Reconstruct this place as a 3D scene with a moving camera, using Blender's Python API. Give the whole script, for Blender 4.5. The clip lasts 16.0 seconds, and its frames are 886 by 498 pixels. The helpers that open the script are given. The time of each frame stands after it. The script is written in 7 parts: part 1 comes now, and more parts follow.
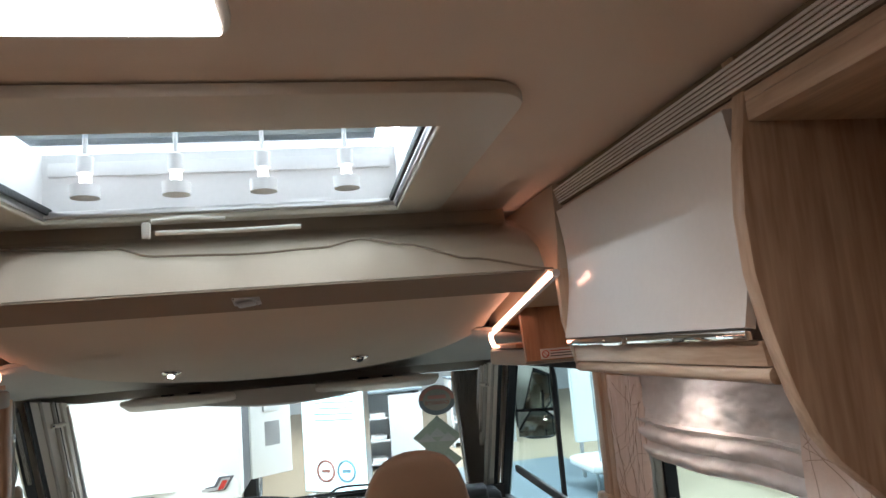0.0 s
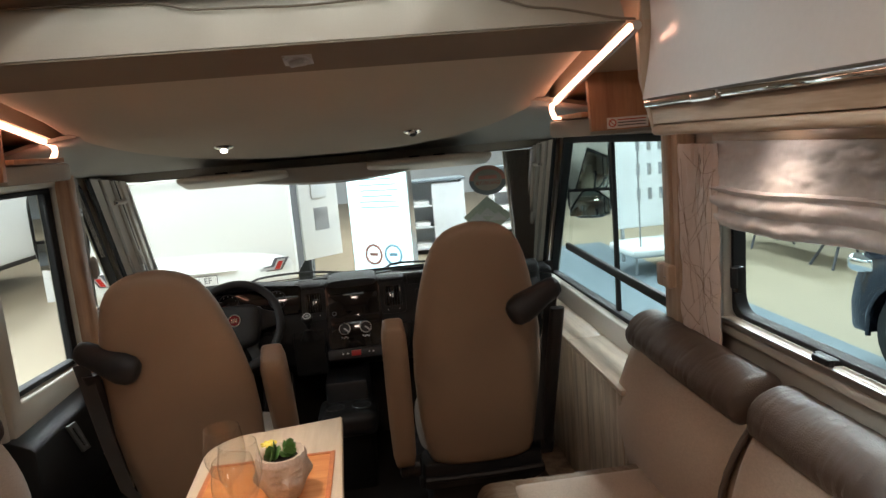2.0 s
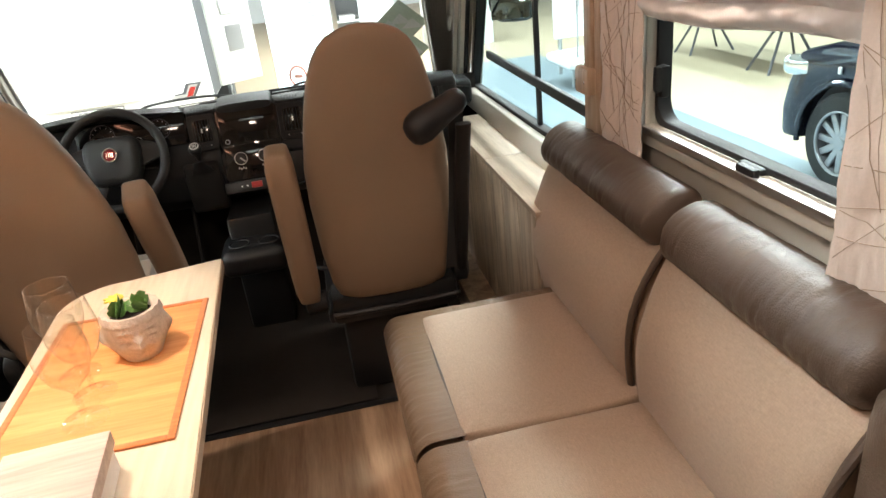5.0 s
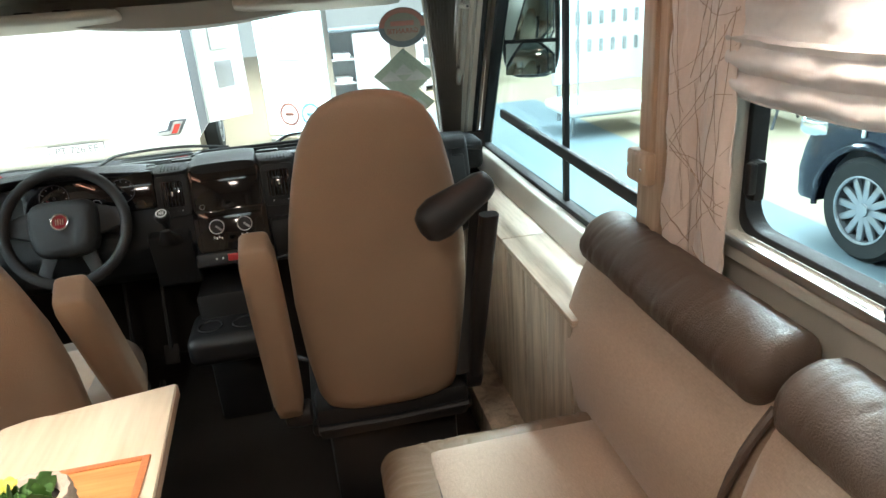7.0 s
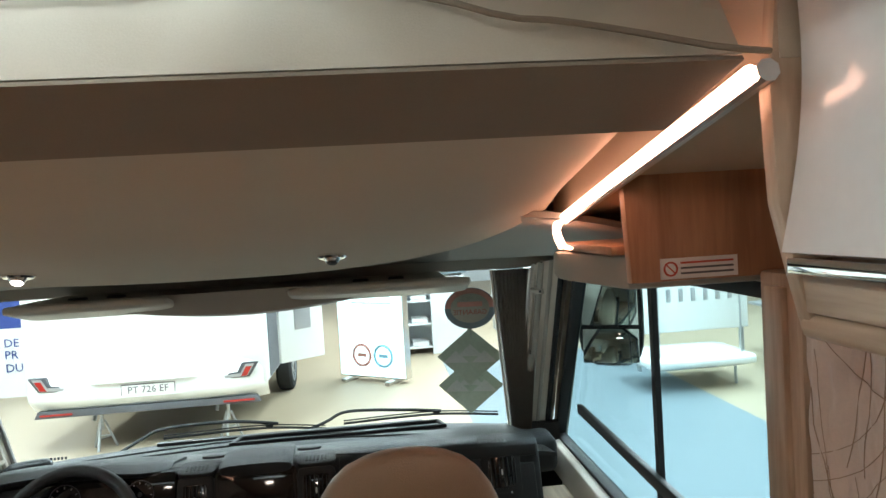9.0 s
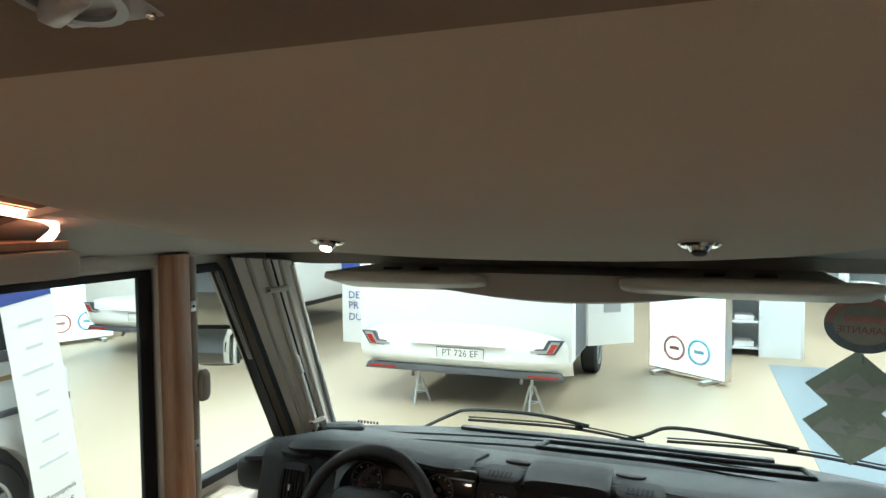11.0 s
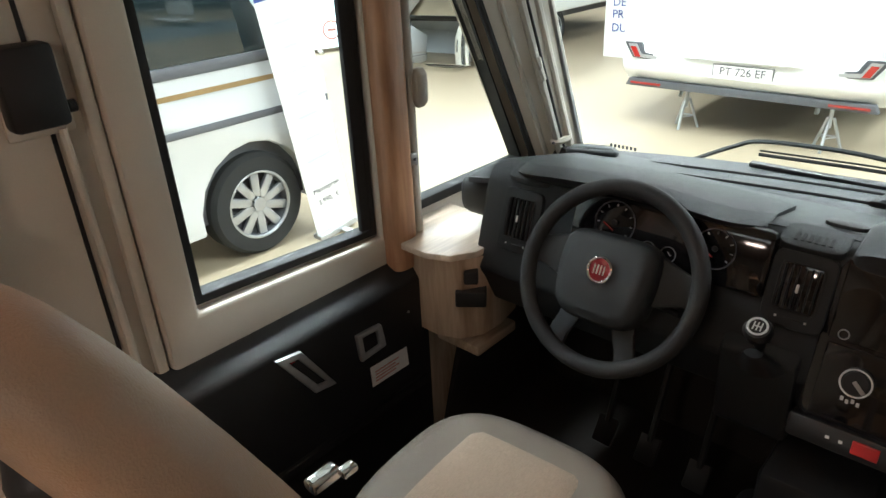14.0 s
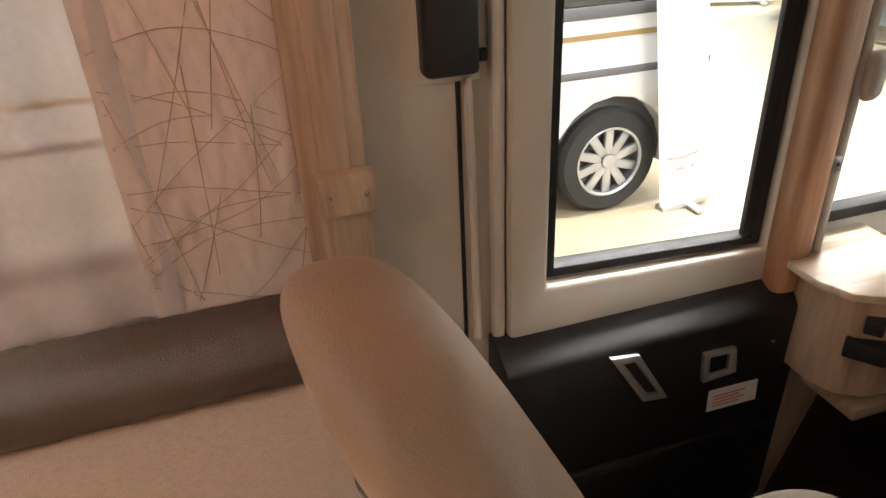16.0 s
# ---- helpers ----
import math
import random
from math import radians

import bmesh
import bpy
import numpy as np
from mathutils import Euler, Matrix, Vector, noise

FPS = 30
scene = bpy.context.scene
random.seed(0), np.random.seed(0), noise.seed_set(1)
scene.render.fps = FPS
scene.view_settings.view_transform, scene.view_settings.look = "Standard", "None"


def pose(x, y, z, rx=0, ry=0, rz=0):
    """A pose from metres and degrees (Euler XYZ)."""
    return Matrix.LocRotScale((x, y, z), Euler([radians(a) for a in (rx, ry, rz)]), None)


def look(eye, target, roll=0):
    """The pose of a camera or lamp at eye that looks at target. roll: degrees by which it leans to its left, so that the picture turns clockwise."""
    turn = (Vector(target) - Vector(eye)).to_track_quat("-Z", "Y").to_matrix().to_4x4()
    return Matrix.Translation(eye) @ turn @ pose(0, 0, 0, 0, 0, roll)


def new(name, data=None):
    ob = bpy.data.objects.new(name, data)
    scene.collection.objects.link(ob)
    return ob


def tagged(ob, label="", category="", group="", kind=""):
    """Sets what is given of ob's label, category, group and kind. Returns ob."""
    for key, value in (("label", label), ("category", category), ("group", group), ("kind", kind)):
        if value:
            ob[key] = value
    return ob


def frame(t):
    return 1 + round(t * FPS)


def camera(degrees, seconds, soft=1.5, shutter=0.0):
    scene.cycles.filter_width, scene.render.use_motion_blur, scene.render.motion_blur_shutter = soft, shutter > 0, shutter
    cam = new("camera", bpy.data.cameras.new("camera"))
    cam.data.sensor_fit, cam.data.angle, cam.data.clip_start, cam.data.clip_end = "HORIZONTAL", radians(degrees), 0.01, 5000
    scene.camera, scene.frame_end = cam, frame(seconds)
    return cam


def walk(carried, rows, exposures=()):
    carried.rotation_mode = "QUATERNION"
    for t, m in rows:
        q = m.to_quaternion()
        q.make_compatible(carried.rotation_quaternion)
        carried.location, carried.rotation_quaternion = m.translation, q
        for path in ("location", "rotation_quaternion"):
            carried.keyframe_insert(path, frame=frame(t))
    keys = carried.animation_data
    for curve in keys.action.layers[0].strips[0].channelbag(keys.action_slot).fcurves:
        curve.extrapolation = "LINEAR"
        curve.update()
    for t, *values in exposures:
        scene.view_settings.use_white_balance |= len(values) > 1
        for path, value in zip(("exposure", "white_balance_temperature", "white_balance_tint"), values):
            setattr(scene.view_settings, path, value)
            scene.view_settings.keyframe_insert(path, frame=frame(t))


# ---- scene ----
cam = camera(66.9, 16.0)
PATH = [
    (0, (0.202, 1.069, 1.529), (0.562, 3.017, 1.806), -4.7),
    (0.5, (0.166, 1.107, 1.531), (0.340, 3.088, 1.749), -5.0),
    (1, (0.142, 1.145, 1.516), (0.230, 3.143, 1.556), -5.1),
    (1.5, (0.144, 1.155, 1.495), (0.242, 3.148, 1.353), -5.0),
    (2, (0.154, 1.168, 1.466), (0.350, 3.132, 1.145), -4.9),
    (2.5, (0.153, 1.168, 1.439), (0.420, 3.089, 0.950), -5.4),
    (3, (0.187, 1.220, 1.392), (0.490, 3.071, 0.699), -5.9),
    (5.3, (0.328, 1.403, 1.385), (0.604, 3.199, 0.549), -6.9),
    (5.5, (0.338, 1.431, 1.383), (0.596, 3.233, 0.555), -7.1),
    (6, (0.331, 1.559, 1.387), (0.593, 3.374, 0.589), -6.3),
    (6.5, (0.305, 1.682, 1.397), (0.600, 3.504, 0.626), -5.4),
    (7, (0.322, 1.768, 1.410), (0.664, 3.593, 0.665), -4.4),
    (7.5, (0.394, 1.867, 1.441), (0.746, 3.739, 0.829), -3.3),
    (8, (0.464, 1.946, 1.483), (0.754, 3.872, 1.029), -3.1),
    (8.2, (0.472, 1.974, 1.504), (0.751, 3.921, 1.145), -3.6),
    (10.5, (0.285, 2.333, 1.580), (-0.103, 4.294, 1.649), 0.5),
    (11, (0.310, 2.454, 1.554), (-0.387, 4.326, 1.448), -0.5),
    (11.5, (0.313, 2.536, 1.529), (-0.567, 4.313, 1.267), -1.4),
    (12, (0.275, 2.615, 1.489), (-0.633, 4.342, 1.051), -1.8),
    (12.5, (0.197, 2.703, 1.467), (-0.640, 4.408, 0.843), -1.2),
    (13, (0.117, 2.756, 1.455), (-0.668, 4.426, 0.683), 0.1),
    (13.5, (0.092, 2.803, 1.435), (-0.722, 4.411, 0.571), 0.9),
    (14, (0.096, 2.871, 1.418), (-1.130, 4.183, 0.536), -2.9),
    (14.5, (0.072, 2.861, 1.432), (-1.373, 3.952, 0.583), -4.0),
    (15, (-0.004, 2.824, 1.437), (-1.539, 3.789, 0.592), -3.8),
    (15.5, (-0.074, 2.830, 1.417), (-1.628, 3.722, 0.527), -3.3),
    (16, (-0.084, 2.890, 1.416), (-1.761, 3.393, 0.450), -3.0),
]
EXPOSURES = [(0.0, 0.08, 6400, 18), (1.5, -0.32, 6600, 17), (3.0, 0.0, 7600, 21), (5.5, 0.82, 7050, 17), (6.5, 0.86, 6600, 11), (7.2, 0.78, 6350, 9), (8.0, 0.42, 6300, 10),
             (10.5, 0.02, 6650, 9), (11.5, -0.25, 6150, 6), (12.5, -0.38, 5650, 5), (13.5, -0.1, 5900, 7), (14.5, 0.58, 7500, 24), (16.0, 0.68, 7800, 28)]
walk(cam, [(t, look(eye, target, roll)) for t, eye, target, roll in PATH], EXPOSURES)

# ---- light ----
world = bpy.data.worlds.new("world")
scene.world = world
world.use_nodes = True
world.node_tree.nodes["Background"].inputs[0].default_value = (0.80, 0.90, 1.0, 1)
world.node_tree.nodes["Background"].inputs[1].default_value = 0.25


def area_lamp(name, place, target, sx, sy, watts, colour):
    data = bpy.data.lights.new(name, "AREA")
    data.shape, data.size, data.size_y, data.energy, data.color = "RECTANGLE", sx, sy, watts, colour
    ob = new(name, data)
    ob.matrix_world = look(place, target)
    return ob


def spot_lamp(name, place, target, watts, colour, angle=100, blend=0.6, size=0.03):
    data = bpy.data.lights.new(name, "SPOT")
    data.energy, data.color, data.spot_size, data.spot_blend, data.shadow_soft_size = watts, colour, radians(angle), blend, size
    ob = new(name, data)
    ob.matrix_world = look(place, target)
    return ob


COOL, WARM = (0.78, 0.96, 1.0), (1.0, 0.72, 0.50)
# rows of tubes under the hall's roof
HALL_LAMPS = ((-8.0, 3.0), (-3.0, 6.4), (4.4, 7.6), (-8.0, 13.0), (1.8, 14.5), (8.5, 11.0))
for hx, hy in HALL_LAMPS:
    area_lamp("hall_light", (hx, hy, 5.7), (hx, hy, 0), 0.8, 6.0, 760, COOL)
# one more lamp, unseen, added overhead to brighten the rooflight's well
area_lamp("hall_light", (1.6, 2.6, 5.7), (1.6, 2.6, 0), 0.8, 6.0, 70, COOL)
# the saloon's square ceiling lamp, the locker's downlights and the lit spot over the driver
area_lamp("saloon_light", (-0.01, 1.70, 1.885), (-0.01, 1.70, 0), 0.22, 0.22, 4.2, (1.0, 0.82, 0.67))
spot_lamp("locker_spot_light", (0.93, 2.45, 1.43), (0.76, 2.55, 0), 2.0, (1.0, 0.85, 0.70), 130)
# unseen spot added above the table to brighten its top
spot_lamp("added_table_light", (-0.35, 2.45, 1.88), (-0.16, 2.52, 0), 46, (1.0, 0.88, 0.74), 52)
spot_lamp("cab_spot_light", (-0.326, 3.546, 1.480), (-0.326, 3.60, 0), 1.5, (1.0, 0.88, 0.75), 120)


# ---- materials ----
def mat(name, colour, rough=0.5, metal=0.0, bump=0.0, grain=80.0, vary=0.10, big=3.0, stretch=(1, 1, 1), coat=0.0, sheen=0.0):
    """Colour with a fine grain and a broad unevenness, and a little relief."""
    m = bpy.data.materials.new(name)
    m.use_nodes = True
    nt = m.node_tree
    b = nt.nodes["Principled BSDF"]
    b.inputs["Roughness"].default_value, b.inputs["Metallic"].default_value = rough, metal
    b.inputs["Coat Weight"].default_value, b.inputs["Sheen Weight"].default_value = coat, sheen
    tc, mp = nt.nodes.new("ShaderNodeTexCoord"), nt.nodes.new("ShaderNodeMapping")
    mp.inputs["Scale"].default_value = stretch
    nt.links.new(tc.outputs["Object"], mp.inputs["Vector"])
    fine, broad = nt.nodes.new("ShaderNodeTexNoise"), nt.nodes.new("ShaderNodeTexNoise")
    fine.inputs["Scale"].default_value, broad.inputs["Scale"].default_value = grain, big
    fine.inputs["Detail"].default_value, broad.inputs["Detail"].default_value = 4, 3
    nt.links.new(mp.outputs[0], fine.inputs["Vector"])
    nt.links.new(mp.outputs[0], broad.inputs["Vector"])
    add = nt.nodes.new("ShaderNodeMath")
    add.operation = "ADD"
    nt.links.new(fine.outputs["Fac"], add.inputs[0])
    nt.links.new(broad.outputs["Fac"], add.inputs[1])
    ramp = nt.nodes.new("ShaderNodeMapRange")
    ramp.inputs["From Min"].default_value, ramp.inputs["From Max"].default_value = 0.6, 1.4
    ramp.inputs["To Min"].default_value, ramp.inputs["To Max"].default_value = 1 - vary, 1 + vary
    nt.links.new(add.outputs[0], ramp.inputs["Value"])
    mul = nt.nodes.new("ShaderNodeVectorMath")
    mul.operation = "SCALE"
    mul.inputs[0].default_value = colour
    nt.links.new(ramp.outputs[0], mul.inputs["Scale"])
    nt.links.new(mul.outputs[0], b.inputs["Base Color"])
    if bump:
        bn = nt.nodes.new("ShaderNodeBump")
        bn.inputs["Strength"].default_value, bn.inputs["Distance"].default_value = bump, 0.004
        nt.links.new(fine.outputs["Fac"], bn.inputs["Height"])
        nt.links.new(bn.outputs[0], b.inputs["Normal"])
    return m


def wood(name, dark, light, along="y", scale=1.0, rough=0.42):
    """Foil wood: long streaks and pores along one axis."""
    m = mat(name, light, rough)
    nt = m.node_tree
    b = nt.nodes["Principled BSDF"]
    tc, mp = nt.nodes.new("ShaderNodeTexCoord"), nt.nodes.new("ShaderNodeMapping")
    k = {"x": (1.2, 14, 14), "y": (14, 1.2, 14), "z": (14, 14, 1.2)}[along]
    mp.inputs["Scale"].default_value = [v * scale for v in k]
    nt.links.new(tc.outputs["Object"], mp.inputs["Vector"])
    n1, n2 = nt.nodes.new("ShaderNodeTexNoise"), nt.nodes.new("ShaderNodeTexNoise")
    n1.inputs["Scale"].default_value, n1.inputs["Detail"].default_value, n1.inputs["Distortion"].default_value = 1.6, 6, 0.6
    n2.inputs["Scale"].default_value, n2.inputs["Detail"].default_value = 9.0, 5
    nt.links.new(mp.outputs[0], n1.inputs["Vector"])
    nt.links.new(mp.outputs[0], n2.inputs["Vector"])
    mixf = nt.nodes.new("ShaderNodeMath")
    mixf.operation = "MULTIPLY_ADD"
    mixf.inputs[1].default_value = 0.45
    nt.links.new(n2.outputs["Fac"], mixf.inputs[0])
    nt.links.new(n1.outputs["Fac"], mixf.inputs[2])
    ramp = nt.nodes.new("ShaderNodeValToRGB")
    ramp.color_ramp.elements[0].position, ramp.color_ramp.elements[1].position = 0.52, 0.92
    ramp.color_ramp.elements[0].color, ramp.color_ramp.elements[1].color = (*dark, 1), (*light, 1)
    nt.links.new(mixf.outputs[0], ramp.inputs["Fac"])
    nt.links.new(ramp.outputs["Color"], b.inputs["Base Color"])
    bn = nt.nodes.new("ShaderNodeBump")
    bn.inputs["Strength"].default_value, bn.inputs["Distance"].default_value = 0.15, 0.002
    nt.links.new(n2.outputs["Fac"], bn.inputs["Height"])
    nt.links.new(bn.outputs[0], b.inputs["Normal"])
    return m


def weave(name, colour, pitch, rough=0.85, vary=0.22):
    """Woven cloth: crossed threads."""
    m = mat(name, colour, rough, sheen=0.25)
    nt = m.node_tree
    b = nt.nodes["Principled BSDF"]
    tc = nt.nodes.new("ShaderNodeTexCoord")
    threads = []
    for k in ((1, 0.12, 1), (0.25, 1, 0.25)):
        mp, n = nt.nodes.new("ShaderNodeMapping"), nt.nodes.new("ShaderNodeTexNoise")
        mp.inputs["Scale"].default_value = k
        n.inputs["Scale"].default_value, n.inputs["Detail"].default_value = pitch * 1.4, 3
        nt.links.new(tc.outputs["Object"], mp.inputs["Vector"])
        nt.links.new(mp.outputs[0], n.inputs["Vector"])
        threads.append(n)
    a2 = nt.nodes.new("ShaderNodeMath")
    nt.links.new(threads[0].outputs["Fac"], a2.inputs[0])
    nt.links.new(threads[1].outputs["Fac"], a2.inputs[1])
    ramp = nt.nodes.new("ShaderNodeMapRange")
    ramp.inputs["From Min"].default_value, ramp.inputs["From Max"].default_value = 0.65, 1.35
    ramp.inputs["To Min"].default_value, ramp.inputs["To Max"].default_value = 1 - vary, 1 + vary
    nt.links.new(a2.outputs[0], ramp.inputs["Value"])
    mul = nt.nodes.new("ShaderNodeVectorMath")
    mul.operation = "SCALE"
    mul.inputs[0].default_value = colour
    nt.links.new(ramp.outputs[0], mul.inputs["Scale"])
    nt.links.new(mul.outputs[0], b.inputs["Base Color"])
    bn = nt.nodes.new("ShaderNodeBump")
    bn.inputs["Strength"].default_value, bn.inputs["Distance"].default_value = 0.25, 0.001
    nt.links.new(a2.outputs[0], bn.inputs["Height"])
    nt.links.new(bn.outputs[0], b.inputs["Normal"])
    return m


def glow(name, colour, strength):
    m = bpy.data.materials.new(name)
    m.use_nodes = True
    b = m.node_tree.nodes["Principled BSDF"]
    b.inputs["Base Color"].default_value = (*colour, 1)
    b.inputs["Emission Color"].default_value, b.inputs["Emission Strength"].default_value = (*colour, 1), strength
    return m


def clear(name, tint, rough=0.0, ior=1.45):
    m = bpy.data.materials.new(name)
    m.use_nodes = True
    b = m.node_tree.nodes["Principled BSDF"]
    b.inputs["Base Color"].default_value = (*tint, 1)
    b.inputs["Transmission Weight"].default_value, b.inputs["Roughness"].default_value, b.inputs["IOR"].default_value = 1.0, rough, ior
    return m


def sheer(name, colour, see):
    """Thin see-through cloth or foil."""
    m = mat(name, colour, 0.6)
    nt = m.node_tree
    out, b = nt.nodes["Material Output"], nt.nodes["Principled BSDF"]
    t, mx = nt.nodes.new("ShaderNodeBsdfTransparent"), nt.nodes.new("ShaderNodeMixShader")
    mx.inputs[0].default_value = see
    nt.links.new(b.outputs[0], mx.inputs[1])
    nt.links.new(t.outputs[0], mx.inputs[2])
    nt.links.new(mx.outputs[0], out.inputs["Surface"])
    return m


def thin_glass(name, blend, rough, base):
    """A clear skin that shows by its gloss."""
    m = bpy.data.materials.new(name)
    m.use_nodes = True
    nt = m.node_tree
    out = nt.nodes["Material Output"]
    t, g, mx, lw = (nt.nodes.new("ShaderNode" + k) for k in ("BsdfTransparent", "BsdfGlossy", "MixShader", "LayerWeight"))
    t.inputs["Color"].default_value = (0.97, 0.965, 0.95, 1)
    g.inputs["Roughness"].default_value = rough
    lw.inputs["Blend"].default_value = 0.5
    edge = nt.nodes.new("ShaderNodeMath")
    edge.operation = "POWER"
    edge.inputs[1].default_value = 3.0
    gloss = nt.nodes.new("ShaderNodeMath")
    gloss.operation = "MULTIPLY_ADD"
    gloss.inputs[1].default_value, gloss.inputs[2].default_value = blend, base
    nt.links.new(lw.outputs["Facing"], edge.inputs[0])
    nt.links.new(edge.outputs[0], gloss.inputs[0])
    nt.links.new(gloss.outputs[0], mx.inputs[0])
    nt.links.new(t.outputs[0], mx.inputs[1])
    nt.links.new(g.outputs[0], mx.inputs[2])
    nt.links.new(mx.outputs[0], out.inputs["Surface"])
    return m


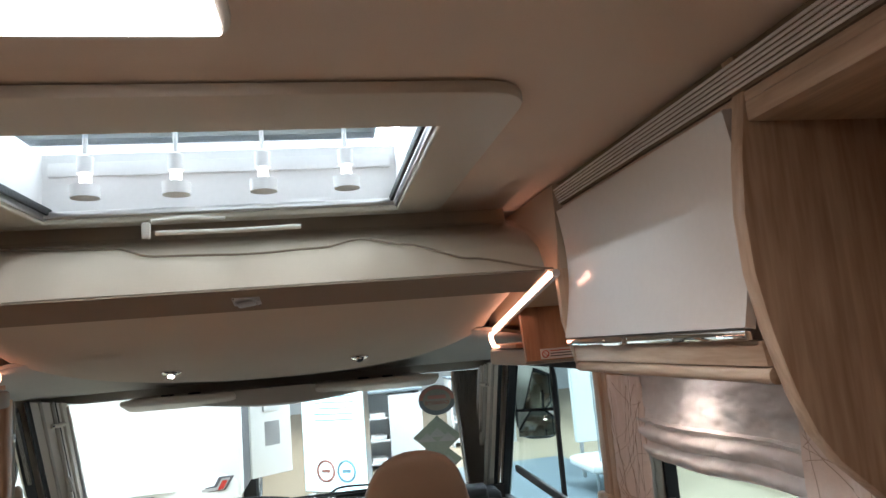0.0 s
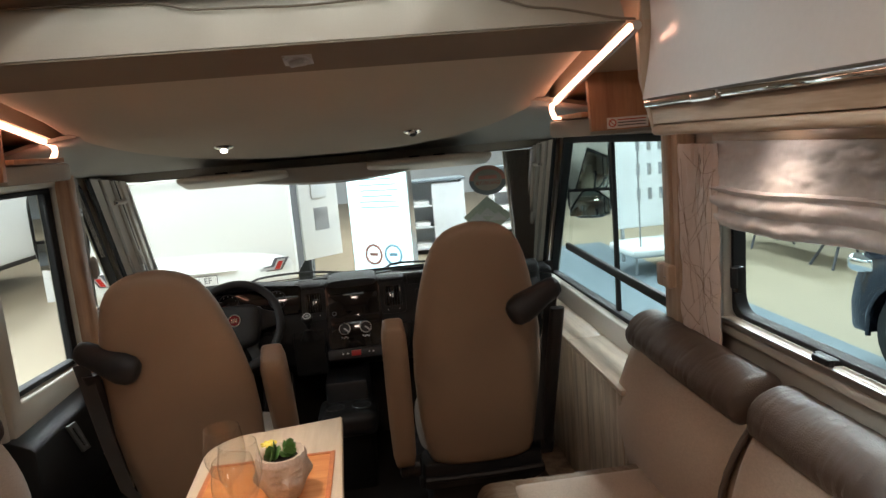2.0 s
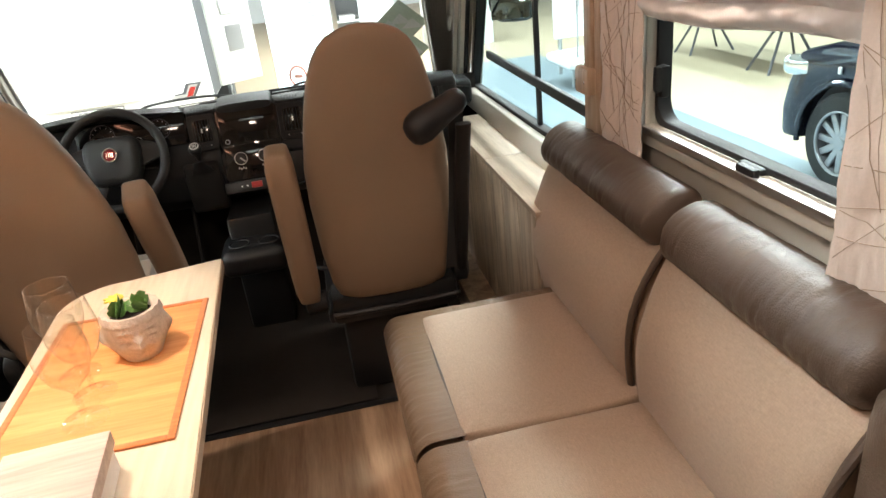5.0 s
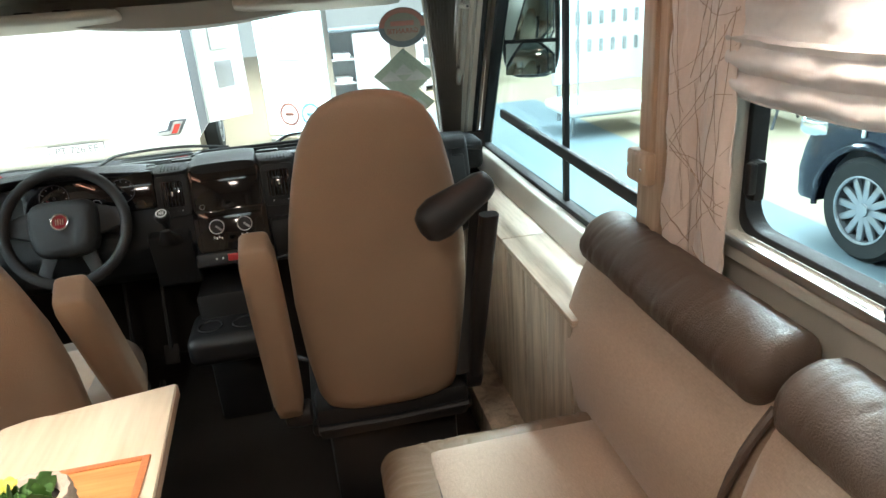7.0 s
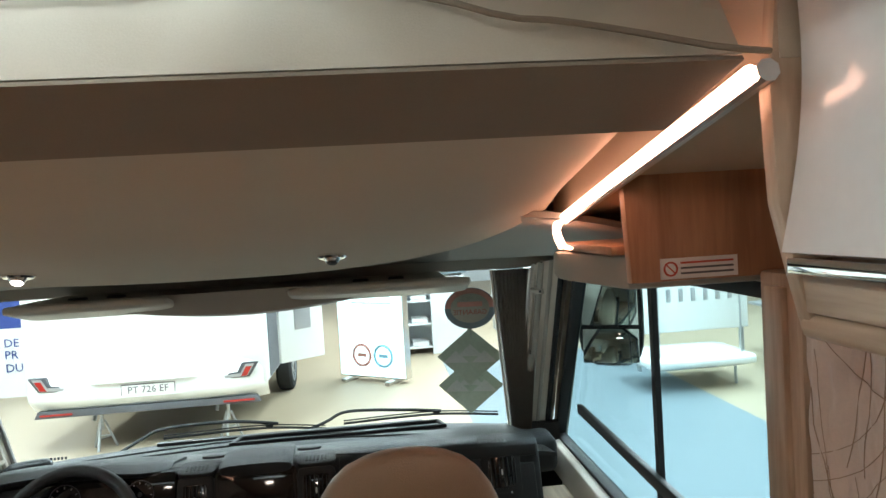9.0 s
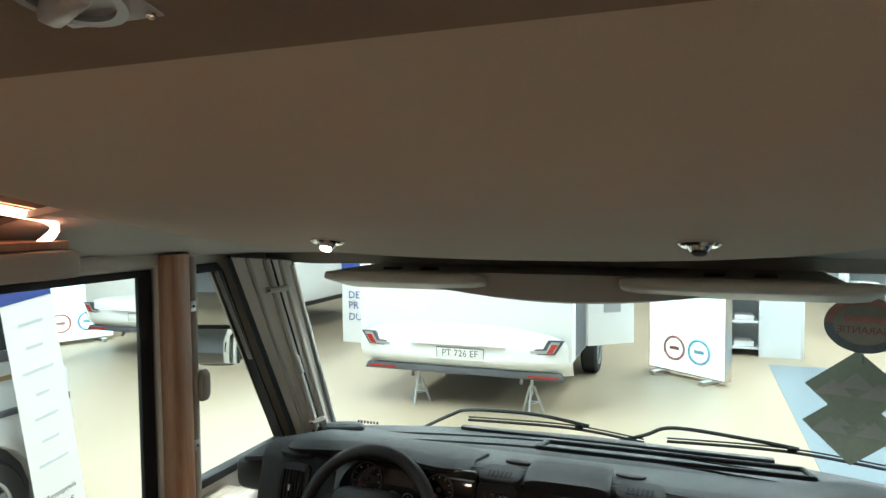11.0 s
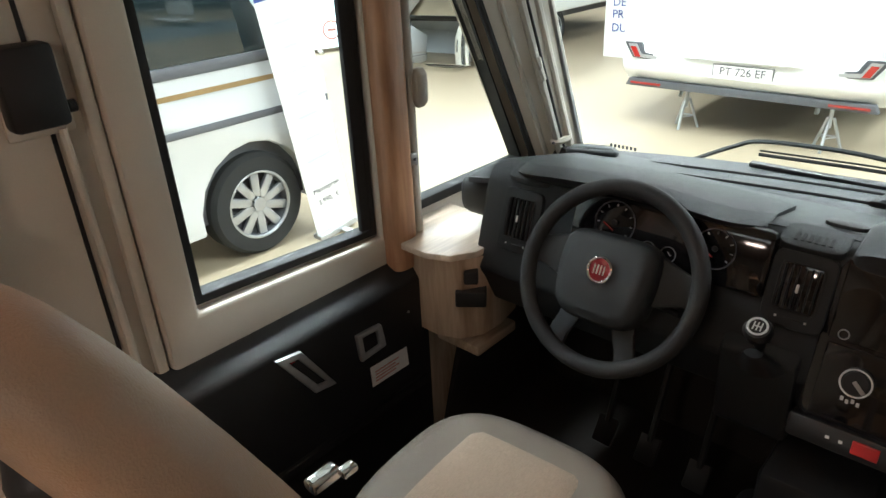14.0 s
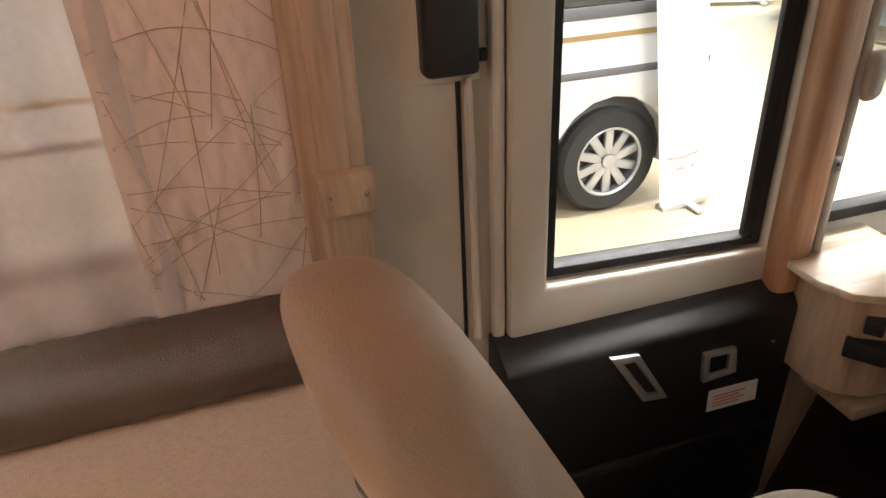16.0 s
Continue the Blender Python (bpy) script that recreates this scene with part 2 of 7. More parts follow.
M = dict(
    liner=mat("headliner_cloth", (0.52, 0.43, 0.33), 0.9, bump=0.10, grain=500, vary=0.05),
    ceiling=mat("pale_ceiling_board", (0.70, 0.58, 0.48), 0.8, bump=0.08, grain=400, vary=0.04),
    # dark brown: painted shade under the bed edge and behind vent ribs, also the foil hem
    liner_dark=mat("shade_and_hem_brown", (0.235, 0.178, 0.128), 0.95, bump=0.15, grain=500, vary=0.06),
    liner_grey=mat("cab_liner_grey", (0.42, 0.39, 0.34), 0.85, bump=0.15, grain=500, vary=0.06),
    wall=mat("wall_board", (0.58, 0.53, 0.45), 0.6, bump=0.05, grain=300, vary=0.04),
    cream=mat("cream_plastic", (0.62, 0.57, 0.49), 0.42, bump=0.05, grain=400, vary=0.04),
    white_gloss=mat("white_gloss_door", (0.66, 0.62, 0.58), 0.18, vary=0.03, coat=0.4),
    wood=wood("light_wood_foil", (0.34, 0.222, 0.142), (0.58, 0.43, 0.31), "z"),
    wood_y=wood("light_wood_foil_long", (0.34, 0.222, 0.142), (0.58, 0.43, 0.31), "y"),
    wood_red=wood("warm_wood_foil", (0.32, 0.15, 0.08), (0.50, 0.27, 0.15), "z"),
    wood_grey=wood("washed_wood_foil", (0.34, 0.26, 0.19), (0.66, 0.55, 0.43), "z", 1.3),
    wood_top=wood("washed_wood_top", (0.40, 0.30, 0.22), (0.70, 0.58, 0.46), "y", 0.9, 0.35),
    table=wood("pale_table_foil", (0.62, 0.50, 0.36), (0.76, 0.65, 0.50), "y", 0.8, 0.4),
    bamboo=wood("orange_bamboo", (0.66, 0.24, 0.07), (0.80, 0.36, 0.13), "x", 1.5, 0.55),
    bamboo_edge=weave("orange_cloth_edge", (0.55, 0.17, 0.05), 120),
    greywood=wood("grey_box_wood", (0.44, 0.33, 0.27), (0.66, 0.53, 0.45), "x", 1.2, 0.6),
    seat=mat("tan_leather", (0.33, 0.222, 0.148), 0.42, bump=0.35, grain=420, vary=0.07, big=5),
    seat_grey=mat("grey_tan_leather", (0.27, 0.222, 0.185), 0.45, bump=0.3, grain=420, vary=0.06),
    sofa_leather=mat("brown_sofa_leather", (0.205, 0.135, 0.085), 0.38, bump=0.35, grain=300, vary=0.08, big=6),
    roll=mat("dark_brown_leather", (0.088, 0.058, 0.042), 0.44, bump=0.35, grain=300, vary=0.10, big=6),
    cloth=weave("beige_sofa_cloth", (0.44, 0.32, 0.235), 480, 0.85, 0.16),
    piping=mat("dark_piping", (0.06, 0.04, 0.03), 0.5),
    dash=mat("dash_plastic", (0.011, 0.0130, 0.0150), 0.48, bump=0.5, grain=700, vary=0.08),
    black=mat("black_plastic", (0.012, 0.012, 0.013), 0.45, bump=0.2, grain=600),
    gloss=mat("piano_black", (0.006, 0.006, 0.007), 0.08, vary=0.02, coat=0.5),
    rubber=mat("black_rubber", (0.014, 0.014, 0.015), 0.7, bump=0.2, grain=300),
    carpet=mat("black_cab_carpet", (0.028, 0.023, 0.020), 0.97, bump=0.8, grain=600, vary=0.3),
    strap=weave("black_belt", (0.018, 0.017, 0.017), 500, 0.6),
    chrome=mat("chrome", (0.85, 0.85, 0.86), 0.08, 1.0, vary=0.02),
    alu=mat("aluminium", (0.72, 0.70, 0.68), 0.3, 1.0, vary=0.04, grain=200, stretch=(1, 0.05, 1)),
    silver=mat("silver_plastic", (0.46, 0.46, 0.47), 0.35, 0.6),
    steel=mat("galvanised_steel", (0.50, 0.51, 0.52), 0.45, 0.8, vary=0.2, grain=60),
    mirror=mat("mirror", (0.85, 0.87, 0.88), 0.02, 1.0, vary=0.01),
    glass=clear("window_glass", (0.93, 0.98, 0.97), 0.0, 1.04),
    glass_dark=clear("acrylic_pane", (0.62, 0.78, 0.80), 0.0, 1.06),
    rim=mat("dark_lamp_rim", (0.10, 0.10, 0.11), 0.3, 0.5),
    dome=clear("tinted_dome", (0.80, 0.91, 0.99), 0.02, 1.06),
    wineglass=thin_glass("wine_glass", 0.55, 0.0, 0.07),
    curtain=mat("cream_satin_curtain", (0.68, 0.56, 0.49), 0.42, bump=0.15, grain=200, vary=0.06, sheen=0.3),
    thread=mat("brown_thread", (0.40, 0.28, 0.20), 0.7),
    blind=mat("white_satin_blind", (0.62, 0.58, 0.56), 0.45, vary=0.06, sheen=0.3),
    voile=sheer("grey_voile", (0.64, 0.56, 0.52), 0.20),
    foil=thin_glass("clear_foil", 0.60, 0.20, 0.10),
    pleat=mat("grey_pleat", (0.30, 0.28, 0.25), 0.8),
    led=glow("warm_led", (1.0, 0.52, 0.36), 8.0),
    bulb=glow("white_bulb", (1.0, 0.93, 0.85), 40.0),
    panel=glow("ceiling_panel", (1.0, 0.95, 0.90), 9.0),
    display=glow("lit_window_spot", (0.95, 0.97, 1.0), 6.0),
    floor=wood("oak_vinyl", (0.27, 0.155, 0.09), (0.47, 0.31, 0.195), "y", 1.1, 0.5),
    red=mat("red_plastic", (0.45, 0.02, 0.02), 0.3),
    redlamp=mat("red_lamp", (0.40, 0.025, 0.02), 0.15, coat=0.6),
    badge_red=mat("dark_red_enamel", (0.20, 0.018, 0.022), 0.2, coat=0.5),
    paper=mat("white_paper", (0.78, 0.76, 0.74), 0.7, vary=0.03),
    ink=mat("grey_ink", (0.10, 0.10, 0.11), 0.7),
    ink_red=mat("red_ink", (0.55, 0.08, 0.05), 0.7),
    ink_blue=mat("blue_ink", (0.05, 0.25, 0.50), 0.6),
    ink_navy=mat("navy_ink", (0.03, 0.06, 0.25), 0.6),
    mark=mat("pale_marking", (0.75, 0.75, 0.75), 0.5),
    sticker=mat("olive_sticker", (0.22, 0.235, 0.18), 0.6, vary=0.12, big=12),
    stone=mat("cast_stone", (0.56, 0.46, 0.37), 0.9, bump=0.6, grain=160, vary=0.15, big=14),
    leaf=mat("succulent_leaf", (0.07, 0.16, 0.035), 0.4, vary=0.25, big=30),
    petal=mat("yellow_petal", (0.75, 0.62, 0.10), 0.5),
    soil=mat("dark_soil", (0.03, 0.02, 0.015), 0.95),
    hall_floor=mat("hall_floor", (0.36, 0.285, 0.198), 0.45, bump=0.05, grain=60, vary=0.06, big=0.5),
    hall_blue=mat("hall_floor_blue_grey", (0.17, 0.21, 0.235), 0.4, vary=0.05, big=0.6),
    hall_wall=mat("hall_wall", (0.55, 0.58, 0.60), 0.8, vary=0.05),
    body=mat("white_caravan_shell", (0.80, 0.81, 0.80), 0.25, vary=0.02, coat=0.3),
    bodysilver=mat("silver_white_coachwork", (0.62, 0.63, 0.64), 0.28, 0.15, vary=0.03, coat=0.4),
    navy=mat("navy_car_paint", (0.008, 0.010, 0.022), 0.15, 0.2, vary=0.05, coat=0.8),
    darkglass=mat("dark_glass", (0.012, 0.02, 0.022), 0.05, vary=0.05, coat=0.5),
    tyre=mat("tyre", (0.018, 0.018, 0.018), 0.8, bump=0.3, grain=120),
    alloy=mat("alloy_rim", (0.42, 0.43, 0.45), 0.3, 0.8),
    gold=mat("bronze_stripe", (0.34, 0.22, 0.10), 0.4, 0.3),
    lightbox=glow("lit_poster", (0.70, 0.93, 1.0), 1.5),
    sticker_blue=mat("dull_blue_print", (0.20, 0.26, 0.30), 0.6, vary=0.15, big=30),
    sticker_red=mat("dull_red_print", (0.42, 0.13, 0.11), 0.6),
    pale_red=mat("pale_red_print", (0.62, 0.30, 0.26), 0.6),
    pale_blue=mat("pale_blue_print", (0.30, 0.58, 0.75), 0.6),
    # white sticker paper greyed in colour, as it stands against the light
    shade=mat("backlit_disc_grey", (0.42, 0.41, 0.36), 0.7),
    carton=mat("furniture_white", (0.72, 0.75, 0.77), 0.5),
)


# ---- helpers of this place ----
def part(name, bm, material, parent=None, label="", sharp=38):
    bmesh.ops.recalc_face_normals(bm, faces=bm.faces)
    for e in bm.edges:
        e.smooth = not (len(e.link_faces) == 2 and e.calc_face_angle(0) > radians(sharp))
    for fc in bm.faces:
        fc.smooth = True
    me = bpy.data.meshes.new(name)
    bm.to_mesh(me)
    bm.free()
    me.materials.append(material)
    ob = new(name, me)
    if parent:
        ob.parent = parent
    if label:
        tagged(ob, label)
    return ob


def thing(name, label, category, m=None, group="", kind=""):
    ob = new(name)
    ob.empty_display_size = 0.05
    if m is not None:
        ob.matrix_basis = m
    return tagged(ob, label, category, group, kind)


def single(name, bm, material, label, category, group="", kind="", m=None):
    ob = tagged(part(name, bm, material), label, category, group, kind)
    if m is not None:
        ob.matrix_basis = m
    return ob


def rbox(cx, cy, cz, sx, sy, sz, r=0.0, seg=2, m=None):
    bm = bmesh.new()
    bmesh.ops.create_cube(bm, size=1, matrix=Matrix.Diagonal((sx, sy, sz, 1)))
    r = min(r, 0.49 * min(sx, sy, sz))
    if r > 0:
        bmesh.ops.bevel(bm, geom=bm.edges[:], offset=r, segments=seg, profile=0.5, affect="EDGES")
    if m is not None:
        bmesh.ops.transform(bm, matrix=m, verts=bm.verts)
    bmesh.ops.translate(bm, vec=(cx, cy, cz), verts=bm.verts)
    return bm


def span(x0, x1, y0, y1, z0, z1, r=0.0, seg=2):
    return rbox((x0 + x1) / 2, (y0 + y1) / 2, (z0 + z1) / 2, abs(x1 - x0), abs(y1 - y0), abs(z1 - z0), r, seg)


def join(*bms):
    out = bmesh.new()
    for b in bms:
        me = bpy.data.meshes.new("tmp")
        b.to_mesh(me)
        b.free()
        out.from_mesh(me)
        bpy.data.meshes.remove(me)
    return out


def moved(bm, m):
    bmesh.ops.transform(bm, matrix=m, verts=bm.verts)
    return bm


def loft(rings, cap=True, closed=True):
    """A skin over rings with the same count of points."""
    bm = bmesh.new()
    rows = [[bm.verts.new(p) for p in ring] for ring in rings]
    n = len(rows[0])
    for a, b in zip(rows, rows[1:]):
        for i in range(n if closed else n - 1):
            bm.faces.new((a[i], a[(i + 1) % n], b[(i + 1) % n], b[i]))
    if cap and closed:
        bm.faces.new(rows[0][::-1])
        bm.faces.new(rows[-1])
    return bm


def oval(a, b, n=28, p=2.6):
    """Points of a rounded rectangle with half sizes a and b."""
    out = []
    for i in range(n):
        t = 2 * math.pi * i / n
        c, s = math.cos(t), math.sin(t)
        out.append((a * math.copysign(abs(c) ** (2 / p), c), b * math.copysign(abs(s) ** (2 / p), s)))
    return out


def tube(points, radius, n=8, closed=False):
    pts = [Vector(p) for p in points]
    rings, up = [], Vector((0.31, 0.17, 0.93))
    k = len(pts)
    for i, p in enumerate(pts):
        a = pts[(i - 1) % k] if closed or i else p
        b = pts[(i + 1) % k] if closed or i < k - 1 else p
        d = (b - a).normalized()
        u = d.cross(up).normalized()
        v = d.cross(u)
        rings.append([p + radius * (math.cos(2 * math.pi * j / n) * u + math.sin(2 * math.pi * j / n) * v) for j in range(n)])
    if closed:
        return loft(rings + [rings[0]], cap=False)
    return loft(rings)


def lathe(profile, n=24, cap=True):
    """Turned shape round z from (radius, height) pairs."""
    return loft([[(r * math.cos(2 * math.pi * i / n), r * math.sin(2 * math.pi * i / n), z) for i in range(n)] for r, z in profile], cap)


def prism(poly, axis, a, b, r=0.0, holes=()):
    """A slab between a and b along an axis from an outline in the other two axes, with holes."""
    def at(p, v):
        return {"x": (v, p[0], p[1]), "y": (p[0], v, p[1]), "z": (p[0], p[1], v)}[axis]
    bm = bmesh.new()
    edges = []
    for loop in (poly, *holes):
        vs = [bm.verts.new(at(p, a)) for p in loop]
        edges += [bm.edges.new((vs[i], vs[(i + 1) % len(vs)])) for i in range(len(vs))]
    if holes:
        bmesh.ops.triangle_fill(bm, edges=edges, use_beauty=True, use_dissolve=False)
    else:
        bm.faces.new(bm.verts[:])
    ret = bmesh.ops.extrude_face_region(bm, geom=bm.faces[:])
    d = Vector(at((0, 0), b - a))
    bmesh.ops.translate(bm, vec=d, verts=[v for v in ret["geom"] if isinstance(v, bmesh.types.BMVert)])
    bmesh.ops.recalc_face_normals(bm, faces=bm.faces)
    if r:
        es = [e for e in bm.edges if len(e.link_faces) == 2 and e.calc_face_angle(0) > radians(30)]
        bmesh.ops.bevel(bm, geom=es, offset=r, segments=2, profile=0.5, affect="EDGES")
    return bm


def cushion(cx, cy, cz, sx, sy, sz, r=0.04, puff=0.012, wrinkle=0.0, cuts=9, freq=9.0, m=None, fold=0.0):
    """A stuffed block: rounded edges, a swelling middle and creases."""
    bm = bmesh.new()
    bmesh.ops.create_cube(bm, size=2)
    bmesh.ops.subdivide_edges(bm, edges=bm.edges[:], cuts=cuts, use_grid_fill=True)
    h = (sx / 2, sy / 2, sz / 2)
    r = min(r, min(h) * 0.98)
    for v in bm.verts:
        u = v.co.copy()
        q = Vector([math.copysign(abs(u[i]) ** 0.8, u[i]) * h[i] for i in range(3)])
        core = Vector([max(-(h[i] - r), min(h[i] - r, q[i])) for i in range(3)])
        d = q - core
        if d.length > 1e-6:
            q = core + d.normalized() * r
        for i in range(3):
            j, k = (i + 1) % 3, (i + 2) % 3
            if abs(u[i]) > 0.99:
                q[i] += math.copysign(puff * (1 - u[j] ** 2) * (1 - u[k] ** 2), u[i])
        if wrinkle:
            q += wrinkle * noise.noise_vector(Vector((q.x * freq, q.y * freq, q.z * freq)) + Vector((cx, cy, cz)))
        if fold:
            warp = 0.25 * noise.noise(Vector((q.y * 9, q.z * 14, cx)))
            n1 = noise.noise(Vector((q.y * 13 + 9 * cy + warp, 3 * q.z + q.x * 4, cx + 2)))
            n2 = noise.noise(Vector((q.y * 31 + warp, 7 * q.z + q.x * 6, cx + 7)))
            deep = 0.5 + 0.5 * noise.noise(Vector((q.y * 5, q.z * 22, q.x * 22)))
            g = -1.5 * deep * math.exp(-(n1 / 0.11) ** 2) - 0.7 * (1 - deep) * math.exp(-(n2 / 0.11) ** 2) + 0.2 * n1
            q += d.normalized() * fold * g if d.length > 1e-6 else Vector((0, 0, 0))
        v.co = q
    if m is not None:
        bmesh.ops.transform(bm, matrix=m, verts=bm.verts)
    bmesh.ops.translate(bm, vec=(cx, cy, cz), verts=bm.verts)
    return bm


def sheet(f, nu, nv):
    """A thin skin from f(u, v) with u and v from 0 to 1."""
    bm = bmesh.new()
    g = [[bm.verts.new(f(i / nu, j / nv)) for j in range(nv + 1)] for i in range(nu + 1)]
    for i in range(nu):
        for j in range(nv):
            bm.faces.new((g[i][j], g[i + 1][j], g[i + 1][j + 1], g[i][j + 1]))
    return bm


def thick(bm, d):
    bmesh.ops.recalc_face_normals(bm, faces=bm.faces)
    bmesh.ops.solidify(bm, geom=bm.faces[:], thickness=d)
    return bm


def lettering(words, size, material, m, parent=None, name="lettering", depth=0.0006, align="CENTER"):
    cu = bpy.data.curves.new(name, "FONT")
    cu.body, cu.size, cu.extrude, cu.align_x, cu.align_y, cu.resolution_u = words, size, depth, align, "CENTER", 2
    tmp = new("tmp", cu)
    me = bpy.data.meshes.new_from_object(tmp.evaluated_get(bpy.context.evaluated_depsgraph_get()))
    bpy.data.objects.remove(tmp)
    me.materials.clear()
    me.materials.append(material)
    ob = new(name, me)
    ob.matrix_basis = m
    if parent:
        ob.parent = parent
    return ob


def line(points, steps=12):
    """A smooth curve through points."""
    pts = [Vector(p) for p in points]
    out = []
    for i in range(len(pts) - 1):
        p0, p1, p2, p3 = pts[max(i - 1, 0)], pts[i], pts[i + 1], pts[min(i + 2, len(pts) - 1)]
        for s in range(steps):
            t = s / steps
            out.append(0.5 * ((2 * p1) + (p2 - p0) * t + (2 * p0 - 5 * p1 + 4 * p2 - p3) * t * t + (3 * p1 - p0 - 3 * p2 + p3) * t ** 3))
    return out + [pts[-1]]


# ---- the motorhome's shell ----
LX, RX, CEIL = -1.06, 1.06, 1.905

single("floor", span(LX, RX, -0.9, 3.24, -0.05, 0.0), M["floor"], "oak-look vinyl floor of the saloon", "floor", kind="structure")
single("cab_floor", span(LX, RX, 3.24, 4.9, -0.06, -0.004), M["carpet"], "black carpeted cab floor", "floor", kind="structure")

cab_side = [(3.10, 0.73), (4.575, 0.715), (4.19, 1.43), (3.10, 1.43)]
right_window = [(1.62, 0.93), (2.80, 0.93), (2.80, 1.40), (1.62, 1.40)]
outline = [(-0.9, -0.5), (4.75, -0.5), (4.75, 0.62), (4.62, 0.74), (4.40, 1.46), (4.40, 1.99), (-0.9, 1.99)]
single("wall_right", prism(outline, "x", RX, RX + 0.04, holes=(cab_side, right_window)), M["wall"], "beige board side wall with window openings", "wall", kind="structure")
door_window = [(3.375, 0.755), (3.860, 0.728), (3.860, 1.41), (3.375, 1.41)]
quarter_window = [(3.985, 0.74), (4.48, 0.738), (4.13, 1.41), (3.985, 1.41)]
left_window = [(1.72, 0.93), (2.76, 0.93), (2.76, 1.40), (1.72, 1.40)]
single("wall_left", prism(outline, "x", LX - 0.04, LX, holes=(door_window, quarter_window, left_window)), M["wall"], "beige board side wall with door and window openings", "wall", kind="structure")
single("wall_back", span(LX, RX, -0.94, -0.9, -0.05, 1.99), M["wall"], "plain wall closing the saloon", "wall", kind="structure")
single("ceiling", prism([(LX, -0.9), (RX, -0.9), (RX, 2.98), (LX, 2.98)], "z", CEIL, CEIL + 0.05, holes=([(-0.46, 2.11), (0.42, 2.11), (0.42, 2.80), (-0.46, 2.80)],)),
       M["ceiling"], "pale beige saloon ceiling", "ceiling", kind="structure")
single("roof", prism([(LX, -0.9), (RX, -0.9), (RX, 4.4), (LX, 4.4)], "z", 1.99, 2.02, holes=([(-0.485, 2.105), (0.455, 2.105), (0.455, 2.835), (-0.485, 2.835)],)),
       M["body"], "white outer roof of the motorhome", "roof", kind="structure")

# nose below and above the windscreen
single("nose_panel", span(LX, RX, 4.80, 4.84, -0.5, 0.70), M["body"], "white front panel below the windscreen", "panel", kind="structure")
single("cab_brow", span(LX, RX, 4.39, 4.62, 1.394, 1.99), M["liner_grey"], "grey-beige front panel above the windscreen", "panel", kind="structure")


# ---- drop-down bed over the cab ----
def bed_front(x):
    """How far forward the bed's pan reaches."""
    return 3.36 + 0.60 * (1 - min(1.0, abs(x) / 0.74) ** 2.6)


def bed():
    t = thing("drop_down_bed", "beige cloth-covered drop-down bed raised over the cab", "bed")
    rings = []
    for k in range(33):
        x = -0.736 + 0.046 * k
        yf = bed_front(x)
        e = 0.040 * (abs(x) / 0.736) ** 10
        zf = 1.502 - 0.148 * (yf - 3.547) + e
        rings.append([(x, 2.62, 1.688), (x, 2.655, 1.745), (x, 2.75, 1.80), (x, 2.93, 1.86), (x, 2.96, 1.98), (x, yf, 1.98), (x, yf, zf + 0.03), (x, yf - 0.02, zf + 0.006), (x, yf - 0.06, zf + 0.008), (x, 3.2, 1.567 + e), (x, 2.775, 1.652 + e)])
    part("bed_shell", loft(rings), M["liner"], t)
    # the down-facing band gets its shade from a darker colour
    part("edge_band", prism([(2.618, 1.686), (2.775, 1.650), (2.775, 1.646), (2.615, 1.682)], "x", -0.735, 0.735), M["liner_dark"], t, "band under the bed's edge, shade put into its darker brown")
    return t


bed()
single("cab_liner", thick(sheet(lambda u, v: (-1.05 + 2.1 * u, 3.30 + 1.14 * v, 1.565 - 0.155 * v + 0.014 - (0.115 - 0.115 * v) * abs(2 * u - 1) ** 5), 40, 12), -0.012), M["liner_grey"],
       "grey-beige moulded cab ceiling", "ceiling", kind="structure")


def twist_lock():
    t = thing("twist_lock", "grey plastic twist lock under the bed edge", "latch", pose(0.026, 2.700, 1.6645, -13, 0, 0))
    part("plate", rbox(0, 0, 0, 0.064, 0.064, 0.005, 0.002), M["silver"], t)
    part("ring", moved(lathe([(0.030, 0), (0.030, -0.006), (0.024, -0.006), (0.024, -0.002)], 24), Matrix.Diagonal((0.95, 0.95, 1, 1))), M["silver"], t)
    part("knob", rbox(0, 0, -0.008, 0.042, 0.013, 0.014, 0.004, 2, Matrix.Rotation(radians(-22), 4, "Z")), M["steel"], t)
    for sx in (-1, 1):
        part("screw", moved(lathe([(0.003, 0), (0.003, -0.002), (0.001, -0.003)], 8), Matrix.Translation((sx * 0.027, sx * 0.027, -0.0025))), M["chrome"], t)


twist_lock()


def bed_spot(x, lit):
    t = thing("ceiling_spot", ("lit" if lit else "unlit") + " chrome ceiling spot lamp under the bed", "spot lamp", pose(x, 3.547, 1.506, -10.5, 0, 0), "spots under the bed")
    part("collar", lathe([(0.032, 0.002), (0.032, -0.003), (0.027, -0.007), (0.018, -0.007)], 24), M["chrome"], t)
    part("eyeball", moved(lathe([(0.017, 0.0), (0.018, -0.008), (0.013, -0.016), (0.008, -0.016)], 18), Matrix.Rotation(radians(-14), 4, "X")), M["chrome"], t)
    part("lens", moved(lathe([(0.011, -0.0165), (0.010, -0.019), (0.002, -0.020)], 14), Matrix.Rotation(radians(-14), 4, "X")), M["bulb"] if lit else M["black"], t, "glowing lens" if lit else "dark lens")


bed_spot(-0.326, True)
bed_spot(0.320, False)


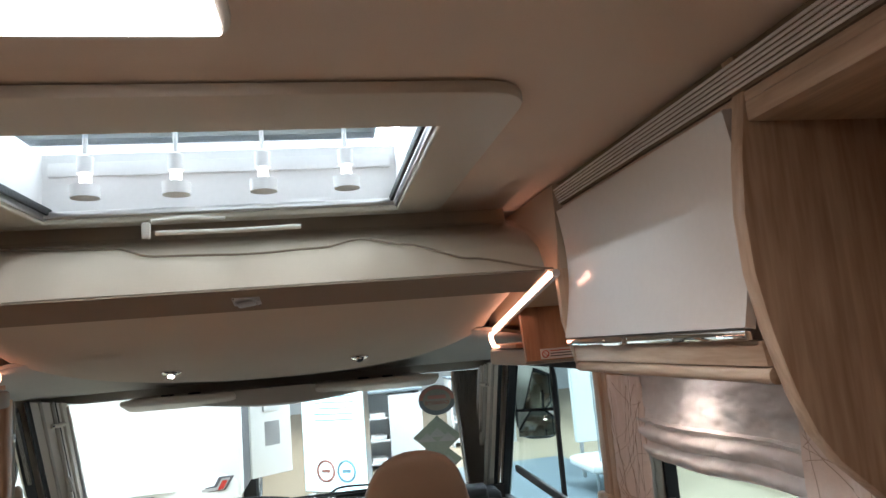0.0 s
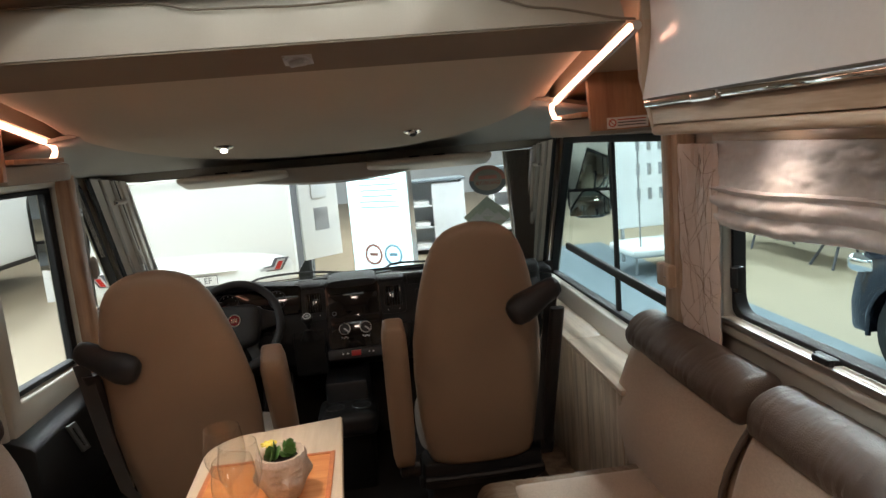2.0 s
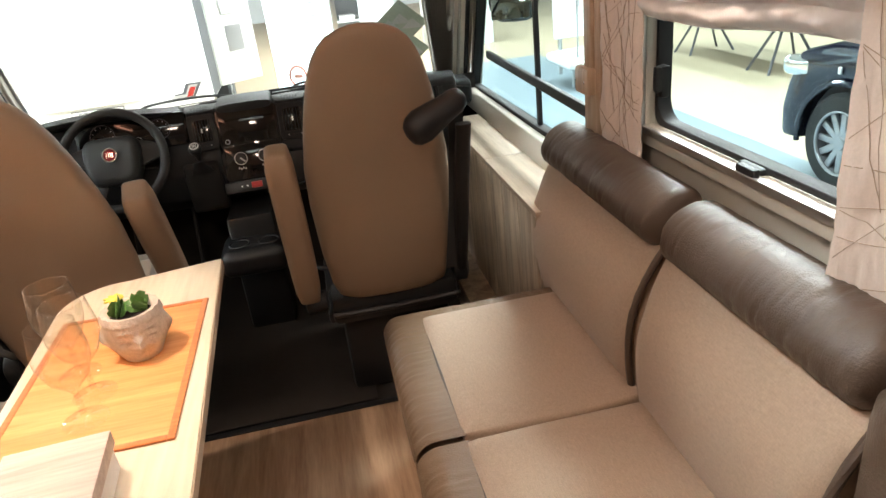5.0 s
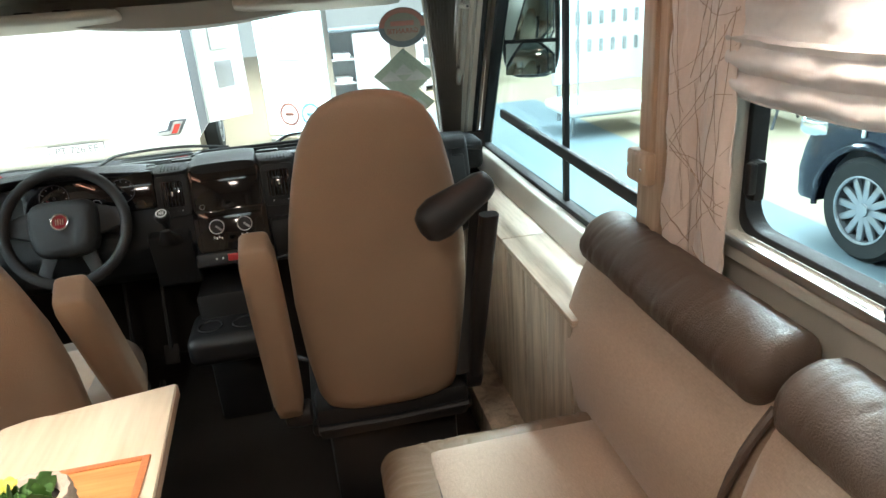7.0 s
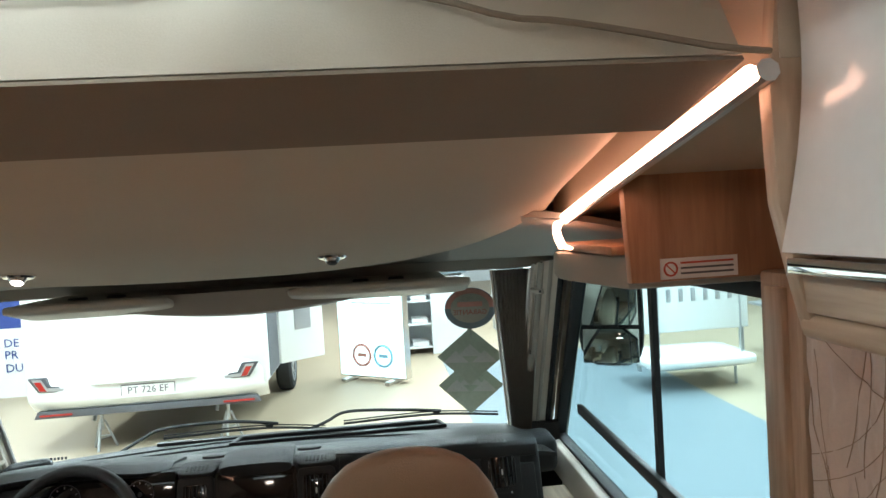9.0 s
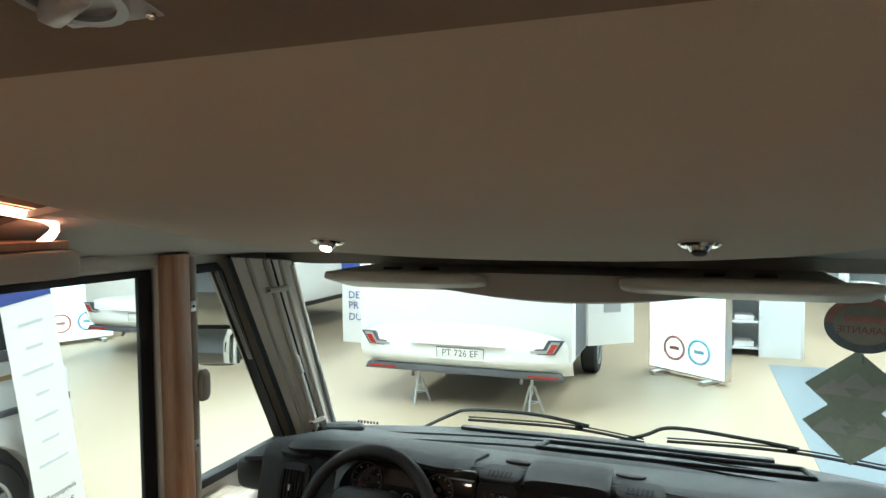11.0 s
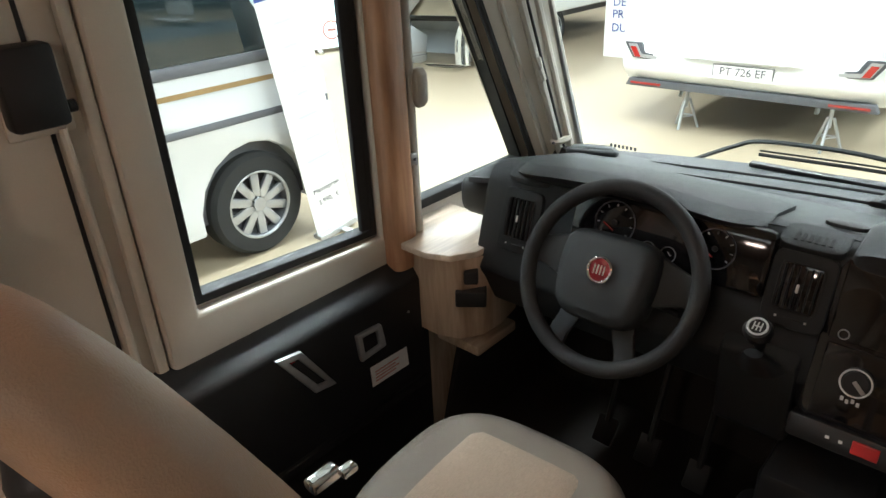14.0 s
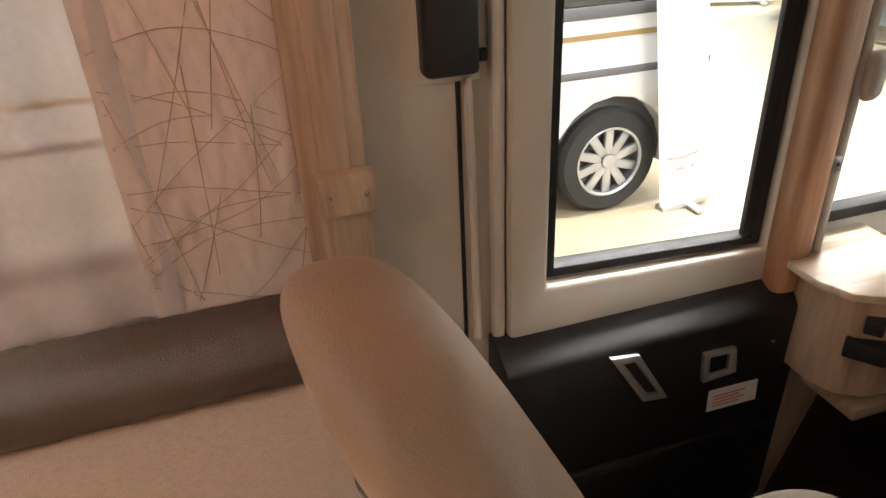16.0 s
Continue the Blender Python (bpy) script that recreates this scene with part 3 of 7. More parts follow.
# ---- rooflight ----
def rooflight():
    t = thing("rooflight", "open-view rooflight with cream plastic frame", "skylight", kind="structure")
    x0, x1, y0, y1 = -0.45, 0.41, 2.12, 2.79
    r = [(x0 - 0.11, y0 - 0.148), (x1 + 0.115, y0 - 0.148), (x1 + 0.115, y1 + 0.05), (x0 - 0.11, y1 + 0.05)]

    def rounded(a, rad):
        (ax, ay), (bx, by) = a[0], a[2]
        out = []
        for cx, cy, s in ((bx - rad, by - rad, 0), (ax + rad, by - rad, 90), (ax + rad, ay + rad, 180), (bx - rad, ay + rad, 270)):
            out += [(cx + rad * math.cos(radians(s + k * 15)), cy + rad * math.sin(radians(s + k * 15))) for k in range(7)]
        return out
    part("inner_frame", prism(rounded(r, 0.07), "z", CEIL - 0.022, CEIL - 0.001, 0.006, holes=([(x0 + .004, y0 + .004), (x1 - .004, y0 + .004), (x1 - .004, y1 - .004), (x0 + .004, y1 - .004)],)), M["cream"], t)
    for xa, xb, name in ((x0 - 0.02, x0, "side_well"), (x1, x1 + 0.02, "side_well")):
        part(name, span(xa, xb, y0, y1, CEIL - 0.005, 2.06), M["paper"], t)
    for ya, yb in ((y0 - 0.02, y0), (y1, y1 + 0.02)):
        part("end_well", span(x0 - 0.02, x1 + 0.02, ya, yb, CEIL - 0.005, 2.06), M["paper"], t)
    for xa, s in ((x0, 1), (x1, -1)):
        for k in range(2):
            part("blind_rail", span(xa + s * (0.002 + 0.012 * k), xa + s * (0.010 + 0.012 * k), y0, y1, CEIL - 0.012 + 0.012 * k, CEIL + 0.006 + 0.012 * k, 0.002), M["alu"] if k == 0 else M["dash"], t)
    part("front_rail", span(x0, x1, y1 - 0.02, y1, CEIL - 0.008, CEIL + 0.008, 0.003), M["alu"], t)
    g = part("pane", thick(sheet(lambda u, v: (x0 - 0.03 + (x1 - x0 + 0.06) * u, y0 - 0.03 + (y1 - y0 + 0.06) * v, 2.065 + 0.03 * math.sin(math.pi * u) * math.sin(math.pi * v)), 10, 8), 0.004), M["dome"], t)
    g.visible_shadow = False
    for yb in (2.36, 2.55):
        part("pane_bar", span(x0 + 0.01, x1 - 0.01, yb, yb + 0.014, 2.046, 2.058, 0.003), M["alu"], t)
    part("far_sash", span(x0 + 0.015, x1 - 0.015, y1 - 0.012, y1 - 0.002, 2.000, 2.035, 0.003), M["paper"], t, "white sash strip")
    part("catch", rbox(x0 + 0.07, y0 + 0.10, 2.03, 0.06, 0.03, 0.035, 0.008), M["black"], t, "black catch")


rooflight()


def hatch_lamp(x):
    t = thing("hatch_lamp", "small white lamp hanging in the rooflight on a rod", "lamp", pose(x, 2.70, 1.925), "lamps in the rooflight")
    part("rod", tube([(0, 0, 0.09), (0, 0, 0.165)], 0.006, 8), M["paper"], t)
    part("cup", lathe([(0.004, 0.058), (0.018, 0.06), (0.019, 0.098), (0.008, 0.104)], 18), M["paper"], t)
    part("bulb", lathe([(0.004, 0.032), (0.013, 0.034), (0.013, 0.057), (0.004, 0.059)], 14), M["display"], t, "glowing bulb")
    part("shade", lathe([(0.004, 0.0), (0.032, 0.001), (0.033, 0.030), (0.016, 0.033)], 22), M["paper"], t)


for k in range(4):
    hatch_lamp(-0.324 + 0.20 * k)
lamp = thing("ceiling_lamp", "lit square white ceiling lamp", "ceiling lamp", pose(-0.01, 1.70, CEIL))
part("diffuser", rbox(0, 0, -0.008, 0.235, 0.235, 0.012, 0.006), M["panel"], lamp)
part("frame", prism(oval(0.132, 0.132, 32, 6), "z", -0.010, -0.001, 0.002, holes=(oval(0.118, 0.118, 32, 9),)), M["cream"], lamp)


# ---- lit corner shelves beside the bed ----
def corner_shelf(s):
    t = thing("corner_shelf", "warm wooden corner shelf with a lit LED edge", "shelf", None, "corner shelves beside the bed")
    part("end_panel", prism([(s * 0.798, 1.452), (s * 1.058, 1.452), (s * 1.058, 1.80), (s * 0.790, 1.62)], "y", 3.055, 3.075, 0.002), M["wood_red"], t)
    part("bottom_board", span(s * 0.775, s * 1.058, 3.076, 3.38, 1.495, 1.51, 0.003), M["wood_red"], t)
    part("back_board", span(s * 1.03, s * 1.058, 3.076, 3.40, 1.511, 1.75), M["wood_red"], t)
    part("slanted_lid", prism([(2.64, 1.688), (3.36, 1.562), (3.42, 1.56), (3.42, 1.90), (2.64, 1.90)], "x", s * 0.782, s * 1.058), M["liner"], t, "beige cloth cover")
    out = 0.0 if s > 0 else 0.020
    a, b = Vector((s * (0.752 + out), 2.635, 1.674)), Vector((s * (0.770 + out), 3.345, 1.552))
    bow = [b + Vector((0, -0.03 + 0.048 * math.sin(k * 0.35), 0.005 - 0.052 * (k / 8) ** 1.4)) for k in range(9)]
    part("led_strip", tube([a] + bow, 0.0085, 10), M["led"], t, "glowing warm LED profile")
    part("lower_glow", tube(line([bow[-1], bow[-1] + Vector((s * 0.008, -0.05, -0.004)), bow[-1] + Vector((s * 0.03, -0.24, 0.0))], 6), 0.004, 8), M["led"], t, "thin glowing lower edge")
    part("led_profile", tube([a + Vector((s * 0.016, 0, 0.003)), b + Vector((s * 0.016, 0, 0.003))], 0.011, 8), M["alu"], t)
    part("under_trim", prism([(s * 0.86, 3.078), (s * 1.058, 3.078), (s * 1.058, 3.62), (s * 0.80, 3.36), (s * 0.77, 3.40), (s * 0.76, 3.33), (s * 0.80, 3.078)], "z", 1.44, 1.493, 0.008), M["liner_grey"], t)


corner_shelf(1)
corner_shelf(-1)


# ---- overhead locker on the right ----
def locker():
    t = thing("overhead_locker", "overhead locker with white gloss flap and wooden body", "locker")
    y0, y1 = 1.918, 2.64
    part("body", prism([(0.825, 1.450), (1.058, 1.445), (1.058, 1.90), (0.815, 1.86)], "y", y0, y1, 0.003), M["wood_y"], t)

    def door(u, v):
        z = 1.513 + 0.320 * v
        return (0.790 + 0.020 * math.sin(math.pi * v) + 0.012 * v, y0 + 0.001 + (y1 - y0 - 0.004) * u, z)
    part("flap", thick(sheet(door, 8, 14), 0.016), M["white_gloss"], t, "white gloss curved flap")
    part("lower_rail", prism([(0.800, 1.460), (0.826, 1.460), (0.826, 1.497), (0.795, 1.497)], "y", y0, y1 + 0.008, 0.002), M["wood_y"], t)
    part("bottom_edge", tube([(0.812, y0, 1.447), (0.812, y1 + 0.012, 1.447)], 0.0125, 12), M["wood_y"], t, "rounded wooden bottom edge")
    part("handle_rail", span(0.776, 0.790, y0 + 0.006, y1 - 0.006, 1.498, 1.512, 0.002), M["mirror"], t, "mirror-bright handle rail")
    hd = part("handle", prism(oval(0.050, 0.010, 24, 5), "x", 0.770, 0.779, 0.003), M["chrome"], t, "chrome push-lock handle")
    hd.location = (0, 2.36, 1.504)
    part("end_cheek", prism([(0.772, 1.66), (0.776, 1.56), (0.792, 1.49), (0.806, 1.436), (0.83, 1.432), (1.058, 1.44), (1.058, 1.84), (0.79, 1.84)], "y", y1 + 0.001, y1 + 0.020, 0.003), M["wood"], t)
    sp = part("downlight", moved(lathe([(0.030, 0), (0.030, -0.006), (0.024, -0.008)], 20), Matrix.Translation((0.93, 2.45, 1.448))), M["chrome"], t)
    part("downlight_lens", moved(lathe([(0.023, -0.004), (0.022, -0.0095), (0.002, -0.0105)], 18), Matrix.Translation((0.93, 2.45, 1.448))), M["bulb"], sp, "glowing lens")
    rear = thing("tall_cabinet", "light wooden tall cabinet with a curved front cheek", "cabinet")
    edge = [(0.802, 1.845), (0.785, 1.75), (0.777, 1.673), (0.779, 1.59), (0.792, 1.513), (0.806, 1.46), (0.818, 1.42), (0.838, 1.37), (0.866, 1.33), (0.927, 1.275), (0.985, 1.22), (1.02, 1.12)]
    part("cheek", prism(edge + [(1.058, 1.10), (1.058, 1.90), (0.792, 1.90)], "y", 1.887, 1.916, 0.003), M["wood"], rear)
    part("back_panel", span(1.035, 1.058, 0.6, 1.886, 0.95, 1.90), M["wood"], rear)
    part("top_board", span(0.80, 1.058, 0.6, 1.886, 1.80, 1.83, 0.004), M["wood_y"], rear)
    part("speaker", rbox(0.98, 1.55, 1.66, 0.06, 0.09, 0.09, 0.015), M["black"], rear, "black corner speaker")


locker()


def vent_strip():
    t = thing("vent_strip", "ribbed aluminium ventilation strip along the ceiling edge", "vent", kind="structure")
    for k in range(6):
        z = 1.853 + 0.0064 * k
        part("rib", tube([(0.797 - 0.002 * k, 0.3, z), (0.797 - 0.002 * k, 2.66, z)], 0.0025, 8), M["paper"], t)
    # dark strip paints the shade in the gaps between the ribs
    part("backing", span(0.801, 0.813, 0.3, 2.66, 1.847, 1.904), M["liner_dark"], t, "brown backing, shade between the ribs put into its colour")
    part("cornice", span(0.803, 0.818, 0.3, 2.66, 1.830, 1.846, 0.003), M["wood_y"], t, "light wooden cornice under the ribs")


vent_strip()

# clear plastic foil still taped over the bed's rear edge
foil = thing("protective_foil", "clear plastic foil hanging over the bed's rear edge", "foil")
HEM = ((-0.76, 1.84), (-0.52, 1.838), (-0.30, 1.822), (-0.18, 1.782), (0.02, 1.774), (0.20, 1.780), (0.31, 1.805), (0.40, 1.778), (0.55, 1.725), (0.75, 1.685))


def bed_slope(z):
    """How far back the bed's rear surface lies at a height."""
    for (ya, za), (yb, zb) in zip(((2.615, 1.66), (2.62, 1.688), (2.655, 1.745), (2.75, 1.80)), ((2.62, 1.688), (2.655, 1.745), (2.75, 1.80), (2.95, 1.87))):
        if z <= zb:
            return ya + (yb - ya) * (z - za) / (zb - za)
    return 2.95


def drape(u, v):
    x = -0.76 + 1.51 * u
    for (xa, za), (xb, zb) in zip(HEM, HEM[1:]):
        if x <= xb + 1e-6:
            k = (x - xa) / (xb - xa)
            k = k * k * (3 - 2 * k)
            low = za + (zb - za) * k
            break
    z = low + (1.868 - low) * v
    crinkle = 0.008 * noise.noise(Vector((9 * x, 26 * z, 1))) + 0.005 * noise.noise(Vector((34 * x + 20 * z, 60 * z, 4)))
    return (x, bed_slope(z) - 0.016 + crinkle, z)


part("sheet", sheet(drape, 110, 18), M["foil"], foil)
part("hem", tube([drape(k / 60, 0) for k in range(61)], 0.0028, 6), M["liner_dark"], foil, "dark rolled lower edge")
part("roll", tube(line([(-0.16, 2.645, 1.826), (0.0, 2.645, 1.824), (0.16, 2.655, 1.828)]), 0.0055, 10), M["cream"], foil, "pale rod inside the foil")
hook = thing("blind_hook", "small white plastic pull hook", "hook")
part("rod", tube(line([(-0.02, 2.72, 1.868), (-0.10, 2.66, 1.862), (-0.165, 2.62, 1.848)]), 0.005, 8), M["cream"], hook)
part("tip", rbox(-0.172, 2.612, 1.826, 0.018, 0.014, 0.036, 0.004), M["cream"], hook)


# ---- windscreen, pillars ----
def screen_point(u, v, out=0.0):
    """u across from -1 to 1, v up from 0 to 1."""
    x = u * (0.93 + 0.05 * v)
    y = (4.62 + 0.19 * (1 - u * u)) * (1 - v) + (4.42 + 0.11 * (1 - u * u)) * v + out
    return (x, y, 0.745 + 0.655 * v)


ws = thing("window_1", "panoramic windscreen in a black rubber seal", "windscreen", kind="structure")
g = part("pane", thick(sheet(lambda a, b: screen_point(2 * a - 1, b), 24, 6), 0.006), M["glass"], ws)
g.visible_shadow = False
part("seal", tube([screen_point(-1 + k / 12, 0, -0.004) for k in range(25)] + [screen_point(1, k / 6, -0.004) for k in range(1, 7)] + [screen_point(1 - k / 12, 1, -0.004) for k in range(1, 25)]
                  + [screen_point(-1, 1 - k / 6, -0.004) for k in range(1, 6)], 0.012, 8, True), M["rubber"], ws)


def pillar(s):
    t = thing("windscreen_pillar", "cream plastic windscreen pillar with blind guide", "pillar", kind="structure")
    rings = []
    for k in range(9):
        v = k / 8
        a = Vector(screen_point(s * 1.0, v, -0.02))
        b = Vector((s * 1.055, 4.51 + 0.04 * (s + 1) - 0.36 * v, 0.738 + 0.69 * v))
        n = Vector((-s * 0.05, -0.03, 0))
        rings.append([a, a + n * 0.6, (a + b) / 2 + n, b + n * 0.7, b + Vector((s * 0.004, 0.05, 0)), a + Vector((s * 0.06, 0.05, 0))])
    part("cover", loft(rings), M["cream"], t, sharp=60)
    part("guide_rail", tube([Vector(screen_point(s * 0.97, v, -0.05)) for v in (0.02, 0.5, 0.98)], 0.010, 8), M["alu"], t)

    def face(v, w, out=0.0):
        a = Vector(screen_point(s * 1.0, v, -0.02))
        b = Vector((s * 1.055, 4.51 + 0.04 * (s + 1) - 0.36 * v, 0.738 + 0.69 * v))
        n = Vector((-s * 0.05, -0.03, 0))
        p0, p1, p2 = a + n * 0.6, (a + b) / 2 + n, b + n * 0.7
        p = p0.lerp(p1, 2 * w) if w < 0.5 else p1.lerp(p2, 2 * w - 1)
        return p + Vector((-s * 0.86, -0.5, 0)) * out

    steps = [k / 10 for k in range(11)]
    part("pale_strip", tube([face(v, 0.22) for v in steps], 0.011, 8), M["cream"], t)
    part("gap_seal", tube([face(v, 0.37) for v in steps], 0.0045, 6), M["rubber"], t, "dark gap beside the blind guide")
    part("grey_guide", tube([face(v, 0.47) for v in steps], 0.012, 8), M["liner_grey"], t, "grey blind guide")
    part("ridge", tube([face(v, 0.72) for v in steps], 0.008, 8), M["liner_grey"], t)
    part("edge_seal", tube([face(v, 0.97) for v in steps], 0.010, 8), M["rubber"], t, "black edge seal")
    for v in (0.13, 0.86):
        br = part("bracket", tube([face(v, 0.22, 0.008), face(v - 0.01, 0.42, 0.012), face(v - 0.015, 0.60, 0.006)], 0.010, 6), M["cream"], t)
        c = face(v - 0.015, 0.58, 0.016)
        part("screw", rbox(c.x, c.y, c.z, 0.008, 0.008, 0.008, 0.002), M["rim"], br)
    part("pull_tab", tube([face(0.50, 0.46, 0.012), face(0.46, 0.50, 0.022), face(0.41, 0.47, 0.014)], 0.011, 8), M["liner_grey"], t, "grey pull tab")


pillar(-1)
pillar(1)


def pleated_blind(s):
    n = 26
    def f(u, v):
        x = s * (0.862 - 0.042 * v + u * (0.068 + 0.105 * v))
        return (x, 4.475 - 0.03 * v - 0.02 * u + 0.010 * (-1) ** round(u * n), 0.775 + 0.61 * v)
    t = thing("pleated_blind", "grey pleated windscreen blind folded at the pillar", "blind", None, "windscreen blinds")
    part("pleats", thick(sheet(f, n, 4), 0.002), M["pleat"], t)
    part("end_bar", tube([f(0, 0), f(0, 0.5), f(0, 1)], 0.007, 8), M["cream"], t, "pale end bar")


pleated_blind(1)


def seal_loop(pts, x, r, material, parent, name):
    part(name, tube([(x, y, z) for y, z in pts], r, 8, True), material, parent)


def dense(poly, n=6):
    out = []
    for a, b in zip(poly, poly[1:] + poly[:1]):
        out += [(a[0] + (b[0] - a[0]) * k / n, a[1] + (b[1] - a[1]) * k / n) for k in range(n)]
    return out


def inset(poly, d):
    cx, cy = sum(p[0] for p in poly) / len(poly), sum(p[1] for p in poly) / len(poly)
    return [(p[0] + math.copysign(d, cx - p[0]), p[1] + math.copysign(d, cy - p[1])) for p in poly]


def side_window(name, label, poly, x, w=0.026):
    t = thing(name, label, "window", kind="structure")
    s = 1 if x > 0 else -1
    part("window_frame", prism(poly, "x", x - s * 0.012, x + s * 0.03, 0.003, holes=(inset(poly, w),)), M["rubber"], t, "black rubber frame")
    p = part("pane", prism(poly, "x", x + s * 0.018, x + s * 0.022), M["glass_dark" if s > 0 else "glass"], t)
    p.visible_shadow = False
    return t


w2 = side_window("window_2", "cab side window with black frame and sliding pane", cab_side, RX)
part("mullion", span(RX + 0.002, RX + 0.016, 3.62, 3.642, 0.75, 1.42), M["rubber"], w2)
part("pull_bar", prism([(4.24, 0.905), (4.24, 0.935), (3.12, 0.915), (3.12, 0.880)], "x", RX - 0.014, RX + 0.004, 0.003), M["black"], w2, "black slide bar")
side_window("window_3", "driver's quarter window with black frame", quarter_window, LX)
w4 = side_window("window_4", "driver's door window with black frame", door_window, LX, 0.018)
part("run_channel", span(LX - 0.004, LX + 0.010, 3.816, 3.858, 0.75, 1.41, 0.003), M["rubber"], w4)


# ---- saloon window on the right ----
def hinged_window():
    t = thing("window_5", "hinged saloon window in a cream frame with black latches", "window", kind="structure")
    o = [(1.60, 0.905), (2.825, 0.905), (2.825, 1.42), (1.60, 1.42)]
    part("inner_frame", prism(o, "x", RX - 0.028, RX + 0.002, 0.006, holes=(inset(o, 0.045),)), M["cream"], t)
    part("blind_channel", prism(inset(o, 0.030), "x", RX - 0.036, RX - 0.026, 0.002, holes=(inset(o, 0.046),)), M["alu"], t)

    def rr(poly, rad):
        (ax, ay), (bx, by) = poly[0], poly[2]
        out = []
        for cx, cy, s in ((bx - rad, by - rad, 0), (ax + rad, by - rad, 90), (ax + rad, ay + rad, 180), (bx - rad, ay + rad, 270)):
            out += [(cx + rad * math.cos(radians(s + k * 18)), cy + rad * math.sin(radians(s + k * 18))) for k in range(6)]
        return out
    part("sash", prism(rr(inset(o, 0.046), 0.03), "x", RX - 0.004, RX + 0.03, 0.003, holes=(rr(inset(o, 0.060), 0.05),)), M["rubber"], t)
    p = part("pane", prism(inset(o, 0.05), "x", RX + 0.032, RX + 0.036), M["glass_dark"], t)
    p.visible_shadow = False
    for y, z, up in ((2.738, 1.055, 1), (2.405, 0.950, 0), (1.90, 0.950, 0)):
        la = part("latch", rbox(RX - 0.006, y, z, 0.022, 0.026 if up else 0.07, 0.07 if up else 0.024, 0.006), M["black"], t)
        part("lever", rbox(RX - 0.026, y - 0.012, z + (0.008 if up else 0.006), 0.016, 0.018 if up else 0.055, 0.055 if up else 0.018, 0.005), M["black"], la)


hinged_window()
left_pane = side_window("window_6", "saloon side window behind a voile", left_window, LX)


# ---- curtains, posts, blind ----
def curtain(s, y0, y1, z0, z1, x, label, seed):
    t = thing("curtain", label, "curtain", None, "side curtains")
    def f(u, v):
        y = y0 + (y1 - y0) * u
        return (s * (x + 0.006 * math.sin(u * 9 + seed) + 0.006 * noise.noise(Vector((8 * u + seed, 6 * v, 0))) + 0.0035 * noise.noise(Vector((22 * u + 9 * v, 16 * v - 7 * u, seed)))), y, z0 + (z1 - z0) * v)
    part("cloth", thick(sheet(f, 48, 60), 0.003), M["curtain"], t)
    rnd = random.Random(seed)
    for k in range(34):
        if k % 3:
            u0, u1, v0 = -0.05, 1.05, rnd.uniform(-0.1, 1.1)
            v1, bend = v0 + rnd.choice((-1, 1)) * rnd.uniform(0.05, 0.42), rnd.uniform(-0.10, 0.10)
        else:
            u0, v0 = rnd.uniform(0.0, 0.8), rnd.uniform(-0.1, 0.7)
            u1, v1, bend = u0 + rnd.uniform(-0.5, 0.5), v0 + rnd.uniform(0.35, 0.7), rnd.uniform(-0.05, 0.05)
        pts = []
        for i in range(15):
            a = i / 14
            u, v = u0 + (u1 - u0) * a, v0 + (v1 - v0) * a + bend * math.sin(math.pi * a)
            if 0.01 < u < 0.99 and 0.01 < v < 0.99:
                p = Vector(f(u, v))
                pts.append((p.x - s * 0.0042, p.y, p.z))
        if len(pts) > 3:
            part("stitched_line", tube(pts, 0.00065, 4), M["thread"], t)


curtain(1, 2.74, 2.94, 0.80, 1.40, 1.005, "cream satin curtain with brown stitched lines beside the window", 3)
curtain(1, 1.86, 2.115, 0.80, 1.40, 0.985, "cream satin curtain with brown stitched lines by the cabinet", 8)
curtain(-1, 2.72, 2.985, 0.86, 1.42, 1.010, "cream satin curtain with brown stitched lines behind the driver", 5)


def post(s):
    t = thing("wall_post", "light wooden wall post with clips", "post", None, "wooden wall posts")
    part("board", span(s * 1.00, s * 1.058, 2.955, 3.055, 0.66, 1.46, 0.006), M["wood"], t)
    part("groove_rail", span(s * 0.990, s * 1.004, 2.985, 3.030, 0.99, 1.44, 0.004), M["wood"], t)
    part("block", span(s * 0.975, s * 1.004, 2.975, 3.062, 0.985, 1.055, 0.010), M["wood"], t)
    for dy in (2.99, 3.045):
        part("screw", moved(lathe([(0.004, 0), (0.004, 0.002), (0.001, 0.003)], 8), pose(s * 0.974, dy, 1.02, 0, -90 * s, 0)), M["chrome"], t)


post(1)
post(-1)


def roman_blind():
    def f(u, v):
        y = 2.12 + 0.65 * u
        x = 1.02 - 0.012 * abs(math.sin(v * math.pi * 1.0)) - (0.014 * abs(math.sin(v * 16)) if v < 0.45 else 0.0) + 0.006 * noise.noise(Vector((7 * u, 4 * v, 1))) + 0.007 * noise.noise(Vector((11 * u - 3 * v, 7 * v + 4 * u, 4))) + 0.003 * noise.noise(Vector((30 * u + 14 * v, 16 * v - 9 * u, 6)))
        return (x, y, 1.205 + 0.205 * v + 0.006 * math.sin(u * 7) * (1 - v) - 0.010 * (1 - v) * u)
    t = thing("roman_blind", "white satin roman blind half drawn over the window", "blind")
    part("cloth", thick(sheet(f, 70, 50), 0.003), M["blind"], t)
    part("hem", thick(sheet(lambda u, v: (f(u, 0)[0] - 0.004, f(u, 0)[1], f(u, 0)[2] + 0.022 * v), 30, 2), 0.004), M["blind"], t)
    part("head_rail", span(1.012, 1.036, 2.11, 2.78, 1.405, 1.43, 0.004), M["wood_y"], t, "wooden head rail")


roman_blind()
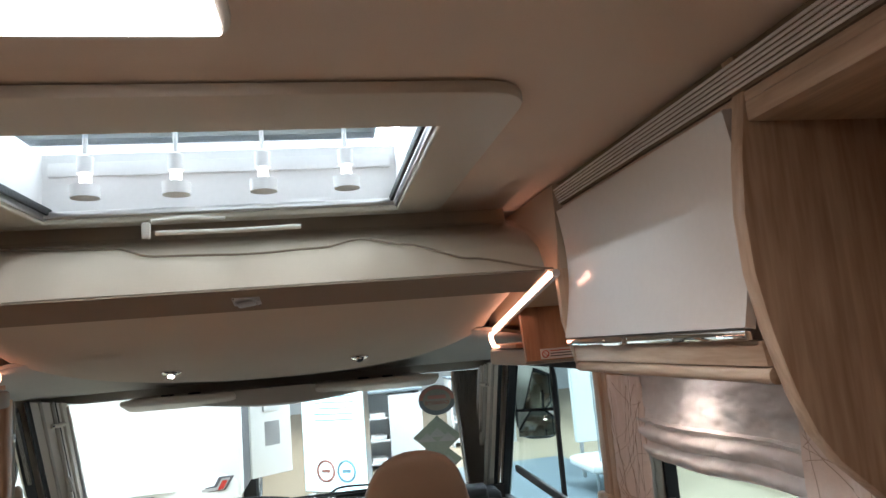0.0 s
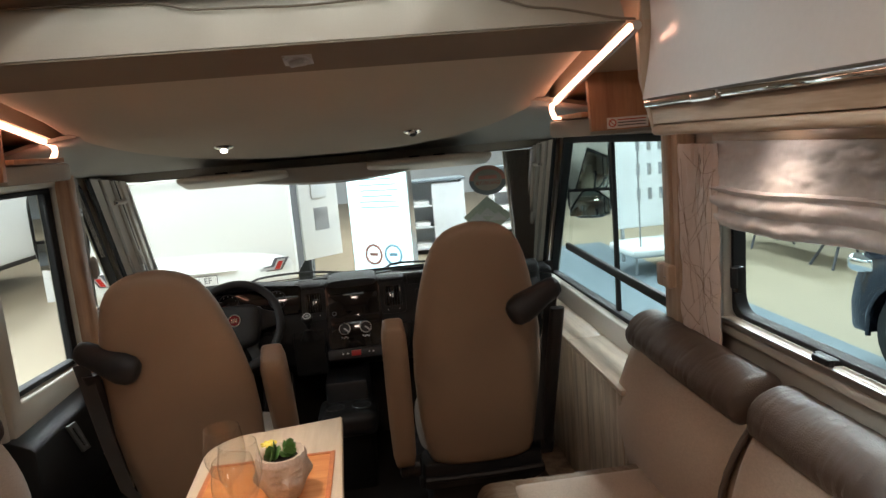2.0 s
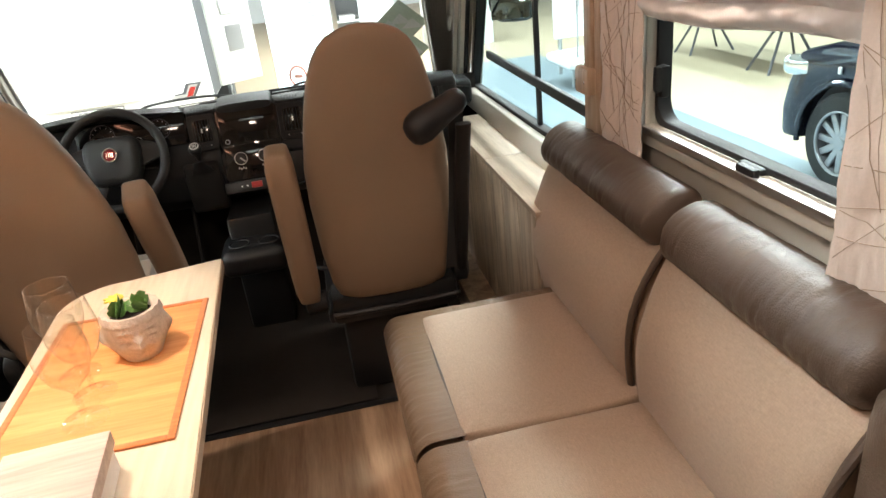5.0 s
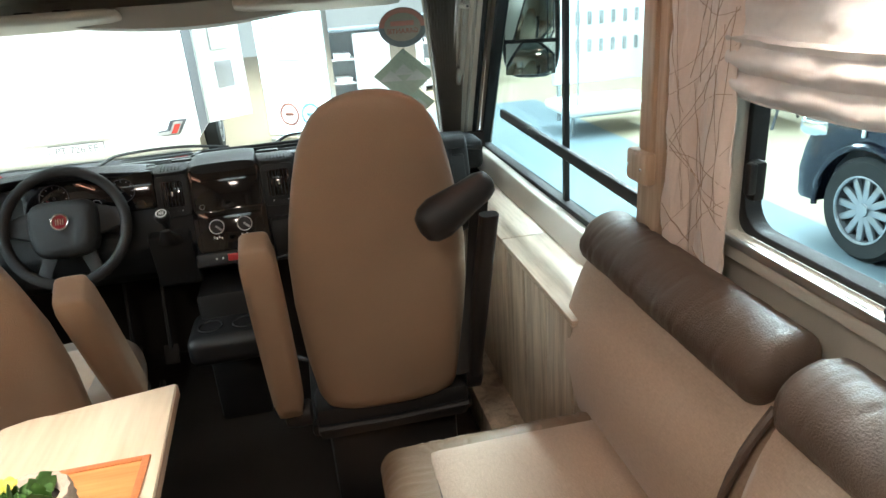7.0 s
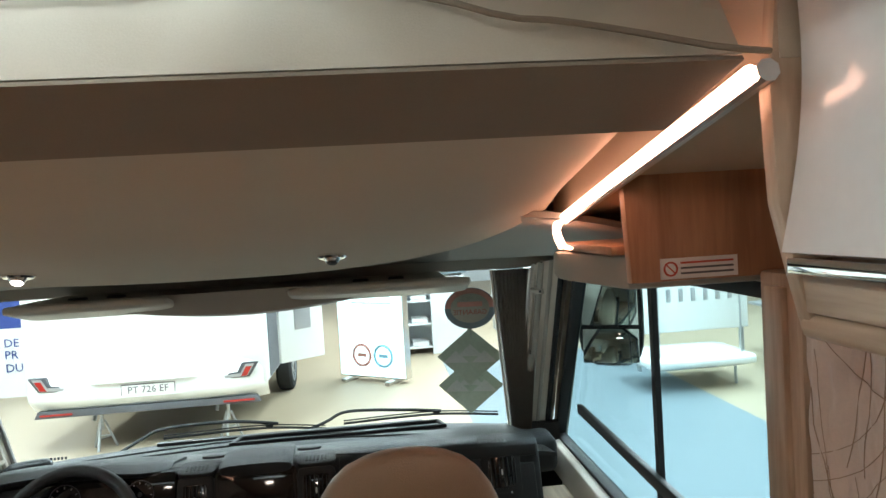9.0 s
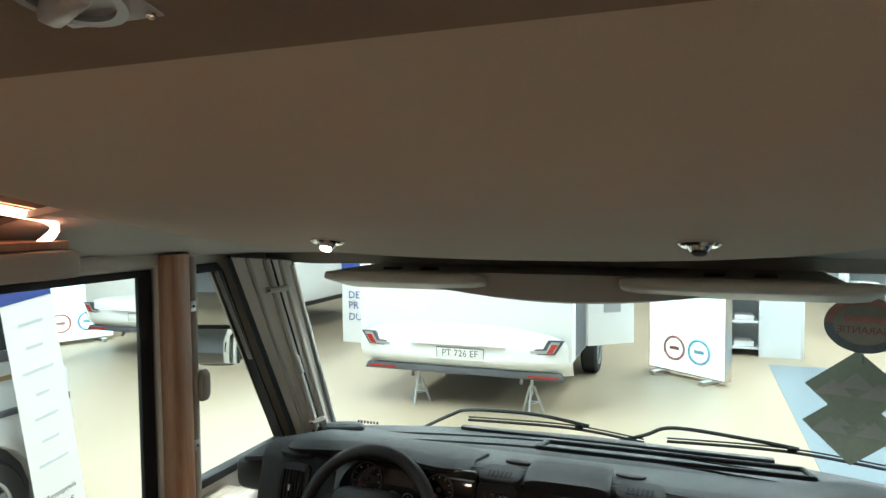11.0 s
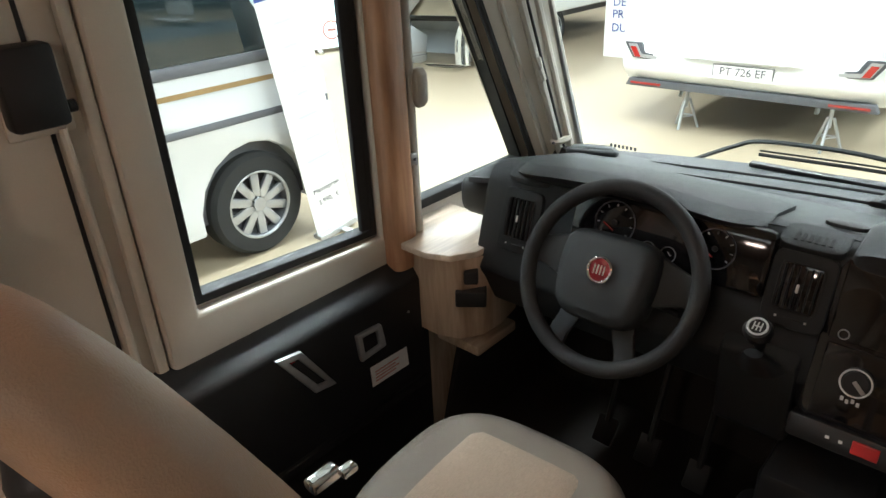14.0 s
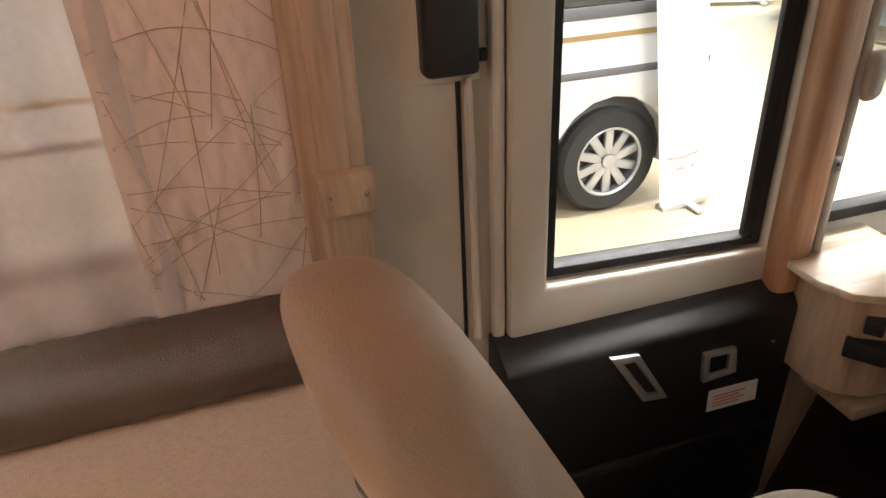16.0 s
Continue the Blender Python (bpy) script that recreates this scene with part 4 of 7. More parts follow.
single("voile_curtain", sheet(lambda u, v: (-1.015 + 0.012 * math.sin(u * 40), 2.0 + 0.76 * u - 0.0 * v, 0.86 + 0.56 * v), 60, 6), M["voile"], "thin grey voile before the side window", "curtain")


# ---- cab seats ----
def captain_chair(x, y, s, rz, lift=0.0, gy=0.0, rec=0.235, arm_y=0.166, arm_z=0.68, arm_len=0.54, arm_lean=17, deep=0.0, seat_w=0.205):
    """s: the side of the belt guide (1: to the right)."""
    t = thing("captain_chair", "tan leather captain's seat with armrest on a black pedestal", "chair", pose(x, y, 0, 0, 0, rz), "cab chairs")
    rings = []
    # back: y = 0 at the rear face's top; the foot stands further forward
    shape = ((0, 0.150, 0.8), (0.015, 0.172, 0.95), (0.06, 0.186, 1), (0.2, 0.200, 1), (0.4, 0.207, 1), (0.55, 0.203, 1), (0.68, 0.186, 1), (0.78, 0.168, 1), (0.86, 0.150, 0.98), (0.91, 0.133, 0.95),
             (0.945, 0.114, 0.88), (0.97, 0.092, 0.78), (0.987, 0.064, 0.6), (0.997, 0.034, 0.38), (1.0, 0.010, 0.12))
    for v, w, k in shape:
        z = 0.392 + lift + 0.833 * v
        yc = rec * (1 - v) + 0.05 - 0.6 * deep + 0.02 * math.sin(math.pi * v)
        rings.append([(px, yc + py, z) for px, py in oval(w, (0.075 - 0.03 * v + deep) * k, 36, 2.7)])
    part("backrest", loft(rings), M["seat"], t, sharp=70)
    cy = 0.60 + rec - 0.235
    part("seat_cushion", loft([[(px, cy + py, z) for px, py in oval(seat_w * k, 0.228 * k, 44, 3.2)] for z, k in
                               ((0.335, 0.92), (0.35, 0.97), (0.39, 1.0), (0.42, 0.995), (0.443, 0.97), (0.459, 0.925), (0.468, 0.86), (0.472, 0.78), (0.468, 0.66), (0.464, 0.4), (0.463, 0.04))]), M["seat_grey"], t, "grey-beige seat cushion", sharp=70)
    part("cushion_insert", cushion(0, cy - 0.015, 0.4585, 0.25, 0.31, 0.026, 0.012, 0.006), M["cloth"], t, "woven cloth centre panel")
    a = -s
    arm = part("armrest", cushion(a * 0.262, arm_y, arm_z, 0.072, 0.085, arm_len, 0.020, 0.004, 0.0, 8, 9, Matrix.Rotation(radians(arm_lean), 4, "X")), M["seat"], t, "folded-up tan armrest")
    part("armrest_pivot", moved(lathe([(0.034, -0.02), (0.034, 0.02), (0.026, 0.026)], 18), pose(a * 0.235, rec + 0.01, 0.40 + lift, 0, 90, 0)), M["black"], t)
    p0, p1 = Vector((s * 0.112, -0.012 + gy, 0.968 + lift)), Vector((s * 0.212, 0.020 + gy, 1.012 + lift))
    rings = []
    way = (p1 - p0).normalized()
    side = way.cross(Vector((0, 1, 0))).normalized()
    for q, r in ((-0.40, 0.012), (-0.36, 0.028), (-0.24, 0.040), (0.0, 0.046), (0.3, 0.042), (0.65, 0.036), (1.0, 0.033), (1.15, 0.026), (1.22, 0.010)):
        c = p0 + (p1 - p0) * q
        rings.append([c + r * math.cos(a * math.pi / 10) * side + 0.8 * r * math.sin(a * math.pi / 10) * way.cross(side) for a in range(20)])
    part("belt_guide", loft(rings), M["black"], t, "black rubber belt guide", sharp=70)
    run = ((0.218, 0.060, 0.985), (0.214, 0.095, 0.86), (0.209, 0.145, 0.70), (0.200, 0.195, 0.55), (0.192, rec - 0.005, 0.44))
    part("belt", loft([[(s * (bx + dx), by + dy + 0.4 * gy, bz + lift) for dx, dy in ((-0.021, -0.002), (0.021, 0.004), (0.021, 0.007), (-0.021, 0.001))] for bx, by, bz in run]), M["strap"], t, "black belt strap")
    part("belt_cover", loft([[(s * (0.225 - 1.5 * deep) + px, 0.02 + gy + (rec + 0.015) * (1 - v) + py, 0.42 + 0.53 * v + lift) for px, py in oval(0.020, 0.040 - 0.02 * v, 14, 3)] for v in (0, 0.3, 0.6, 1)]), M["black"], t, "black belt frame cover")
    part("side_hinge", moved(lathe([(0.05, -0.02), (0.05, 0.02), (0.03, 0.03)], 20), pose(s * 0.22, rec + 0.045, 0.42 + lift, 0, 90 * s, 0)), M["black"], t)
    part("back_bracket", rbox(0, rec + 0.065, 0.352 + lift, 0.41, 0.13, 0.10, 0.02), M["black"], t, "black back bracket")
    part("swivel_plate", rbox(0, 0.50 + rec - 0.235, 0.315, 0.44, 0.46, 0.035, 0.01), M["black"], t, "black swivel plate")
    part("pedestal", rbox(0, 0.50 + rec - 0.235, 0.15, 0.36, 0.40, 0.30, 0.02), M["black"], t, "black pedestal cover")
    part("recline_knob", moved(lathe([(0.030, -0.015), (0.034, 0.0), (0.032, 0.016), (0.016, 0.022)], 20), pose(a * 0.262, rec + 0.035, 0.385 + lift, 0, 90 * a, 0)), M["black"], t, "black recline knob")
    part("frame_tube", tube([(-0.20, rec + 0.0, 0.345 + lift), (0.0, rec - 0.005, 0.343 + lift), (0.20, rec + 0.0, 0.345 + lift)], 0.012, 8), M["black"], t)
    part("lever", tube(line([(a * 0.20, 0.62, 0.33), (a * 0.26, 0.66, 0.34), (a * 0.27, 0.74, 0.35)]), 0.009, 8), M["black"], t)


captain_chair(0.440, 3.03, 1, 0)
captain_chair(-0.428, 2.885, -1, 4, -0.026, 0.10, 0.32, 0.315, 0.695, 0.48, 31, 0.013, 0.235)


# ---- sofas ----
def back_profile(z):
    """How far back a sofa's backrest front lies at a height."""
    return 0.850 + 1.9 * max(0.0, z - 0.585) ** 2.0 + 0.9 * max(0.0, 0.56 - z) ** 2


def sofa_back(y0, y1, s, shift, parent, lower=0.0):
    """A curved cloth backrest with its head roll; s is the side of the wall."""
    n = 22
    rings = []
    for k in range(n + 1):
        v = k / n
        e = min(1.0, min(v, 1 - v) / 0.06) ** 0.5
        y = y0 + (y1 - y0) * v
        puff = 0.010 * math.sin(math.pi * v) ** 0.5 + 0.020 * e - 0.020
        front = [(back_profile(0.43 + 0.375 * j / 12) - shift - puff * math.sin(math.pi * (0.1 + 0.9 * j / 12)), 0.43 + 0.375 * j / 12 - lower) for j in range(13)]
        rear = [(x + 0.11 - 0.03 * e, z) for x, z in reversed(front)]
        rings.append([(s * x, y, z) for x, z in front + rear])
    b = part("backrest", loft(rings), M["cloth"], parent, "beige woven cloth backrest", sharp=60)
    m, c = 120, Vector((0.958 - shift, 0, 0.836 - lower))
    rings = []
    for k in range(m + 1):
        v = k / m
        y = y0 - 0.004 + (y1 - y0 + 0.008) * v
        e = max(0.05, 1 - (1 - min(1.0, min(v, 1 - v) * (y1 - y0) / 0.035)) ** 2) ** 0.5
        ring = []
        for i in range(26):
            a = 2 * math.pi * i / 26
            slant = y + 0.035 * math.sin(a + 0.6)
            crease = abs(noise.noise(Vector((slant * 17, 2.2 * math.cos(a), s + y0))))
            fine = abs(noise.noise(Vector((slant * 46, 4 * math.cos(a + 1), 5 + s))))
            deep = max(0.0, min(1.0, 0.45 + 1.3 * noise.noise(Vector((y * 7, 1.6 * math.cos(a), 1.6 * math.sin(a) + 3 * s)))))
            r = e * (1 - 0.085 * deep * math.exp(-(crease / 0.07) ** 2) - 0.040 * deep * math.exp(-(fine / 0.08) ** 2))
            ring.append((s * (c.x + 0.066 * r * math.cos(a) + 0.016 * math.sin(a) * r), y, c.z + 0.060 * r * math.sin(a)))
        rings.append(ring)
    part("head_roll", loft(rings), M["roll"], b, "dark brown leather head roll", sharp=80)
    xe = lambda z: s * (back_profile(z) - shift + 0.004)
    part("piping", tube([(s * (back_profile(0.795) - shift + 0.002), y0 + 0.01, 0.793 - lower), (s * (back_profile(0.795) - shift - 0.004), (y0 + y1) / 2, 0.793 - lower), (s * (back_profile(0.795) - shift + 0.002), y1 - 0.01, 0.793 - lower)], 0.0035, 6), M["piping"], b)
    part("side_piping", tube([(xe(0.44 + 0.35 * k / 10), y0 - 0.004, 0.44 + 0.35 * k / 10 - lower) for k in range(11)], 0.008, 8), M["roll"], b, "dark leather side piping")


def gathers(path_at, n, seed):
    """Leather skin along a rounded edge, drawn together in soft small folds."""
    prof = ((0.0, 0.0, 0.0), (0.12, 0.0, 0.3), (0.30, 0.0, 1.0), (0.45, 0.0, 1.0), (0.58, 0.0, 0.9), (0.72, 0.0, 0.8), (0.86, 0.0, 0.5), (1.0, 0.0, 0.0))
    def f(u, v):
        q = v * (len(prof) - 1)
        k = min(int(q), len(prof) - 2)
        w = prof[k][2] + (prof[k + 1][2] - prof[k][2]) * (q - k)
        ripple = abs(noise.noise(Vector((u * n, 1.3 * v, seed)))) + 0.5 * abs(noise.noise(Vector((u * n * 2.3, 2 * v, seed + 3))))
        calm = 0.35 + 0.65 * max(0.0, noise.noise(Vector((u * n * 0.16, 0.4, seed + 8))) + 0.55)
        return path_at(u, v, 0.0055 * w * calm * (0.42 - ripple))
    return sheet(f, int(n * 5), 24)


def side_sofa():
    t = thing("side_sofa", "two-seat side sofa in beige cloth and brown leather", "sofa")
    part("base", span(0.40, 1.05, 1.62, 2.96, 0.0, 0.36, 0.02), M["sofa_leather"], t)
    for y0, y1 in ((1.86, 2.432), (2.440, 3.005)):
        c = part("seat_cushion", cushion(0.70, (y0 + y1) / 2, 0.393, 0.645, y1 - y0, 0.135, 0.05, 0.002, 0.001, 16, 16), M["sofa_leather"], t, "brown leather cushion border")
        far = y1 > 2.9
        fy1 = y1 - (0.062 if far else 0.004)
        part("cloth_panel", cushion(0.675, (y0 + 0.004 + fy1) / 2, 0.450, 0.40, fy1 - y0 - 0.004, 0.045, 0.014, 0.005, 0.0008, 12, 6), M["cloth"], c, "beige woven cloth seat panel")
        part("cloth_seam", tube([(0.478, fy1 - 0.01, 0.463), (0.476, (y0 + fy1) / 2, 0.466), (0.478, y0 + 0.01, 0.463)], 0.003, 6), M["piping"], c)
        def front(u, v, d, ya=y0 + 0.004, yb=y1 - (0.03 if y1 > 2.9 else 0.004)):
            a = math.pi / 2 * min(1.0, v / 0.6)
            x = 0.4225 - (0.052 + d) * math.cos(a) + (0.062 * (v - 0.6) / 0.4 if v > 0.6 else 0.0)
            return (x, ya + (yb - ya) * u, 0.4145 + (0.052 + d) * math.sin(a))
        part("gathered_border", gathers(front, 26, y0), M["sofa_leather"], c, "leather border with soft gathers", sharp=80)
        if far:
            def end(u, v, d):
                a = math.pi / 2 * min(1.0, v / 0.6)
                y = 2.957 + (0.052 + d) * math.cos(a) - (0.022 * (v - 0.6) / 0.4 if v > 0.6 else 0.0)
                return (0.46 + 0.42 * u, y, 0.4145 + (0.052 + d) * math.sin(a))
            part("gathered_border", gathers(end, 22, 5), M["sofa_leather"], c, "leather border with soft gathers", sharp=80)
        part("welt", tube([(0.3725, y0 + 0.03, 0.405), (0.3715, (y0 + y1) / 2, 0.405), (0.3725, y1 - 0.05, 0.405)], 0.003, 6), M["sofa_leather"], c)
    sofa_back(1.935, 2.462, 1, 0.0, t)
    sofa_back(2.486, 3.135, 1, 0.0, t)
    part("arm", cushion(0.960, 1.862, 0.615, 0.18, 0.13, 0.52, 0.055, 0.006, 0.002, 12, 8), M["roll"], t, "dark brown leather arm")


side_sofa()


def corner_sofa():
    t = thing("corner_sofa", "corner sofa in beige cloth and brown leather behind the table", "sofa")
    part("base", span(-1.05, -0.44, 1.6, 2.90, 0.0, 0.36, 0.02), M["sofa_leather"], t)
    c = part("seat_cushion", cushion(-0.73, 2.28, 0.395, 0.62, 1.38, 0.135, 0.05, 0.004, 0.001, 16, 14), M["sofa_leather"], t, "brown leather cushion border")
    part("cloth_panel", cushion(-0.74, 2.24, 0.452, 0.46, 1.22, 0.045, 0.018, 0.006, 0.001, 10, 6), M["cloth"], c, "beige woven cloth seat panel")
    def end(u, v, d):
        a = math.pi / 2 * min(1.0, v / 0.6)
        y = 2.918 + (0.054 + d) * math.cos(a) - (0.05 * (v - 0.6) / 0.4 if v > 0.6 else 0.0)
        return (-0.98 + 0.52 * u, y, 0.4145 + (0.054 + d) * math.sin(a))
    part("gathered_border", gathers(end, 26, 2), M["sofa_leather"], c, "leather border with soft gathers", sharp=80)
    sofa_back(1.78, 3.03, -1, 0.002, t, 0.022)


corner_sofa()


# ---- table and what stands on it ----
def dining_table():
    t = thing("dining_table", "pale wooden table with a rounded corner on a metal leg", "table")
    poly = [(0.055, 1.90), (0.012, 2.938), (-0.195, 2.902)]
    poly += [(-0.205 + 0.118 * math.cos(radians(a)), 2.784 + 0.118 * math.sin(radians(a))) for a in range(75, 181, 15)]
    poly += [(-0.30, 2.2), (-0.285, 1.90)]
    part("tabletop", prism(poly, "z", 0.712, 0.742, 0.003), M["table"], t)
    part("edge_band", prism([(0.0565, 1.90), (0.0135, 2.938), (0.0105, 2.938), (0.0535, 1.90)], "z", 0.716, 0.738), M["wood_y"], t, "wooden edge band")
    for y in (2.30, 2.72):
        part("slide_catch", rbox(0.053 - 0.0415 * (y - 1.9), y, 0.722, 0.006, 0.05, 0.010, 0.002), M["silver"], t)
    part("leg", span(-0.20, -0.12, 2.36, 2.44, 0.03, 0.712, 0.02), M["alu"], t)
    part("foot_plate", rbox(-0.16, 2.40, 0.015, 0.34, 0.42, 0.03, 0.01), M["alu"], t)


dining_table()
mat_thing = thing("place_mat", "orange bamboo place mat with a darker cloth edge", "place mat")
part("mat", span(-0.278, -0.003, 2.268, 2.712, 0.7425, 0.7455, 0.001), M["bamboo"], mat_thing)
for a in ((-0.288, 2.256, -0.276, 2.722), (-0.006, 2.256, 0.006, 2.722)):
    part("side_binding", span(a[0], a[2], a[1], a[3], 0.7425, 0.7475, 0.0015), M["bamboo_edge"], mat_thing)
for a in ((-0.276, 2.256, -0.006, 2.268), (-0.276, 2.710, -0.006, 2.722)):
    part("end_binding", span(a[0], a[2], a[1], a[3], 0.7425, 0.7475, 0.0015), M["bamboo_edge"], mat_thing)


def goblet(x, y, k):
    t = thing("wine_glass", "clear empty stemmed wine glass on the place mat", "wine glass", pose(x, y, 0.7465), "wine glasses on the table")
    prof = [(0.036, 0.0), (0.036, 0.002), (0.012, 0.006), (0.005, 0.012), (0.0045, 0.055), (0.012, 0.066), (0.030, 0.085), (0.041, 0.115), (0.042, 0.135), (0.036, 0.175 + k),
            (0.0352, 0.178 + k)]
    b = part("bowl", lathe(prof, 28, False), M["wineglass"], t)
    r = 0.0352
    part("lip", tube([(r * math.cos(a * math.pi / 12), r * math.sin(a * math.pi / 12), 0.178 + k) for a in range(24)], 0.0008, 5, True), M["wineglass"], b)
    b.visible_shadow = False


goblet(-0.150, 2.425, 0.0)
goblet(-0.195, 2.50, 0.004)
goblet(-0.146, 2.352, 0.0)


def planter():
    t = thing("face_planter", "pale cast-stone face planter holding a succulent", "planter", pose(-0.092, 2.540, 0.7460, 0, 0, 16) @ Matrix.Scale(0.93, 4))
    bm = bmesh.new()
    n, rows = 64, 40
    rings = []
    for j in range(rows + 1):
        v = j / rows
        z = 0.104 * v
        r = 0.029 + 0.029 * math.sin(math.pi * (0.08 + 0.62 * v))
        ring = []
        for i in range(n):
            a = 2 * math.pi * i / n
            rr = r
            # the face looks along -y: nose, lids, lips, headband
            da = (a - 1.5 * math.pi + math.pi) % (2 * math.pi) - math.pi
            rr += 0.013 * math.exp(-(da / 0.12) ** 2 - ((v - 0.49) / 0.11) ** 2) + 0.007 * math.exp(-(da / 0.20) ** 2 - ((v - 0.40) / 0.045) ** 2)
            for sd in (-1, 1):
                e = (da - sd * 0.43) / 0.21
                rr -= 0.007 * math.exp(-e ** 2 - ((v - 0.60) / 0.10) ** 2)
                rr += 0.0075 * math.exp(-(e / 0.9) ** 2 - ((v - 0.585 + 0.02 * e * e) / 0.050) ** 2)
                rr -= 0.004 * math.exp(-(e / 0.9) ** 4 - ((v - 0.535 + 0.035 * e * e) / 0.016) ** 2)
                rr += 0.004 * math.exp(-e ** 4 - ((v - 0.735 + 0.05 * e * e) / 0.024) ** 2)
                rr += 0.012 * math.exp(-((da - sd * 1.45) / 0.13) ** 2 - ((v - 0.52) / 0.18) ** 2)
                rr += 0.004 * math.exp(-((da - sd * 0.55) / 0.25) ** 2 - ((v - 0.34) / 0.13) ** 2)
            rr += 0.0065 * math.exp(-(da / 0.19) ** 2 - ((v - 0.285) / 0.026) ** 2) + 0.0065 * math.exp(-(da / 0.16) ** 2 - ((v - 0.215) / 0.028) ** 2)
            rr += 0.005 * math.exp(-(da / 0.25) ** 2 - ((v - 0.08) / 0.06) ** 2)
            if v > 0.84:
                rr += 0.002 + 0.0015 * math.cos(16 * a)
            ring.append((rr * math.cos(a), rr * math.sin(a), z))
        rings.append(ring)
    rings.append([(0.043 * math.cos(2 * math.pi * i / n), 0.045 * math.sin(2 * math.pi * i / n), 0.102) for i in range(n)])
    rings.append([(0.040 * math.cos(2 * math.pi * i / n), 0.040 * math.sin(2 * math.pi * i / n), 0.088) for i in range(n)])
    part("pot", loft(rings), M["stone"], t, sharp=70)
    part("soil", moved(lathe([(0.041, 0), (0.030, 0.005), (0.002, 0.006)], 20), Matrix.Translation((0, 0, 0.088))), M["soil"], t)
    rnd = random.Random(4)
    for k in range(16):
        cx = -0.024 if k % 2 else 0.024
        a, tilt, ln = (math.pi if k % 2 else 0.0) + rnd.uniform(-1.5, 1.5), radians(rnd.uniform(22, 80)), rnd.uniform(0.028, 0.046)
        w = rnd.uniform(0.011, 0.016)
        prof = [(0.25, 0), (0.8, 0.25), (1.0, 0.5), (0.62, 0.62), (0.80, 0.75), (0.45, 0.88), (0.06, 1.0)]
        rings = [[(w * q * math.cos(2 * math.pi * i / 8), 0.22 * w * q * math.sin(2 * math.pi * i / 8) - 0.010 * h * h, ln * h) for i in range(8)] for q, h in prof]
        m = Matrix.Translation((cx + rnd.uniform(-0.008, 0.008), rnd.uniform(-0.014, 0.014), 0.094)) @ Matrix.Rotation(a + math.pi / 2, 4, "Z") @ Matrix.Rotation(-tilt, 4, "X")
        part("leaf", moved(loft(rings), m), M["leaf"], t)
    for k in range(7):
        a = k * 0.9
        part("petal", moved(cushion(0, 0, 0, 0.016, 0.010, 0.004, 0.002, 0.001, 0, 3), pose(-0.022 + 0.010 * math.cos(a), 0.010 + 0.010 * math.sin(a), 0.126, 20, 0, math.degrees(a))), M["petal"], t)


planter()
bx = thing("wooden_box", "grey-washed wooden box with a star pattern on the table", "box", pose(-0.125, 2.145, 0.7435, 0, 0, 4))
part("box_body", rbox(0, 0, 0.022, 0.132, 0.132, 0.044, 0.002), M["paper"], bx, "whitish box sides")
part("box_lid", rbox(0, 0, 0.054, 0.140, 0.140, 0.024, 0.002), M["greywood"], bx)
for k in range(6):
    part("star", moved(prism([(0.008 * (1 if i % 2 else 0.4) * math.cos(i * math.pi / 4), 0.008 * (1 if i % 2 else 0.4) * math.sin(i * math.pi / 4)) for i in range(8)], "y", -0.0672, -0.0662), Matrix.Translation((-0.050 + 0.020 * k, 0, 0.022))), M["ink"], bx)


# ---- shelf box along the cab's right wall ----
def wall_shelf():
    t = thing("side_cabinet", "low washed-wood side cabinet beside the passenger seat", "cabinet")
    part("carcass", span(0.855, 1.055, 3.045, 4.225, 0.02, 0.652), M["wood_grey"], t)
    part("top_board", span(0.843, 1.056, 3.035, 3.585, 0.654, 0.672, 0.003), M["wood_top"], t)
    part("top_board", span(0.843, 1.056, 3.588, 4.235, 0.654, 0.672, 0.003), M["wood_top"], t)
    for k in range(7):
        y0 = 3.05 + 0.168 * k
        part("front_plank", span(0.846, 0.854, y0 + 0.001, y0 + 0.166, 0.03, 0.650, 0.002), M["wood_grey"], t)
    part("plinth", span(0.74, 0.853, 3.05, 4.1, 0.0, 0.12, 0.006), M["wood_grey"], t)


wall_shelf()
single("window_ledge", prism([(1.058, 0.673), (0.985, 0.673), (1.02, 0.732), (1.058, 0.736)], "y", 3.06, 4.56, 0.004), M["cream"], "cream sloped ledge under the cab window", "ledge", kind="structure")


# ---- dashboard ----
def slab(x0, x1, z0, z1, y0, y1, r, m):
    return moved(span(x0, x1, y0, y1, z0, z1, r), m)


